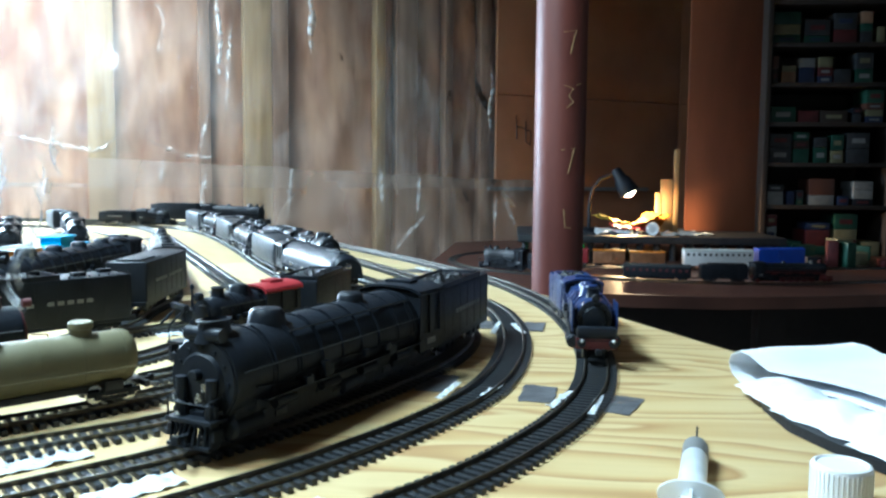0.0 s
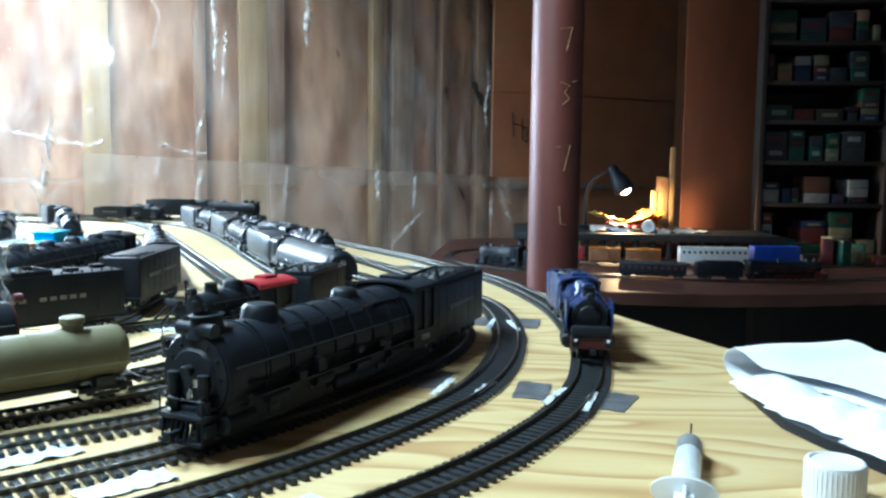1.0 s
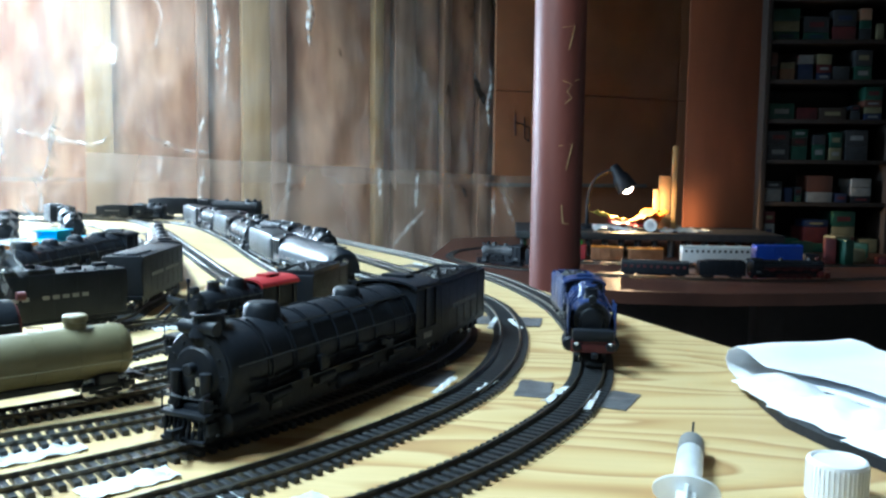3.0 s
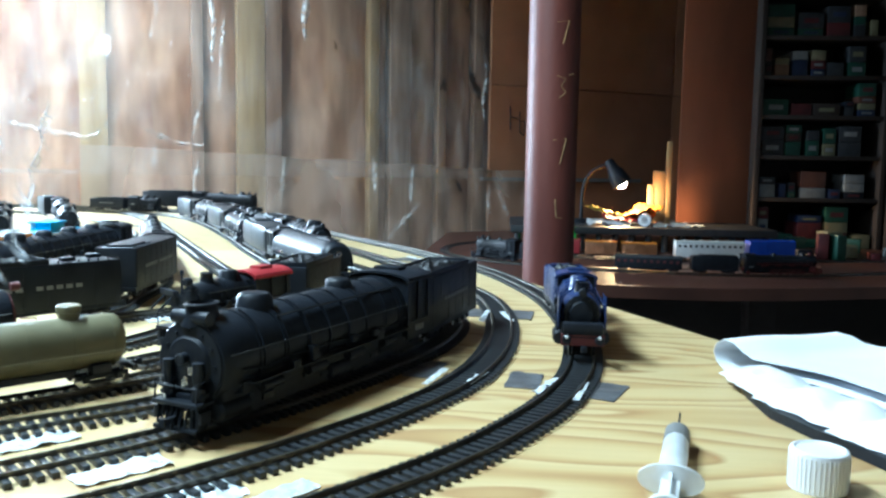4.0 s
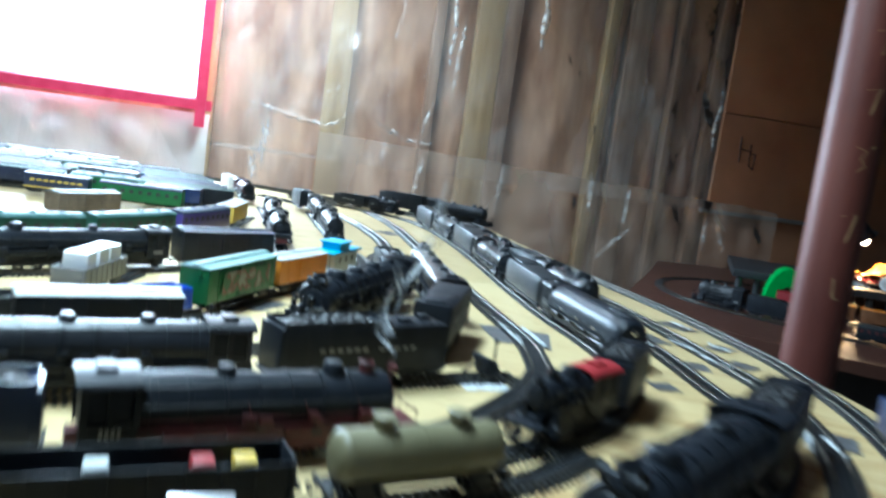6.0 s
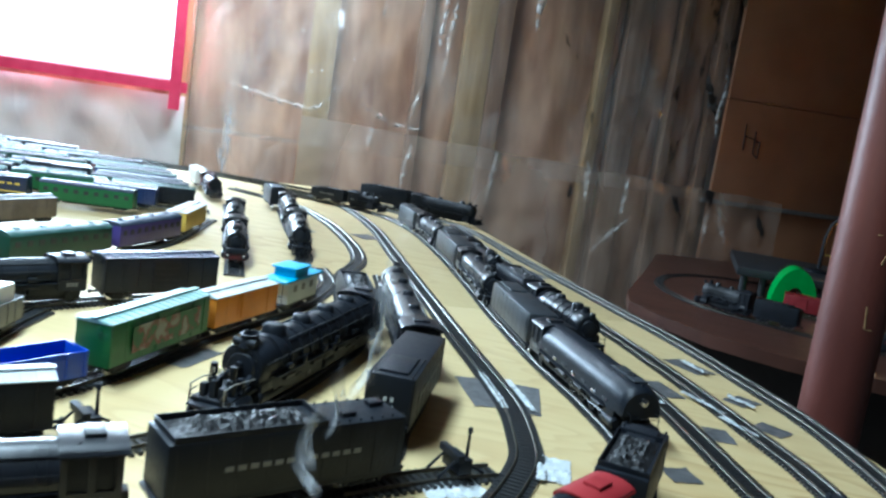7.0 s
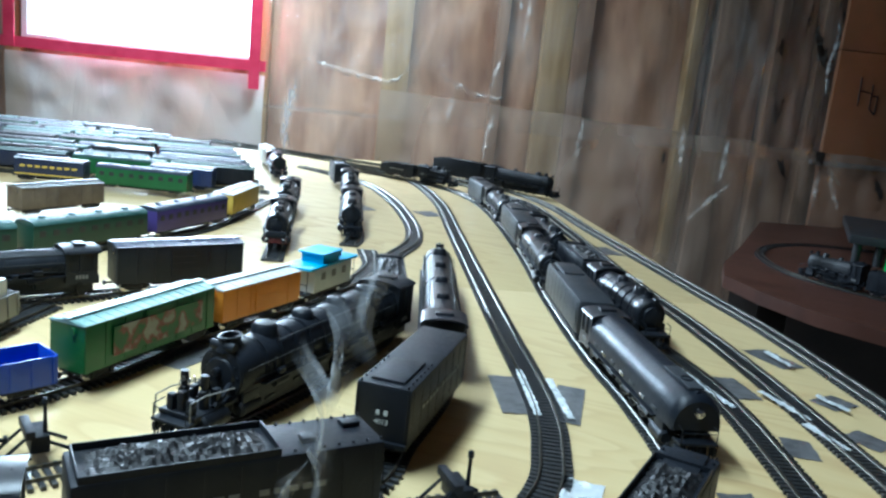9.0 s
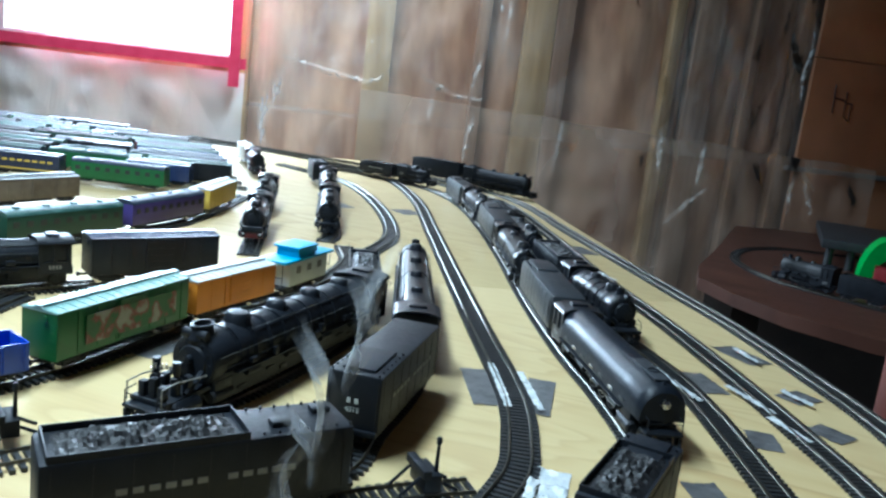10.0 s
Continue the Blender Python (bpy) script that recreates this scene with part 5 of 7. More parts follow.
def tank_car(front, rear, label):
    ln = span(front, rear)
    t = thing("model_tank_car", label, "model tank car", "freight cars on the layout")
    r, zc = 0.0155, 0.0315
    bm = bmesh.new()
    rings = [(-ln / 2 + 0.006, r * 0.35), (-ln / 2 + 0.0075, r * 0.72), (-ln / 2 + 0.0105, r * 0.95), (-ln / 2 + 0.014, r)]
    lathe(bm, rings + [(-p, q) for p, q in rings[::-1]], 32, "X", (0, 0, zc))
    tank = part("tank", bm, OLIVE, t)
    for x in (-0.027, 0.027):
        bm = bmesh.new()
        lathe(bm, [(zc + r * 0.85, 0.0065), (zc + r + 0.003, 0.006), (zc + r + 0.0035, 0.0074), (zc + r + 0.0068, 0.0074), (zc + r + 0.0075, 0.0066)], 20, "Z", (x, 0, 0))
        part("dome", bm, OLIVE, t, "flat-capped filling dome")
    bm = bmesh.new()
    for k in range(5):
        x = -ln * 0.38 + k * ln * 0.19
        lathe(bm, [(x - 0.0005, r + 0.0003), (x + 0.0005, r + 0.0003)], 32, "X", (0, 0, zc))
    part("tank_band", bm, OLIVE, tank)
    bm = bmesh.new()
    box(bm, (0, 0, 0.0145), (ln - 0.006, 0.012, 0.004), 0.0006)
    for e in (-1, 1):
        box(bm, (e * (ln / 2 - 0.024), 0, 0.0165), (0.012, 0.028, 0.006), 0.001)
        box(bm, (e * (ln / 2 - 0.003), 0, 0.0145), (0.003, 0.028, 0.004), 0.0005)
    part("underframe", bm, DARKGREY, t)
    bm = bmesh.new()
    for s in (-1, 1):
        tube(bm, [(-ln / 2 + 0.004, s * 0.017, 0.027), (ln / 2 - 0.004, s * 0.017, 0.027)], 0.0004, 5)
        for k in range(5):
            rod(bm, (-ln * 0.4 + k * ln * 0.2, s * 0.0145, 0.0265), (-ln * 0.4 + k * ln * 0.2, s * 0.0172, 0.027), 0.0004, 5)
    part("handrail", bm, OLIVE, t)
    for e in (-1, 1):
        truck(t, e * (ln / 2 - 0.024))
        coupler(t, e * (ln / 2 - 0.003), e)
    return lay(t, front, rear)


def switcher(front, rear, label):
    """End-cab diesel with a low hood either side of a raised centre."""
    ln = span(front, rear)
    t = thing("model_diesel_switcher", label, "model locomotive", "diesel engines on the layout")
    bm = bmesh.new()
    box(bm, (0, 0, 0.0195), (ln - 0.004, 0.034, 0.006), 0.0008)
    sill = part("sill", bm, BLACK, t)
    bm = bmesh.new()
    for s in (-1, 1):
        box(bm, (0, s * 0.0173, 0.0205), (ln - 0.008, 0.0006, 0.0018))
    part("stripe", bm, GOLD, sill, "thin gold stripe", smooth=0)
    bm = bmesh.new()
    box(bm, (0.012 * 0, 0, 0.0335), (ln - 0.016, 0.029, 0.023), 0.0025)
    hood = part("hood", bm, BLACK, t)
    bm = bmesh.new()
    for k in range(12):
        for s in (-1, 1):
            box(bm, (-ln * 0.4 + k * ln * 0.07, s * 0.0147, 0.035), (0.006, 0.0005, 0.013))
    part("hood_door", bm, BLACK, hood, smooth=0)
    bm = bmesh.new()
    box(bm, (0.004, 0, 0.049), (0.026, 0.031, 0.012), 0.0015)
    part("cab", bm, BLACK, t)
    bm = bmesh.new()
    box(bm, (0.004, 0, 0.0558), (0.029, 0.033, 0.0018), 0.0006)
    part("cab_roof", bm, SILVER, t, "pale metallic cab roof")
    for x0, x1, top in ((-ln / 2 + 0.01, -0.022, SILVER), (0.02, ln / 2 - 0.01, GUNMETAL)):
        bm = bmesh.new()
        box(bm, ((x0 + x1) / 2, 0, 0.0456), (x1 - x0, 0.022, 0.0012), 0.0004)
        part("hood_top", bm, top, t, "pale metallic hood top" if top is SILVER else "dark metallic hood top")
    bm = bmesh.new()
    box(bm, (0, 0, 0.0135), (ln * 0.36, 0.03, 0.011), 0.002)
    part("fuel_tank", bm, BLACK, t)
    for e in (-1, 1):
        for s in (-1, 1):
            bm = bmesh.new()
            box(bm, (e * (ln / 2 - 0.034), s * 0.0152, 0.0125), (0.046, 0.0022, 0.0085), 0.0012)
            part("side_frame", bm, BLACK, t)
    bm = bmesh.new()
    for s in (-1, 1):
        for x in (-0.003, 0.011):
            box(bm, (x, s * 0.0156, 0.0495), (0.009, 0.0006, 0.006))
    part("cab_window", bm, GREY, t, smooth=0)
    bm = bmesh.new()
    for s in (-1, 1):
        tube(bm, [(-ln / 2 + 0.003, s * 0.0165, 0.034), (ln / 2 - 0.003, s * 0.0165, 0.034)], 0.0004, 5)
        for k in range(8):
            x = -ln / 2 + 0.003 + k * (ln - 0.006) / 7
            rod(bm, (x, s * 0.0165, 0.022), (x, s * 0.0165, 0.034), 0.0004, 5)
    for e in (-1, 1):
        for s in (-1, 1):
            box(bm, (e * (ln / 2 - 0.003), s * 0.0145, 0.028), (0.0012, 0.003, 0.013))
    part("handrail", bm, BENCH, t, "dull brown handrails")
    for e in (-1, 1):
        truck(t, e * (ln / 2 - 0.034), r=0.0058)
        coupler(t, e * (ln / 2 - 0.002), e)
    return lay(t, front, rear)


def gondola(front, rear, label, paint, load=None):
    ln = span(front, rear)
    t = thing("model_gondola", label, "model gondola", "freight cars on the layout")
    zb, zt, w = 0.016, 0.036, 0.034
    bm = bmesh.new()
    box(bm, (0, 0, zb), (ln - 0.006, w, 0.003))
    part("floor_pan", bm, paint, t)
    for s in (-1, 1):
        bm = bmesh.new()
        box(bm, (0, s * w / 2, (zb + zt) / 2), (ln - 0.006, 0.0014, zt - zb), 0.0003)
        side = part("side_wall", bm, paint, t)
        for k in range(9):
            bm = bmesh.new()
            box(bm, (-ln / 2 + 0.006 + k * (ln - 0.012) / 8, s * (w / 2 + 0.001), (zb + zt) / 2), (0.0014, 0.0014, zt - zb))
            part("rib", bm, paint, side, smooth=0)
        bm = bmesh.new()
        box(bm, (s * (ln / 2 - 0.003), 0, (zb + zt) / 2), (0.0014, w - 0.002, zt - zb), 0.0003)
        part("end_wall", bm, paint, t)
    if load:
        bm = bmesh.new()
        for k in range(3):
            box(bm, (-ln * 0.28 + k * ln * 0.27, 0, zt + 0.002), (ln * 0.22, w * 0.8, 0.026), 0.003, rz=0.06 * (k - 1))
        part("load", bm, load, t, "white crated load")
    for e in (-1, 1):
        truck(t, e * (ln / 2 - 0.026))
        coupler(t, e * (ln / 2 - 0.004), e)
    return lay(t, front, rear)


def caboose(front, rear, label, body_mat, roof_mat):
    ln = span(front, rear)
    t = thing("model_caboose", label, "model caboose", "freight cars on the layout")
    zb, high, w = 0.016, 0.043, 0.032
    bm = bmesh.new()
    box(bm, (0, 0, (zb + high) / 2), (ln * 0.72, w, high - zb), 0.0006)
    body = part("body", bm, body_mat, t)
    for k in range(3):
        for s in (-1, 1):
            bm = bmesh.new()
            box(bm, ((k - 1) * ln * 0.2, s * (w / 2 + 0.0003), 0.033), (0.009, 0.0008, 0.008), 0.0002)
            part("window", bm, GREY, body, smooth=0)
    bm = bmesh.new()
    box(bm, (0, 0, high + 0.001), (ln * 0.94, w + 0.004, 0.003), 0.001)
    part("roof", bm, roof_mat, t)
    bm = bmesh.new()
    box(bm, (ln * 0.04, 0, high + 0.007), (ln * 0.32, w * 0.9, 0.012), 0.001)
    part("cupola", bm, roof_mat, t)
    bm = bmesh.new()
    box(bm, (ln * 0.04, 0, high + 0.0135), (ln * 0.38, w + 0.002, 0.0025), 0.001)
    part("cupola_roof", bm, roof_mat, t)
    bm = bmesh.new()
    rod(bm, (-ln * 0.26, 0.006, high), (-ln * 0.26, 0.006, high + 0.012), 0.0014, 8)
    part("chimney", bm, BLACK, t)
    bm = bmesh.new()
    box(bm, (0, 0, zb - 0.001), (ln - 0.006, w * 0.9, 0.002))
    for e in (-1, 1):
        for s in (-1, 1):
            rod(bm, (e * (ln / 2 - 0.005), s * w * 0.42, zb), (e * (ln / 2 - 0.005), s * w * 0.42, high), 0.0005, 5)
            tube(bm, [(e * (ln / 2 - 0.005), s * w * 0.42, zb + 0.011), (e * (ln / 2 - 0.005), 0, zb + 0.011)], 0.0005, 5)
    part("platform", bm, BLACK, t)
    for e in (-1, 1):
        truck(t, e * (ln / 2 - 0.024))
        coupler(t, e * (ln / 2 - 0.004), e)
    return lay(t, front, rear)


def buffer_stop(at, heading, label):
    t = thing("buffer_stop", label, "buffer stop", "buffer stops on the layout")
    bm = bmesh.new()
    box(bm, (0, 0, RT + 0.008), (0.012, 0.026, 0.012), 0.001)
    for s in (-1, 1):
        tube(bm, [(-0.022, s * HALF, RT), (-0.006, s * HALF, RT + 0.014), (0.02, s * HALF, RT)], 0.0013, 6)
    box(bm, (-0.006, 0, RT + 0.016), (0.006, 0.03, 0.006), 0.0008)
    part("stop_block", bm, BLACK, t)
    bm = bmesh.new()
    rod(bm, (0.004, -0.006, RT + 0.012), (0.004, -0.006, RT + 0.034), 0.0016, 10, 0.0011)
    lathe(bm, [(RT + 0.033, 0.001), (RT + 0.0335, 0.002), (RT + 0.037, 0.002), (RT + 0.038, 0.0012)], 10, "Z", (0.004, -0.006, 0))
    part("lamp_post", bm, BLACK, t)
    t.matrix_world = Matrix.Translation((*at, 0)) @ Matrix.Rotation(heading, 4, "Z")
    return t


def trains():
    # nearest train: great articulated engine on the third track
    steam_engine((-0.006, 0.444), (0.085, 0.671), "large black articulated steam engine with domes, on the curve", BLACK, boiler_r=0.0232, deck=0.013, sets=((4, 0.0098), (4, 0.0098)), pumps=True, height=0.067, cab_len=0.036, solid=True)
    tender((0.0868, 0.6755), (0.121, 0.812), "black tender heaped with coal behind the articulated engine", BLACK, bars=8, high=0.058, w=0.038)
    switcher((-0.100, 0.361), (-0.222, 0.265), "black diesel switcher with gold stripe and pale roof")
    boxcar((-0.235, 0.259), (-0.345, 0.186), "yellow caboose-like freight car behind the switcher", YELLOW, YELLOW, bars=0)
    # red-roofed engine
    steam_engine((-0.088, 0.632), (-0.038, 0.752), "small black steam engine with a red cab roof", BLACK, cab_roof=RED, boiler_r=0.0125, sets=((3, 0.0105),), height=0.056, cab_len=0.046)
    tender((-0.035, 0.762), (-0.024, 0.878), "black tender behind the red-roofed engine", BLACK, coal=True)
    tank_car((-0.083, 0.556), (-0.172, 0.459), "olive tank car with two flat-capped domes")
    gondola((-0.185, 0.449), (-0.305, 0.337), "black open wagon with small yellow and pink crates", BLACK)
    for at, mat, word in (((-0.205, 0.428), YELLOW, "yellow"), ((-0.222, 0.412), RED, "pink-red"), ((-0.262, 0.375), PALEROOF, "pale")):
        bm = bmesh.new()
        box(bm, (*at, 0.0285), (0.013, 0.013, 0.018), 0.002, rz=0.75)
        tagged(part("small_crate", bm, mat), "small " + word + " crate standing in the open wagon", "crate", "crates in the open wagon")
    # dark red chassis engine on the fifth track
    steam_engine((-0.165, 0.592), (-0.325, 0.424), "black steam engine on dark red chassis", BLACK, DARKRED, sets=((5, 0.0105),), height=0.06, boiler_r=0.0195, solid=True)
    tender((-0.332, 0.417), (-0.44, 0.322), "navy tender with dark red underframe", NAVY)
    # line of engines on the fourth track
    steam_engine((-0.026, 0.967), (-0.160, 1.187), "gleaming black streamlined steam engine with bright rods", BLACK_GLOSS, boiler_r=0.0178, sets=((4, 0.0115),), height=0.057, boiler_mat=BLACK_GLOSS, shroud=True)
    tender((-0.165, 1.197), (-0.258, 1.375), "tall grey-sided tender with rounded top", GUNMETAL, coal=False, rounded=0.008, high=0.056, w=0.04)
    steam_engine((-0.278, 1.41), (-0.392, 1.642), "gleaming black steam engine with bright boiler bands", BLACK_GLOSS, sets=((4, 0.0115),), height=0.057)
    tender((-0.397, 1.652), (-0.495, 1.84), "tall gunmetal tender with rounded top", GUNMETAL, coal=False, rounded=0.008, high=0.056, w=0.04)
    steam_engine((-0.51, 1.868), (-0.62, 2.06), "shiny black steam engine in a line of engines", BLACK_GLOSS, sets=((4, 0.0115),))
    tender((-0.63, 2.07), (-0.72, 2.2), "black tender at the end of the line of engines", GUNMETAL, coal=False, rounded=0.007, high=0.055)
    # row behind on the third track
    steam_engine((-0.105, 1.245), (-0.215, 1.415), "black steam engine with a gleaming boiler top", BLACK_GLOSS, sets=((4, 0.0115),))
    tender((-0.222, 1.425), (-0.3, 1.56), "black tender between two engines", BLACK_GLOSS, coal=True)
    steam_engine((-0.315, 1.58), (-0.43, 1.775), "black steam engine with a gleaming boiler top", BLACK_GLOSS, sets=((4, 0.0115),))
    tender((-0.437, 1.787), (-0.52, 1.925), "black tender between two engines", BLACK_GLOSS, coal=True)
    # far end
    steam_engine((-0.575, 2.43), (-0.80, 2.49), "large black steam engine standing at the board's far end", BLACK, sets=((5, 0.011),), height=0.062, boiler_r=0.0185)
    tender((-0.81, 2.493), (-0.985, 2.535), "long black tender at the board's far end", BLACK, high=0.058)
    steam_engine((-0.83, 2.33), (-0.95, 2.36), "small black engine near the board's far end", BLACK, sets=((3, 0.01),), boiler_r=0.012, height=0.05)
    tender((-0.957, 2.362), (-1.08, 2.387), "low black tender near the board's far end", BLACK, high=0.04, bars=6)
    # tenders and engines of the inner tracks
    steam_engine((-0.425, 1.345), (-0.262, 1.005), "long black articulated engine heading away, with domes", BLACK_GLOSS, sets=((4, 0.0098), (4, 0.0098)), height=0.06, boiler_r=0.0178)
    tender((-0.2525, 0.988), (-0.230, 0.828), "tall black tender with pale number on its end", BLACK, coal=False, hatches=False, number="4013", high=0.058, w=0.04, bars=12)
    tender((-0.31, 0.628), (-0.204, 0.775), "black tender heaped with coal, lettered along its side", BLACK, coal=True, hatches=True, high=0.056, w=0.04, bars=12)
    steam_engine((-0.545, 0.395), (-0.318, 0.618), "black articulated engine with gleaming boiler", BLACK_GLOSS, sets=((4, 0.0098), (4, 0.0098)), height=0.06, boiler_r=0.0178, solid=True)
    steam_engine((-0.360, 0.762), (-0.366, 1.105), "black mallet engine with air pumps on its front", BLACK, sets=((4, 0.0098), (4, 0.0098)), pumps=True, height=0.065, boiler_r=0.0202, deck=0.056, solid=True)
    tender((-0.376, 1.115), (-0.455, 1.255), "black tender behind the mallet engine", BLACK, high=0.05)
    boxcar((-0.503, 1.107), (-0.508, 0.972), "orange boxcar with a pale grey roof", ORANGE, PALEROOF, high=0.05)
    boxcar((-0.509, 0.967), (-0.500, 0.795), "green boxcar with painted decoration and pale green roof", GREEN, TEAL, art=True, high=0.056)
    gondola((-0.503, 0.787), (-0.545, 0.655), "bright blue open gondola", BRIGHTBLUE)
    gondola((-0.625, 0.745), (-0.668, 0.87), "grey flat car with a white crated load", GREY, WHITE)
    gondola((-0.551, 0.645), (-0.636, 0.54), "dark open gondola behind the blue one", DARKGREY)
    boxcar((-0.437, 0.69), (-0.53, 0.575), "black boxcar with a pale roof behind a buffer stop", BLACK, PALEROOF, high=0.053)
    caboose((-0.503, 1.117), (-0.508, 1.24), "white caboose with a cyan roof and cupola", PALEROOF, CYAN)
    buffer_stop((-0.16, 0.812), radians(48), "black buffer stop with lamp post at a track end")
    buffer_stop((-0.425, 0.71), radians(60), "black buffer stop with lamp post and foil at a track end")
    # sidings
    steam_engine((-0.66, 1.505), (-0.79, 1.725), "black steam engine nose-on on a siding", BLACK_GLOSS, sets=((4, 0.0105),))
    steam_engine((-0.83, 1.79), (-0.95, 1.98), "black steam engine with a gleaming smokebox on a siding", BLACK_GLOSS, sets=((4, 0.0105),))
    tender((-1.0, 2.03), (-1.08, 2.13), "black tender at the end of a siding", BLACK)
    steam_engine((-0.685, 1.33), (-0.79, 1.495), "black steam engine with a red pilot on a siding", BLACK_GLOSS, sets=((4, 0.0105),), bufferbeam=DARKRED)
    steam_engine((-0.825, 1.545), (-0.925, 1.71), "black steam engine with gleaming boiler on a siding", BLACK_GLOSS, sets=((4, 0.0105),))
    steam_engine((-1.16, 2.0), (-1.27, 2.12), "black engine with shiny red boiler top", DARKRED, BLACK, sets=((3, 0.0105),))
    boxcar((-1.31, 2.16), (-1.41, 2.27), "white and red freight car in bright window light", WHITE, WHITE)
    boxcar((-0.608, 1.15), (-0.682, 1.012), "long black boxcar with a pale running board", BLACK, NAVY, high=0.058, w=0.037)
    steam_engine((-0.80, 0.76), (-0.688, 1.0), "black steam engine in the middle of the layout", BLACK, sets=((4, 0.0105),))
    boxcar((-0.945, 1.605), (-0.886, 1.45), "yellow coach turning with the curve", YELLOW, WHITE, doors=False, high=0.05)
    coach((-0.882, 1.44), (-0.861, 1.25), "dark purple coach with a grey roof", PURPLE, BLUE_ROOF)
    coach((-0.861, 1.24), (-0.87, 1.05), "dark green coach with a teal roof", DARKGREEN, TEAL_ROOF)
    coach((-0.871, 1.04), (-0.93, 0.85), "dark green coach with a teal roof", DARKGREEN, TEAL_ROOF)
    boxcar((-1.085, 1.37), (-1.095, 1.21), "drab brown freight wagon with a grey roof", DRAB, GREY, high=0.05)
    coach((-1.09, 1.605), (-1.262, 1.53), "bright green coach with a dark roof", GREEN, BLUE_ROOF)
    boxcar((-1.1, 1.69), (-1.22, 1.63), "deep blue boxcar at the end of a row", BLUE, NAVY, high=0.05)
    boxcar((-1.275, 1.52), (-1.40, 1.455), "blue diesel body with yellow lettering", NAVY, NAVY, bars=8, high=0.05, stripe=YELLOW, doors=False)


trains()


def yard():
    """The crowded rows of the far yard, each on its own straight track."""
    rnd = random.Random(11)
    paints = [BLACK, NAVY, BLACK_GLOSS, DARKGREY, NAVY, DARKGREEN, BLUE, BLACK, GREEN, DARKRED]
    roofs = [MATT_ROOF, BLUE_ROOF, MATT_ROOF, TEAL_ROOF, BLUE_ROOF]
    for k in range(11):
        v = 2.09 + 0.078 * k
        ua = 0.0 - 0.02 * k - 0.05 * max(0, k - 5)
        a, b = tab(ua + 0.03, v), tab(-1.9, v)
        model_track("yard%d" % k, [(a.x, a.y), ((a.x + b.x) / 2, (a.y + b.y) / 2), (b.x, b.y)], "straight yard track full of stock")
        u = ua
        while u > -1.75:
            ln = rnd.uniform(0.14, 0.23)
            f, r = tab(u, v), tab(u - ln, v)
            kind = rnd.random()
            p, q = rnd.choice(paints), rnd.choice(roofs)
            if kind < 0.45:
                coach((f.x, f.y), (r.x, r.y), "dark model coach with dark glossy roof in a crowded yard row", p, q)
            elif kind < 0.85:
                boxcar((f.x, f.y), (r.x, r.y), "dark model boxcar with dark glossy roof in a crowded yard row", p, q, bars=0, high=rnd.uniform(0.046, 0.054))
            else:
                tender((f.x, f.y), (r.x, r.y), "black model tender in a crowded yard row", BLACK, coal=False)
            u -= ln + 0.008


yard()


# ---- tape, foil and small things on the board ----
def strip(at, deg, sx, sy, foil=False, label="", seed=0, z=0.0006):
    """A piece of tape or crumpled foil pressed over a joint: it rises over ties and rails where it crosses them."""
    bm = bmesh.new()
    nx, ny, grid = max(6, int(sx / 0.0022)), max(6, int(sy / 0.0022)), []
    m = Matrix.Translation((*at, 0)) @ Matrix.Rotation(radians(deg), 4, "Z")
    for i in range(nx + 1):
        row = []
        for j in range(ny + 1):
            x, y = (i / nx - 0.5) * sx, (j / ny - 0.5) * sy
            rag = 0.0014 * noise.noise((x * 300 + seed, y * 300, seed))
            p = m @ Vector((x + rag, y + rag, 0))
            hill = 0.0014 * max(0, noise.noise((p.x * 90, p.y * 90, seed))) + (0.003 * max(0, noise.noise((p.x * 170, p.y * 170, seed + 3))) if foil else 0)
            p.z = z + hill
            row.append(bm.verts.new(p))
        grid.append(row)
    for i in range(nx):
        for j in range(ny):
            bm.faces.new((grid[i][j], grid[i + 1][j], grid[i + 1][j + 1], grid[i][j + 1]))
    ob = part("foil_strip" if foil else "tape_patch", bm, FOIL if foil else TAPE, smooth=0.5 if foil else 1.5)
    sol = ob.modifiers.new("thickness", "SOLIDIFY")
    sol.thickness = 0.0003
    return tagged(ob, label or ("crumpled silver foil strip beside a track" if foil else "grey cloth tape patch holding a track joint"), "foil" if foil else "tape", "patches at track joints")


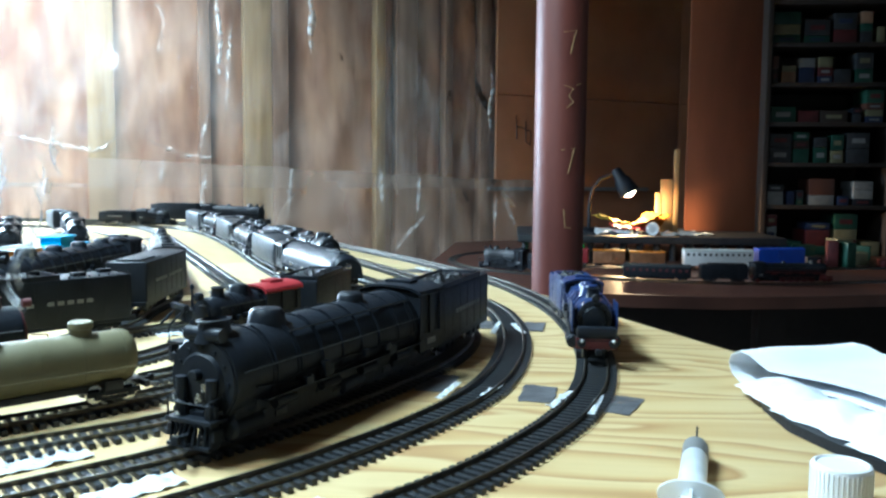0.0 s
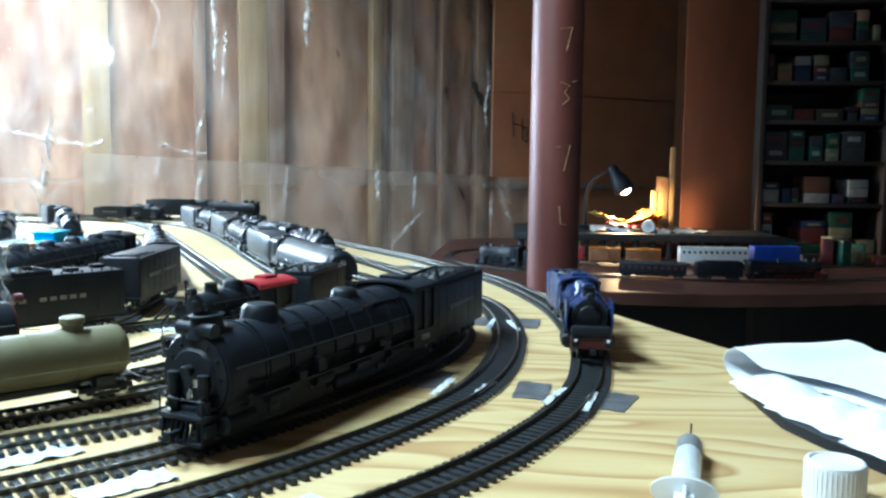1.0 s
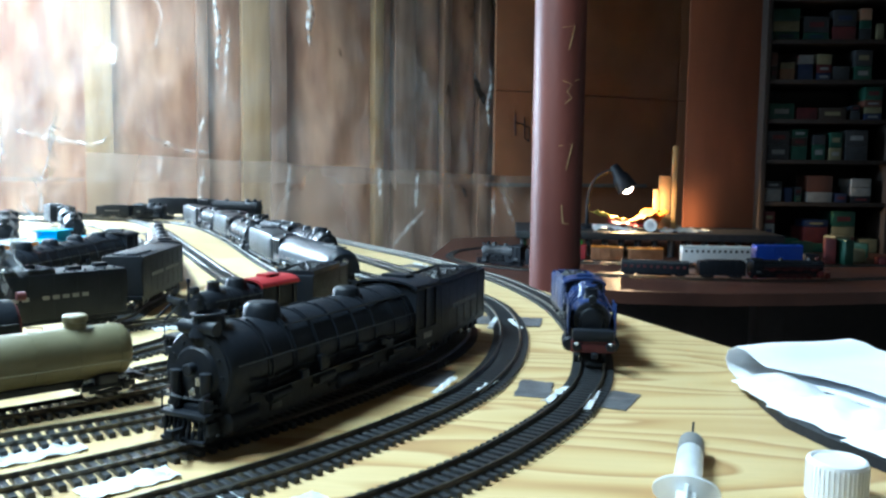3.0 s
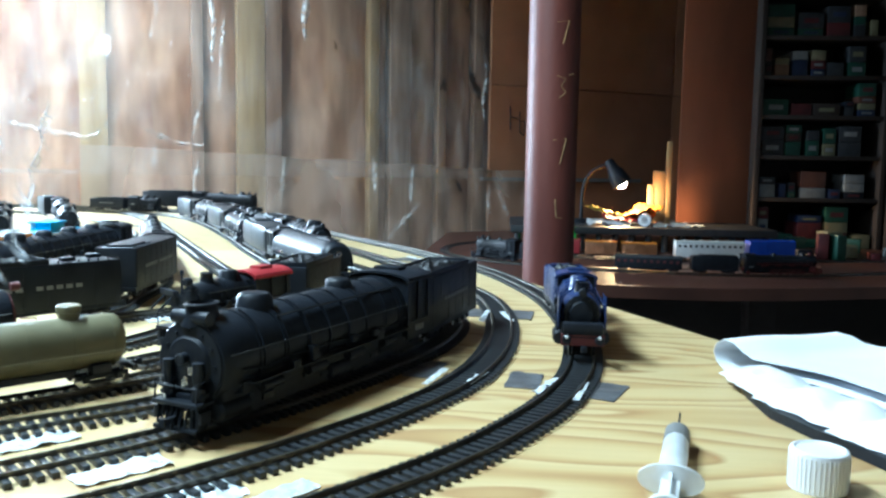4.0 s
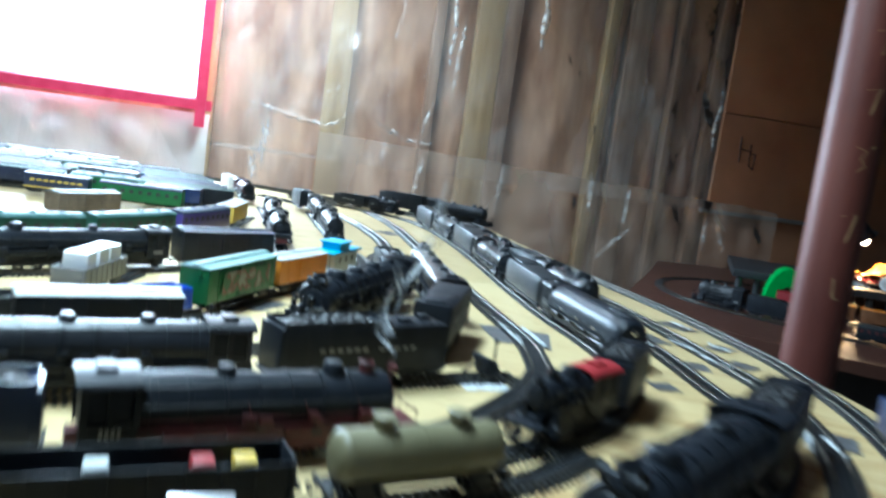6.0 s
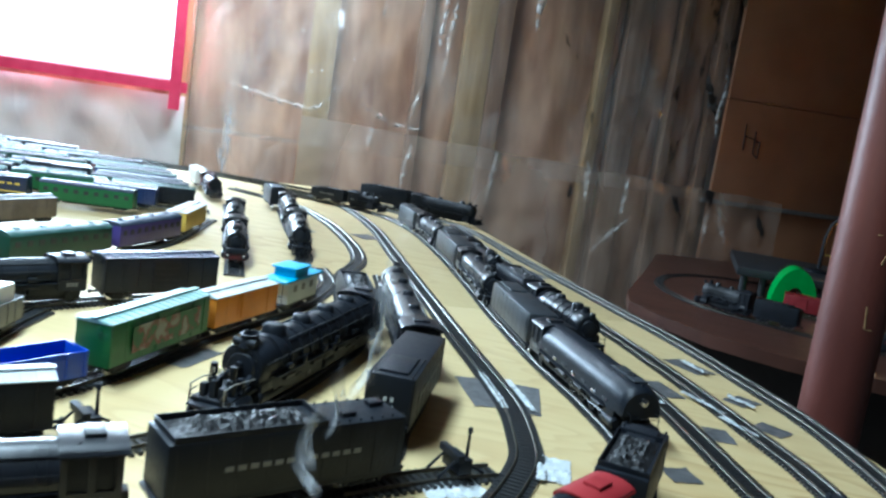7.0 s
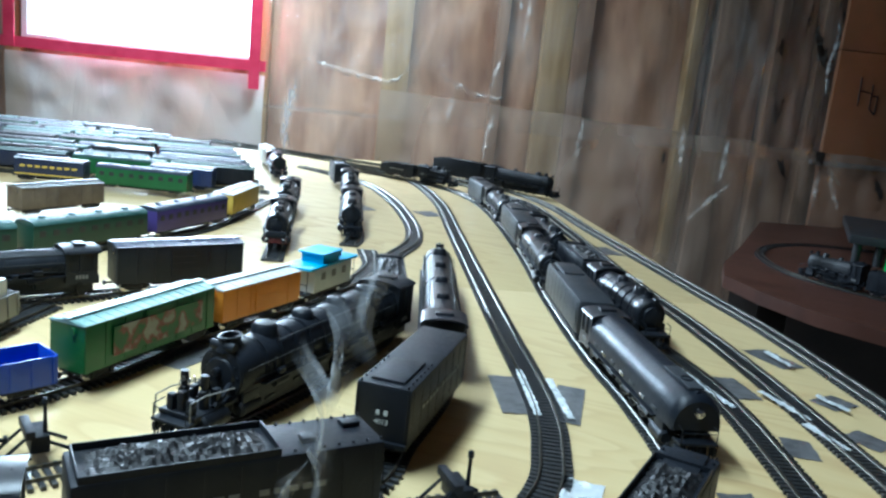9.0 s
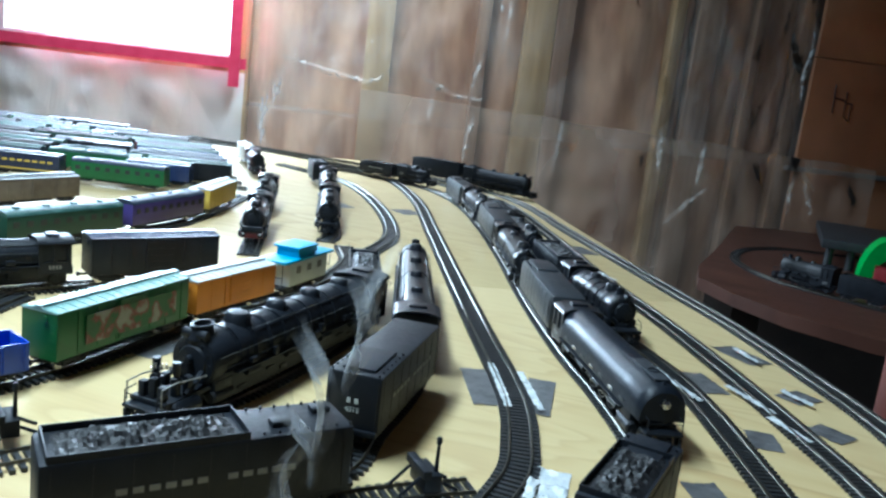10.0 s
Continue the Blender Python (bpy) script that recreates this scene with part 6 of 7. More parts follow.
def patches():
    strip((0.234, 0.584), -22, 0.025, 0.044, seed=1)
    strip((0.181, 0.605), -8, 0.024, 0.043, seed=2)
    strip((0.153, 0.615), -12, 0.019, 0.04, seed=3)
    strip((0.108, 0.625), -8, 0.024, 0.046, seed=4)
    strip((0.183, 0.863), -6, 0.025, 0.05, seed=5)
    strip((0.134, 0.868), -4, 0.025, 0.045, seed=6)
    strip((0.108, 0.348), 48, 0.05, 0.033, True, seed=7)
    strip((0.022, 0.371), 50, 0.066, 0.024, True, seed=8)
    strip((0.066, 0.388), 54, 0.038, 0.013, True, seed=9)
    strip((-0.017, 0.408), 49, 0.045, 0.018, True, seed=10)
    strip((-0.088, 0.435), 46, 0.06, 0.02, True, seed=11)
    strip((-0.197, 1.030), 30, 0.035, 0.09, seed=12)
    strip((-0.147, 1.040), 12, 0.026, 0.09, seed=13)
    strip((-0.018, 1.194), 34, 0.037, 0.06, seed=14)
    strip((-0.07, 1.160), 30, 0.022, 0.09, True, seed=15)
    strip((0.048, 1.073), 15, 0.026, 0.04, seed=16)
    strip((0.036, 1.200), 24, 0.014, 0.085, True, seed=17)
    strip((0.078, 1.220), -33, 0.03, 0.04, seed=18)
    strip((0.016, 1.336), 49, 0.036, 0.064, seed=19)
    strip((-0.09, 0.875), 9, 0.026, 0.05, True, seed=20)
    strip((0.012, 0.936), 31, 0.028, 0.03, seed=21)
    strip((0.104, 1.133), -31, 0.036, 0.03, seed=22)
    strip((-0.481, 0.922), 89, 0.067, 0.035, seed=23)
    strip((-0.833, 1.830), 60, 0.05, 0.07, seed=24)
    strip((-0.70, 1.90), 60, 0.05, 0.06, seed=25)
    strip((-0.30, 1.83), 43, 0.045, 0.07, seed=26)
    strip((-0.155, 0.79), 40, 0.05, 0.028, True, seed=27)
    strip((-0.425, 0.675), 60, 0.045, 0.03, True, seed=28)
    strip((-0.20, 1.52), 30, 0.02, 0.06, True, seed=29)
    strip((-0.40, 0.55), 40, 0.05, 0.03, True, seed=30)

    # narrow bright strips added to imitate glints along crinkled tape edges
    strip((-0.186, 1.038), -62, 0.110, 0.007, True, "silver strip standing in for glints on a crinkled tape edge along a rail", seed=74, z=0.0042)
    strip((-0.157, 1.042), -61, 0.094, 0.007, True, "silver strip standing in for glints on a crinkled tape edge along a rail", seed=59, z=0.0042)
    strip((-0.042, 1.165), -53, 0.101, 0.007, True, "silver strip standing in for glints on a crinkled tape edge along a rail", seed=83, z=0.0042)
    strip((0.032, 1.167), -48, 0.071, 0.007, True, "silver strip standing in for glints on a crinkled tape edge along a rail", seed=41, z=0.0042)
    strip((0.068, 1.108), -49, 0.053, 0.007, True, "silver strip standing in for glints on a crinkled tape edge along a rail", seed=82, z=0.0042)
    strip((0.022, 1.325), -55, 0.052, 0.007, True, "silver strip standing in for glints on a crinkled tape edge along a rail", seed=69, z=0.0042)
    strip((0.076, 1.207), -40, 0.038, 0.007, True, "silver strip standing in for glints on a crinkled tape edge along a rail", seed=40, z=0.0042)
    strip((-0.099, 0.856), -81, 0.030, 0.007, True, "silver strip standing in for glints on a crinkled tape edge along a rail", seed=84, z=0.0042)
    strip((-0.206, 1.623), -48, 0.055, 0.007, True, "silver strip standing in for glints on a crinkled tape edge along a rail", seed=87, z=0.0042)
    strip((0.217, 0.568), 76, 0.045, 0.005, True, "silver strip standing in for glints on a crinkled tape edge along a rail", seed=61, z=0.004)
    strip((0.194, 0.577), 69, 0.047, 0.005, True, "silver strip standing in for glints on a crinkled tape edge along a rail", seed=61, z=0.004)
    strip((0.148, 0.593), 71, 0.037, 0.005, True, "silver strip standing in for glints on a crinkled tape edge along a rail", seed=61, z=0.004)
    strip((0.119, 0.595), 77, 0.046, 0.005, True, "silver strip standing in for glints on a crinkled tape edge along a rail", seed=62, z=0.004)
    strip((0.147, 0.834), 85, 0.063, 0.005, True, "silver strip standing in for glints on a crinkled tape edge along a rail", seed=62, z=0.004)
    strip((0.169, 0.832), -78, 0.051, 0.005, True, "silver strip standing in for glints on a crinkled tape edge along a rail", seed=62, z=0.004)


patches()


def papers():
    """A large sheet rolled back over itself at one side, lying on a pad with tissue under it and hanging past the board's edge."""
    axis, o = Vector((0.917, 0.40, 0)), Vector((0.328, 0.645, 0))
    out = Vector((0.32, -0.947, 0))
    # down the sheet: under leaf, up round the roll, then the upper leaf
    prof = [(0.2, 0.0165), (0.14, 0.0165), (0.09, 0.0155), (0.045, 0.011), (0.016, 0.005), (0.002, 0.0035), (-0.008, 0.008), (-0.012, 0.015), (-0.009, 0.022), (0.001, 0.027), (0.013, 0.026), (0.024, 0.0225), (0.034, 0.0195),
            (0.05, 0.0195), (0.075, 0.0215), (0.105, 0.0235), (0.14, 0.024), (0.18, 0.0245), (0.22, 0.025)]
    n, rows = 36, []
    for k in range(n + 1):
        q = k / n
        row = []
        for i, (x, z) in enumerate(prof):
            # the under leaf is cut straight, the upper one swings out over it
            swing = 0.013 * min(1.0, max(0.0, (x - 0.03) / 0.03)) if i > 11 else 0.008 * min(1.0, max(0.0, x / 0.03)) if i < 5 else 0.0
            sag = 0.0008 * math.sin(q * 6 + x * 30) * min(1, q * 4) + (0.002 * q if i > 11 else 0)
            ragged = 0.0012 * noise.noise((x * 40, i * 0.3, q * 5))
            row.append((o + axis * (0.105 * q * (1 + 2.6 * max(0, x)) + swing + ragged) + out * x + Vector((0, 0, max(0.0012, z + sag)))))
        rows.append(row)
    bm = bmesh.new()
    rows = [[bm.verts.new(p) for p in row] for row in rows]
    for r0, r1 in zip(rows, rows[1:]):
        for i in range(len(prof) - 1):
            bm.faces.new((r0[i], r0[i + 1], r1[i + 1], r1[i]))
    ob = part("folded_paper", bm, PAPER, smooth=3)
    ob.modifiers.new("thickness", "SOLIDIFY").thickness = 0.0005
    tagged(ob, "white paper sheet rolled back over itself on the board's corner", "paper")

    # crumpled tissue in three wads along the pad's edge
    for (x, y), ln, w, deg, seed in (((0.345, 0.58), 0.085, 0.042, -82, 2), ((0.362, 0.526), 0.09, 0.046, -67, 5), ((0.386, 0.462), 0.095, 0.05, -65, 9)):
        bm = bmesh.new()
        m = Matrix.Translation((x, y, 0)) @ Matrix.Rotation(radians(deg), 4, "Z")
        grid = []
        for i in range(31):
            row = []
            for j in range(17):
                a, c = i / 30 * 2 - 1, j / 16 * 2 - 1
                dome = max(0.0, 1 - a * a) ** 0.5 * max(0.0, 1 - c * c) ** 0.5
                p = m @ Vector((a * ln / 2, c * w / 2 * (1 + 0.2 * noise.noise((a * 3, seed, 0))), 0))
                row.append(bm.verts.new((p.x, p.y, 0.0072 + dome * (0.0115 + 0.004 * noise.noise((p.x * 60, p.y * 60, seed)) + 0.0014 * noise.noise((p.x * 190, p.y * 190, seed))))))
            grid.append(row)
        for i in range(30):
            for j in range(16):
                bm.faces.new((grid[i][j], grid[i + 1][j], grid[i + 1][j + 1], grid[i][j + 1]))
        tagged(part("crumpled_tissue", bm, WHITE, smooth=1.2), "crumpled wad of white tissue under the paper", "tissue", "tissue under the paper")
    bm = bmesh.new()
    vs = [bm.verts.new((x, y, 0.0005)) for x, y in ((0.333, 0.622), (0.327, 0.58), (0.328, 0.537), (0.34, 0.5), (0.354, 0.468), (0.364, 0.44), (0.385, 0.41), (0.5, 0.37), (0.53, 0.45), (0.42, 0.6))]
    f = bm.faces.new(vs)
    up = bmesh.ops.extrude_face_region(bm, geom=[f])["geom"]
    bmesh.ops.translate(bm, verts=[v for v in up if isinstance(v, bmesh.types.BMVert)], vec=(0, 0, 0.006))
    tagged(part("black_pad", bm, BLACK, smooth=0.3), "flat black rubber pad beneath papers", "pad")


papers()


def cap_and_syringe():
    t = thing("bottle_cap", "white ribbed plastic bottle cap on the plywood", "bottle cap")
    bm = bmesh.new()
    lathe(bm, [(0.0, 0.0134), (0.0175, 0.0134), (0.0188, 0.0128), (0.0192, 0.0115), (0.0182, 0.0105)], 36, "Z")
    part("shell", bm, WHITE, t)
    bm = bmesh.new()
    for k in range(40):
        a = 2 * math.pi * k / 40
        rod(bm, (0.0133 * math.cos(a), 0.0133 * math.sin(a), 0.001), (0.0133 * math.cos(a), 0.0133 * math.sin(a), 0.017), 0.0004, 5)
    part("knurled_grip", bm, WHITE, t)
    t.location = (0.316, 0.429, 0.0003)
    s = thing("syringe", "clear plastic syringe with a fine dark needle lying down", "syringe")
    bm = bmesh.new()
    lathe(bm, [(-0.02, 0.0062), (0.048, 0.0062), (0.051, 0.0045), (0.054, 0.002), (0.058, 0.0018)], 20, "X", (0, 0, 0.0064))
    part("barrel", bm, CLEARPLASTIC, s, "frosted clear barrel")
    bm = bmesh.new()
    lathe(bm, [(0.03, 0.0064), (0.047, 0.0064)], 20, "X", (0, 0, 0.0065))
    part("plunger_tip", bm, GREY, s, "grey rubber plunger tip")
    bm = bmesh.new()
    lathe(bm, [(-0.0022, 0.0142), (0.0, 0.0142)], 24, "X", (-0.021, 0, 0.0142))
    for v in bm.verts:
        v.co.z = 0.0066 + (v.co.z - 0.0142) * 0.5
    part("finger_flange", bm, CLEARPLASTIC, s)
    bm = bmesh.new()
    box(bm, (-0.042, 0, 0.0064), (0.042, 0.008, 0.0014))
    box(bm, (-0.042, 0, 0.0064), (0.042, 0.0014, 0.008))
    lathe(bm, [(-0.066, 0.0082), (-0.063, 0.0082)], 20, "X", (0, 0, 0.0075))
    part("plunger", bm, CLEARPLASTIC, s, "white plunger with thumb rest")
    bm = bmesh.new()
    rod(bm, (0.056, 0, 0.0064), (0.06, 0, 0.0064), 0.0024, 10)
    rod(bm, (0.06, 0, 0.0064), (0.078, 0, 0.009), 0.0006, 6)
    part("needle", bm, BLACK, s)
    lay(s, (0.264, 0.492), (0.234, 0.374))


cap_and_syringe()


# ---- steel column ----
def column():
    t = thing("steel_column", "red oxide painted steel column with yellow crayon figures", "column")
    cx, cy, r = 0.250, 1.599, 0.0484
    bm = bmesh.new()
    lathe(bm, [(FLOOR_Z + 0.012, r), (CEIL_Z - 0.012, r)], 48, "Z", (cx, cy, 0))
    part("shaft", bm, COLUMN, t)
    for z in (FLOOR_Z + 0.006, CEIL_Z - 0.006):
        bm = bmesh.new()
        box(bm, (cx, cy, z), (0.2, 0.2, 0.012), 0.002)
        part("end_plate", bm, COLUMN, t)

    def stroke(pts, z0, size=1.0):
        bm = bmesh.new()
        q = []
        for x, z in pts:
            a = radians(-76) + x * size / r
            q.append((cx + (r + 0.0004) * math.cos(a), cy + (r + 0.0004) * math.sin(a), z0 + z * size))
        tube(bm, q, 0.0013, 5)
        part("crayon_figure", bm, CHALK, t, "yellow crayon figure")
    seven = [(-0.012, 0.022), (0.014, 0.026), (0.002, -0.022)]
    stroke(seven, 0.399, 0.9)
    stroke([(-0.01, 0.028), (0.012, 0.02), (0.0, 0.004), (0.012, -0.01), (-0.004, -0.024)], 0.301, 0.8)
    stroke([(0.02, 0.004), (0.034, 0.008)], 0.321, 0.8)
    stroke(seven, 0.183, 1.0)
    stroke([(-0.006, 0.024), (-0.002, -0.018), (0.012, -0.02)], 0.077, 0.8)
    stroke(seven, 0.497, 0.9)


column()

# ---- the lower bench with its own loop ----
BZ = -0.17


def lower_bench():
    t = thing("lower_bench", "dark brown bench with a rounded front, carrying a second train loop", "bench")
    pts = [(-0.14, 2.71), (-0.04, 2.57), (0.1, 2.44), (0.28, 2.36), (0.5, 2.315), (0.75, 2.31), (1.0, 2.36), (1.35, 2.47), (1.8, 2.62), (2.3, 2.75), (2.3, 4.7), (0.9, 4.7), (-0.12, 4.12), (-0.14, 3.3), (-0.16, 2.9)]
    bm = bmesh.new()
    f = bm.faces.new([bm.verts.new((x, y, BZ - 0.035)) for x, y in pts])
    up = bmesh.ops.extrude_face_region(bm, geom=[f])["geom"]
    bmesh.ops.translate(bm, verts=[v for v in up if isinstance(v, bmesh.types.BMVert)], vec=(0, 0, 0.035))
    part("bench_top", bm, BENCH, t, smooth=0.5)
    # dark board added to stand in for the shade under the bench
    bm = bmesh.new()
    box(bm, (1.05, 3.3, (BZ - 0.035 + FLOOR_Z) / 2), (2.4, 0.018, BZ - 0.04 - FLOOR_Z))
    part("shade_board", bm, SHELFWOOD, t)
    for x, y in ((0.0, 2.8), (0.95, 2.55), (1.9, 2.85), (0.2, 4.0), (1.6, 4.4)):
        bm = bmesh.new()
        box(bm, (x, y, (BZ - 0.035 + FLOOR_Z) / 2), (0.08, 0.08, BZ - 0.035 - FLOOR_Z), 0.004)
        part("leg", bm, SHELFWOOD, t)
    model_track("loop", [(0.35, 3.7), (0.1, 3.6), (-0.04, 3.42), (-0.072, 3.2), (-0.03, 3.02), (0.055, 2.875), (0.19, 2.785), (0.34, 2.715), (0.52, 2.65), (0.75, 2.61), (1.05, 2.63), (1.4, 2.75), (1.8, 2.92)], "dark loop of model track on the lower bench", base=BZ)
    model_track("loop2", [(0.1, 3.22), (0.3, 3.07), (0.55, 3.0), (0.9, 3.0), (1.2, 3.05), (1.6, 3.17)], "inner model track on the lower bench", base=BZ)

    def drop(ob, tall=1.08):
        ob.location.z += BZ
        ob.scale = (ob.scale.x, ob.scale.y * 1.1, ob.scale.z * tall)
        return ob
    drop(steam_engine((0.058, 2.873), (0.215, 2.772), "dark grey steam engine with a red mark on the lower bench", BLACK, sets=((4, 0.0105),), height=0.062, boiler_mat=DARKGREY, group_name="stock on the lower bench"), 1.3)
    drop(tender((0.222, 2.768), (0.345, 2.713), "dark tender on the lower bench", BLACK), 1.25)
    drop(boxcar((0.33, 3.055), (0.45, 3.025), "red freight car on the lower bench", RED, RED, high=0.06, group="stock on the lower bench"))
    drop(boxcar((0.46, 3.02), (0.58, 3.0), "brown freight car on the lower bench", BROWNCAR, ORANGE, high=0.058, group="stock on the lower bench"))
    drop(boxcar((0.59, 3.0), (0.72, 2.995), "brown freight car on the lower bench", BROWNCAR, ORANGE, high=0.056, group="stock on the lower bench"))
    drop(coach((0.78, 2.997), (1.03, 3.01), "white railcar with dark windows on the lower bench", WHITE, PALEROOF, high=0.066, windows=DARKGREY))
    drop(boxcar((1.04, 3.012), (1.22, 3.05), "bright blue freight car on the lower bench", BRIGHTBLUE, BRIGHTBLUE, high=0.07, group="stock on the lower bench"))
    drop(steam_engine((1.17, 2.665), (0.91, 2.61), "black steam engine with dark red wheels on the lower bench", BLACK, DARKRED, sets=((5, 0.0115),), height=0.062, group_name="stock on the lower bench"))
    drop(tender((0.9, 2.61), (0.75, 2.61), "black tender on the lower bench", BLACK))
    drop(coach((0.73, 2.612), (0.52, 2.65), "dark coach with red trim on the lower bench", BLACK, DARKGREY, windows=DARKRED))
    # raised shelf at the back
    sh = thing("raised_shelf", "dark grey shelf board on short posts at the bench's back", "shelf")
    bm = bmesh.new()
    box(bm, (0.72, 3.62, -0.088), (1.06, 0.62, 0.03), 0.003)
    part("shelf_board", bm, DARKGREY, sh)
    for k in range(16):
        bm = bmesh.new()
        rod(bm, (0.22 + k * 0.066, 3.34, BZ), (0.22 + k * 0.066, 3.34, -0.103), 0.014, 10)
        part("post", bm, DARKGREY, sh)
    # desk lamp
    lamp = thing("desk_lamp", "black gooseneck desk lamp, switched on", "desk lamp")
    bm = bmesh.new()
    lathe(bm, [(-0.073, 0.05), (-0.065, 0.05), (-0.058, 0.02)], 24, "Z", (0.5, 3.6, 0))
    part("base", bm, BLACK, lamp)
    bm = bmesh.new()
    tube(bm, [(0.5, 3.6, -0.065), (0.502, 3.6, 0.06), (0.515, 3.598, 0.115), (0.545, 3.595, 0.155), (0.585, 3.592, 0.175), (0.605, 3.59, 0.178)], 0.008, 10)
    part("gooseneck", bm, BLACK, lamp)
    bm = bmesh.new()
    m = Matrix.Translation((0.606, 3.59, 0.2)) @ Matrix.Rotation(radians(-32), 4, "Y")
    prof = [(0.0, 0.016), (-0.01, 0.022), (-0.045, 0.026), (-0.06, 0.036), (-0.12, 0.046)]
    rows = [[bm.verts.new(m @ Vector((q * math.cos(2 * math.pi * k / 24), q * math.sin(2 * math.pi * k / 24), p))) for k in range(24)] for p, q in prof]
    for a, b in zip(rows, rows[1:]):
        for k in range(24):
            bm.faces.new((a[k], a[(k + 1) % 24], b[(k + 1) % 24], b[k]))
    bm.faces.new(rows[0])
    ob = part("shade", bm, BLACK, lamp)
    ob.modifiers.new("thickness", "SOLIDIFY").thickness = 0.0015
    bm = bmesh.new()
    bmesh.ops.create_icosphere(bm, subdivisions=2, radius=0.027, matrix=m @ Matrix.Translation((0, 0, -0.112)))
    b = part("bulb", bm, BULB, lamp, "glowing warm bulb")
    b.visible_shadow = False
    # heap of bright packaging under the lamp
    rnd = random.Random(5)
    for k, (mat, lab, x, y, z, sx, sy, rz, tilt) in enumerate(((YELLOW, "yellow paper sheet in the heap", 0.62, 3.56, -0.025, 0.2, 0.13, 20, 14), (ORANGE, "orange wrapper in the heap", 0.70, 3.53, -0.03, 0.2, 0.12, -25, -20), (RED, "red wrapper in the heap", 0.66, 3.47, -0.045, 0.16, 0.1, 10, 6),
                                                             (WHITE, "white paper in the heap", 0.60, 3.45, -0.06, 0.18, 0.1, -8, 2), (PALEROOF, "pale paper lying flat", 0.88, 3.44, -0.068, 0.22, 0.1, 12, 0), (ORANGE, "orange bag in the heap", 0.76, 3.55, -0.02, 0.14, 0.12, 50, -26))):
        bm = bmesh.new()
        grid = []
        mm = pose(x, y, z, rnd.uniform(-6, 6), tilt, rz)
        for i in range(13):
            grid.append([bm.verts.new(mm @ Vector(((i / 12 - 0.5) * sx, (j / 8 - 0.5) * sy, 0.02 * noise.noise((i * 0.5 + k * 9, j * 0.5, k)) + 0.008 * noise.noise((i * 1.3, j * 1.3, k))))) for j in range(9)])
        for i in range(12):
            for j in range(8):
                bm.faces.new((grid[i][j], grid[i + 1][j], grid[i + 1][j + 1], grid[i][j + 1]))
        ob = part("wrapper", bm, mat, smooth=1.0)
        ob.modifiers.new("thickness", "SOLIDIFY").thickness = 0.001
        tagged(ob, "crumpled " + lab, "wrapper", "heap under the desk lamp")
    bm = bmesh.new()
    lathe(bm, [(-0.02, 0.026), (0.02, 0.026), (0.02, 0.014), (-0.02, 0.014)], 24, "X", (0, 0, 0))
    ob = tagged(part("tape_roll", bm, WHITE), "white roll of tape under the desk lamp", "tape roll")
    ob.matrix_world = pose(0.745, 3.42, -0.047, 0, 0, 75)
    for x, h, w in ((0.805, 0.17, 0.03), (0.838, 0.23, 0.05), (0.878, 0.36, 0.022)):
        bm = bmesh.new()
        box(bm, (x, 3.64, -0.073 + h / 2), (w, 0.016, h), 0.002)
        tagged(part("timber_offcut", bm, STUD), "pale pine board standing upright behind the lamp", "board", "offcuts behind the lamp")
    bm = bmesh.new()
    outer = [(0.095 * math.cos(a), 0.15 * math.sin(a)) for a in np.linspace(0, math.pi, 15)]
    inner = [(0.045 * math.cos(a), 0.08 * math.sin(a)) for a in np.linspace(math.pi, 0, 11)]
    f = bm.faces.new([bm.verts.new((0.378 + x * 0.78, 3.17, BZ + z * 0.93)) for x, z in outer + inner])
    up = bmesh.ops.extrude_face_region(bm, geom=[f])["geom"]
    bmesh.ops.translate(bm, verts=[v for v in up if isinstance(v, bmesh.types.BMVert)], vec=(0, 0.12, 0))
    tagged(part("toy_tunnel", bm, LIME, smooth=0.5), "bright green toy tunnel with an arched mouth", "toy tunnel")


lower_bench()


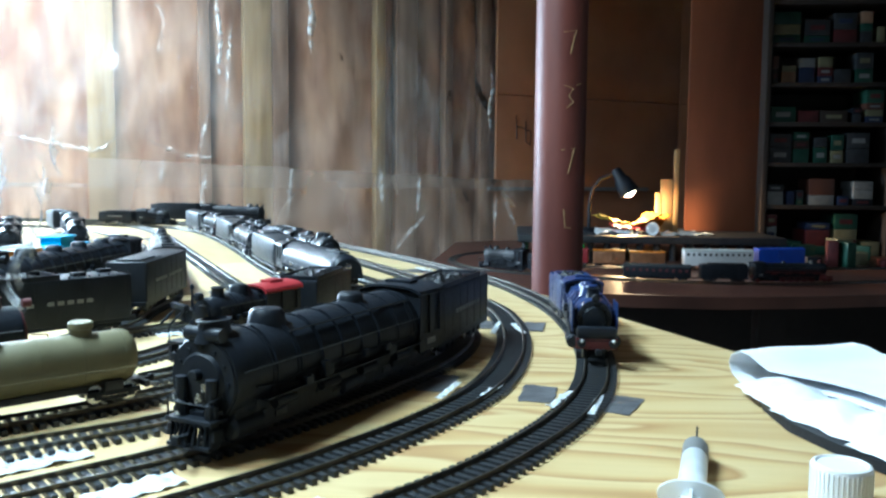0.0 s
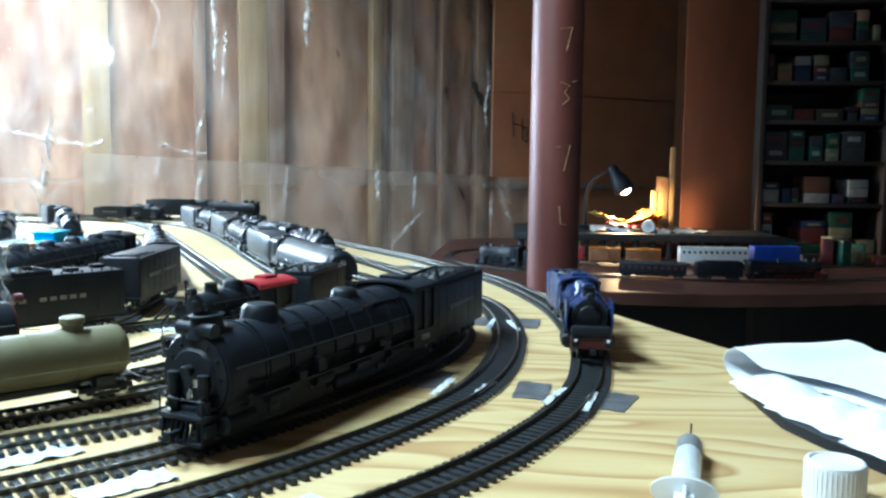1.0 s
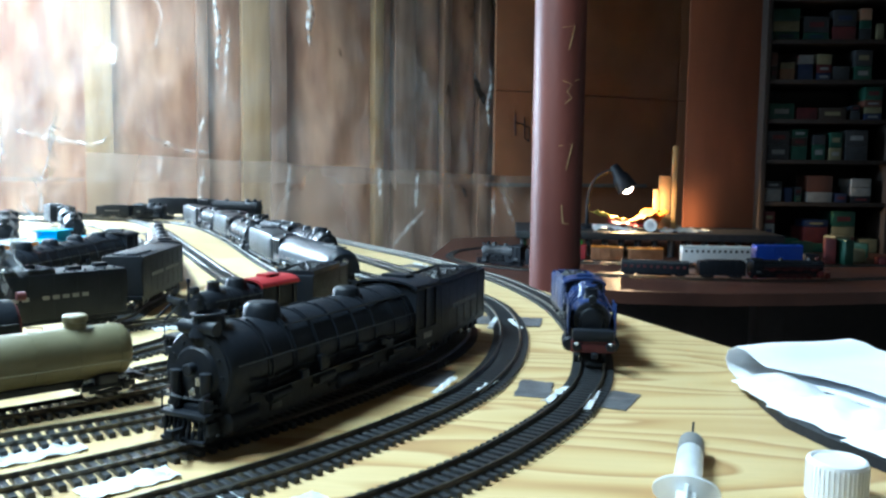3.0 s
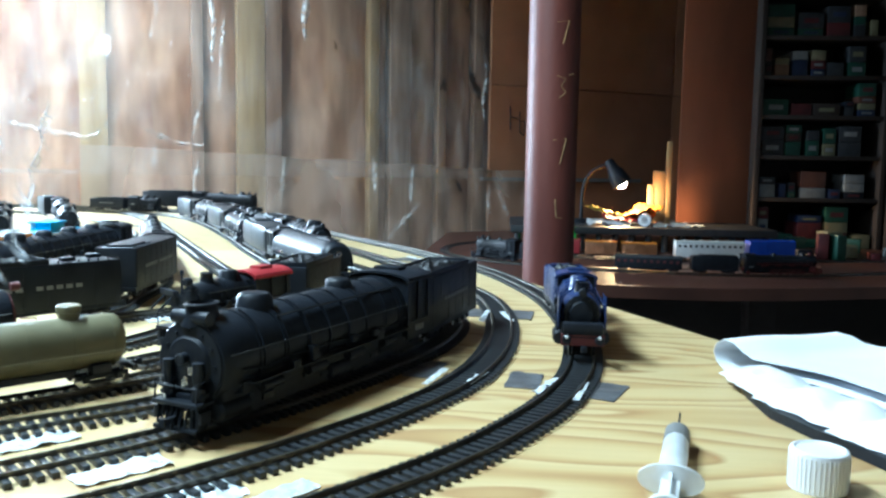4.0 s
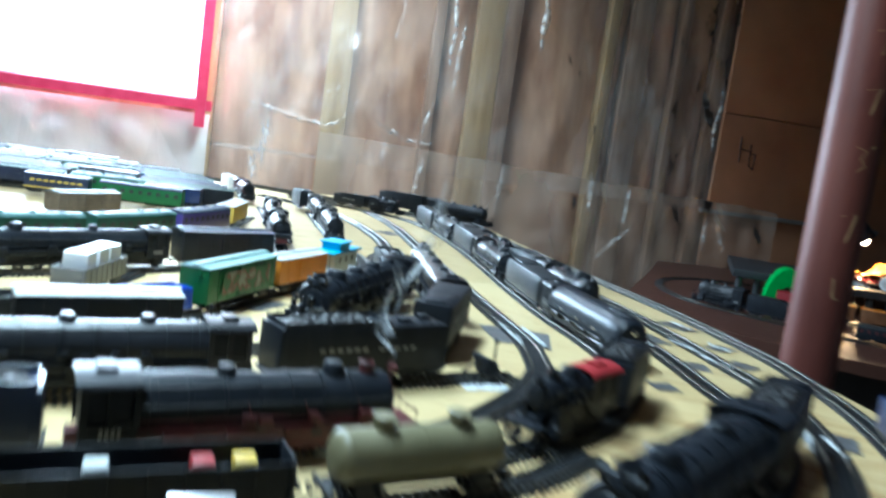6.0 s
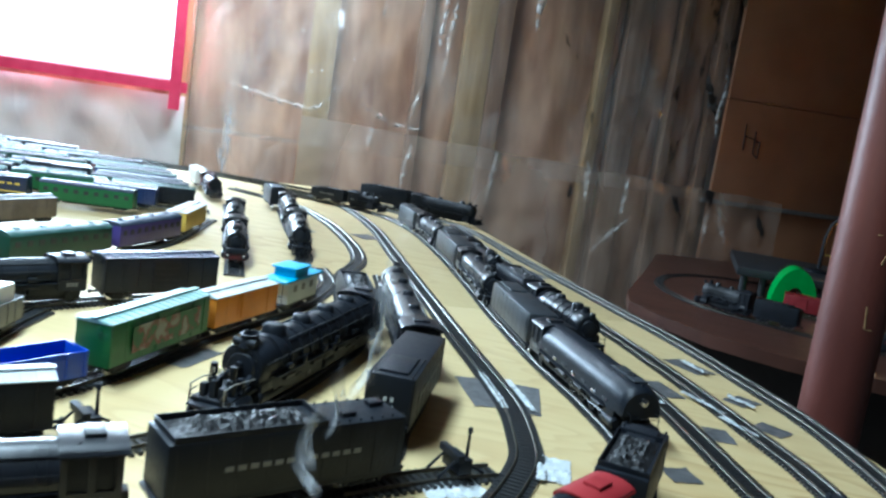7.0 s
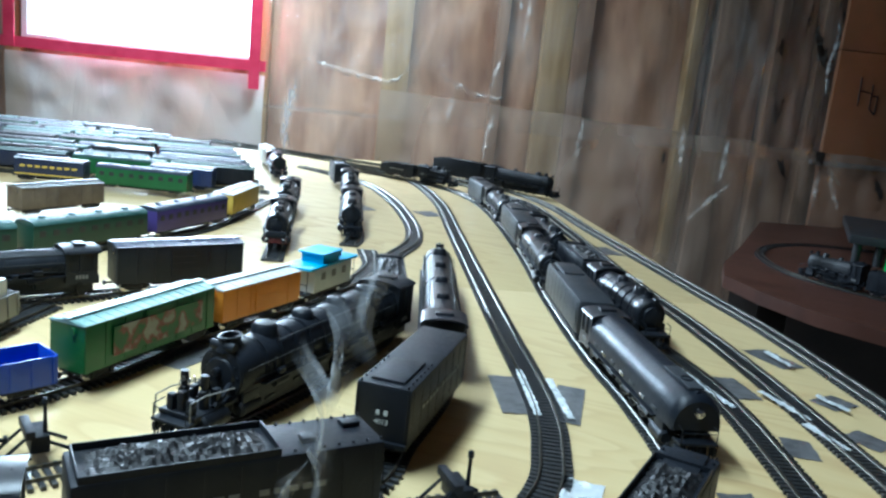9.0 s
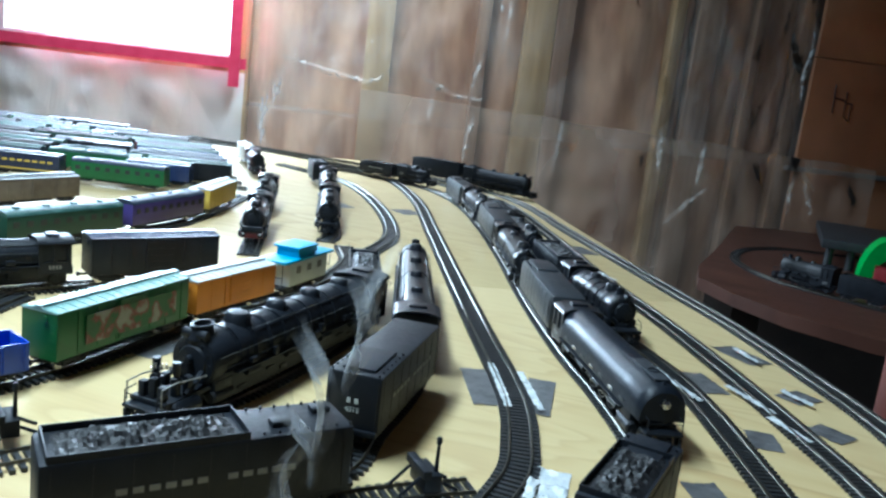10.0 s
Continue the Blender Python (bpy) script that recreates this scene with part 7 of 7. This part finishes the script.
def store_shelves():
    bm = bmesh.new()
    box(bm, (1.1, 3.77, (FLOOR_Z + CEIL_Z) / 2), (0.31, 0.02, CEIL_Z - FLOOR_Z), 0.002)
    tagged(part("cabinet_panel", bm, PANEL), "tall orange-brown stained plywood panel", "panel")
    t = thing("store_shelf", "dark wooden storage shelf crowded with boxes", "shelf")
    x0, x1, y0, y1 = 1.265, 1.80, 3.68, 4.02
    for x in (x0, x1):
        bm = bmesh.new()
        box(bm, (x, (y0 + y1) / 2, (FLOOR_Z + CEIL_Z) / 2), (0.022, y1 - y0, CEIL_Z - FLOOR_Z), 0.002)
        part("upright", bm, SHELFWOOD, t)
    bm = bmesh.new()
    box(bm, ((x0 + x1) / 2, y1 + 0.008, (FLOOR_Z + CEIL_Z) / 2), (x1 - x0, 0.012, CEIL_Z - FLOOR_Z))
    part("back_panel", bm, SHELFWOOD, t)
    levels = (-0.17, 0.05, 0.235, 0.41, 0.58, 0.75, 0.93)
    rnd = random.Random(3)
    mats = [(OLIVE, "dull yellow"), (DARKGREEN, "dark green"), (DARKGREY, "dark grey"), (OLIVE, "dull yellow"), (DARKGREY, "dark grey"), (NAVY, "navy"), (DARKRED, "dark red"), (GREY, "grey"), (BENCH, "brown"), (DARKGREEN, "dark green"), (BLACK, "black"), (STUD_DARK, "brown card"), (SHELFWOOD, "dark card")]
    for n, z in enumerate(levels):
        bm = bmesh.new()
        box(bm, ((x0 + x1) / 2, (y0 + y1) / 2, z - 0.009), (x1 - x0 - 0.024, y1 - y0 - 0.01, 0.018), 0.002)
        part("shelf_board", bm, SHELFWOOD, t)
        x = x0 + 0.02
        top = (levels[n + 1] if n + 1 < len(levels) else z + 0.2) - 0.025
        while x < x1 - 0.06:
            w = rnd.uniform(0.03, 0.12)
            if x + w > x1 - 0.015:
                break
            zz = z
            while zz < top - 0.03:
                h = rnd.uniform(0.025, 0.075)
                if zz + h > top:
                    break
                mat, word = rnd.choice(mats)
                bm = bmesh.new()
                d = rnd.uniform(0.12, 0.2)
                box(bm, (x + w / 2, y0 + 0.03 + d / 2, zz + h / 2), (w - 0.004, d, h - 0.001), 0.0015)
                b = part("storage_box", bm, mat)
                tagged(b, word + " cardboard box stacked on the dark shelf", "box", "boxes on the storage shelf")
                if rnd.random() < 0.5:
                    bm = bmesh.new()
                    box(bm, (x + w / 2, y0 + 0.0292, zz + h * 0.5), (w * 0.55, 0.001, h * 0.3))
                    part("label_bar", bm, rnd.choice((GREY, OLIVE, DARKRED, NAVY)), b, "plain label patch")
                zz += h + 0.0005
                if rnd.random() < 0.35:
                    break
            x += w + rnd.uniform(0.002, 0.02)
    bm = bmesh.new()
    box(bm, (2.2, 3.9, (FLOOR_Z + CEIL_Z) / 2), (0.76, 0.5, CEIL_Z - FLOOR_Z), 0.004)
    tagged(part("tall_cupboard", bm, SHELFWOOD), "tall dark cupboard beside the shelf", "cupboard")
    # clutter on the bench before the shelf
    rnd = random.Random(9)
    for k in range(12):
        w, d, h = rnd.uniform(0.03, 0.08), rnd.uniform(0.04, 0.08), rnd.uniform(0.03, 0.1)
        mat, word = rnd.choice(mats)
        bm = bmesh.new()
        box(bm, (1.30 + 0.045 * k, 3.3 + rnd.uniform(-0.12, 0.2), BZ + h / 2), (w, d, h), 0.003, rz=rnd.uniform(-0.5, 0.5))
        tagged(part("small_box", bm, mat), word + " small box on the lower bench", "box", "clutter on the lower bench")


store_shelves()

# ---- things that move: the blue engine creeping along the outer track, and smoke ----
BLUE_ENGINE = steam_engine((0.22, 0.684), (0.223, 0.84), "blue express engine with black smokebox and red buffer beam", BLUE, BLACK, sets=((3, 0.0115),), height=0.054, boiler_r=0.0148,
                           bufferbeam=DARKRED, deflectors=True, boiler_mat=BLUE, cab_len=0.028, plates=False)
BLUE_TENDER = tender((0.2, 0.85), (0.18, 0.93), "blue tender behind the blue express engine", BLUE, high=0.046, w=0.033)


def smoke_wisps(count=6, tall=0.0, wide=0.0):
    """Thin curling veils, each a wavy sheet that thins out to its edges."""
    out = []
    rnd = random.Random(4)
    for k in range(count):
        bm = bmesh.new()
        ph, h, w = rnd.uniform(0, 6), rnd.uniform(0.045, 0.06) + tall, 0.007 + 0.0009 * k + wide
        rows = []
        for i in range(19):
            q = i / 18
            mid = 0.006 * math.sin(q * 5 + ph)
            rows.append([bm.verts.new((mid + (j / 8 - 0.5) * w, 0.004 * math.sin(j * 0.9 + q * 6 + ph), h * (q - 0.5))) for j in range(9)])
        for a, b in zip(rows, rows[1:]):
            for i in range(8):
                bm.faces.new((a[i], a[i + 1], b[i + 1], b[i]))
        ob = part("smoke_wisp", bm, SMOKE, smooth=3)
        ob.visible_shadow = False
        out.append(tagged(ob, "thin pale wisp of smoke rising from an engine", "smoke", "smoke from an engine"))
    return out


WISPS = smoke_wisps()
FAR_WISPS = smoke_wisps(3, 0.1, 0.03)


def motions():
    line = LINES["T1"]
    # arc place of a point of the line whose y is nearest, on the near straight
    near = [(abs(p.y - 0.684) + (0 if p.x > 0.1 else 9), k) for k, p in enumerate(line)]
    k0 = min(near)[1]

    def at(metres):
        """A point of the outer track that many metres behind the engine's first place."""
        f = k0 - metres / 0.002
        i = max(0, min(len(line) - 2, int(math.floor(f))))
        return line[i].lerp(line[i + 1], f - i)

    def pose_of(a, b):
        f, r = at(a), at(b)
        d = f - r
        return Matrix.Translation((f + r) / 2) @ Matrix.Rotation(math.atan2(d.y, d.x), 4, "Z")
    gone = ((0.0, 0.0), (1.0, 0.012), (2.0, 0.023), (2.5, 0.027), (4.0, 0.034), (5.5, 0.044), (7.0, 0.052), (10.0, 0.068))
    walk(BLUE_ENGINE, [(t, pose_of(-g, 0.156 - g)) for t, g in gone])
    walk(BLUE_TENDER, [(t, pose_of(0.162 - g, 0.252 - g)) for t, g in gone])
    rnd = random.Random(8)
    for k, w in enumerate(WISPS):
        z0 = 0.066 + 0.021 * k
        rows = []
        for t in (0.0, 2.0, 4.0, 6.2, 7.5, 8.7, 10.0):
            z = z0 + 0.002 * t
            base = -0.2 + (0.008 * (t - 6.2) if t < 7.5 else 0.0104 + 0.016 * (t - 7.5)) if t > 6.2 else -0.2
            x = base + 0.3 * (z - 0.07) + 0.004 * math.sin(t * 1.4 + k * 1.3)
            rows.append((t, pose(x, 0.6 + 0.1 * (z - 0.07) + 0.004 * math.cos(t + k * 2), z, 5 * math.sin(t * 0.7 + k), 16 * math.sin(t * 0.8 + k), 25 * math.sin(t * 0.4 + k * 2))))
        walk(w, rows)
    for k, w in enumerate(FAR_WISPS):
        walk(w, [(t, pose(-1.17 + 0.012 * k + 0.01 * math.sin(t * 0.9 + k * 2), 2.02 + 0.01 * math.cos(t + k), 0.1 + 0.05 * k + 0.003 * t, 0, 8 * math.sin(t * 0.6 + k), 15 * math.sin(t * 0.5 + k * 2))) for t in (0.0, 2.5, 5.0, 7.5, 10.0)])


motions()
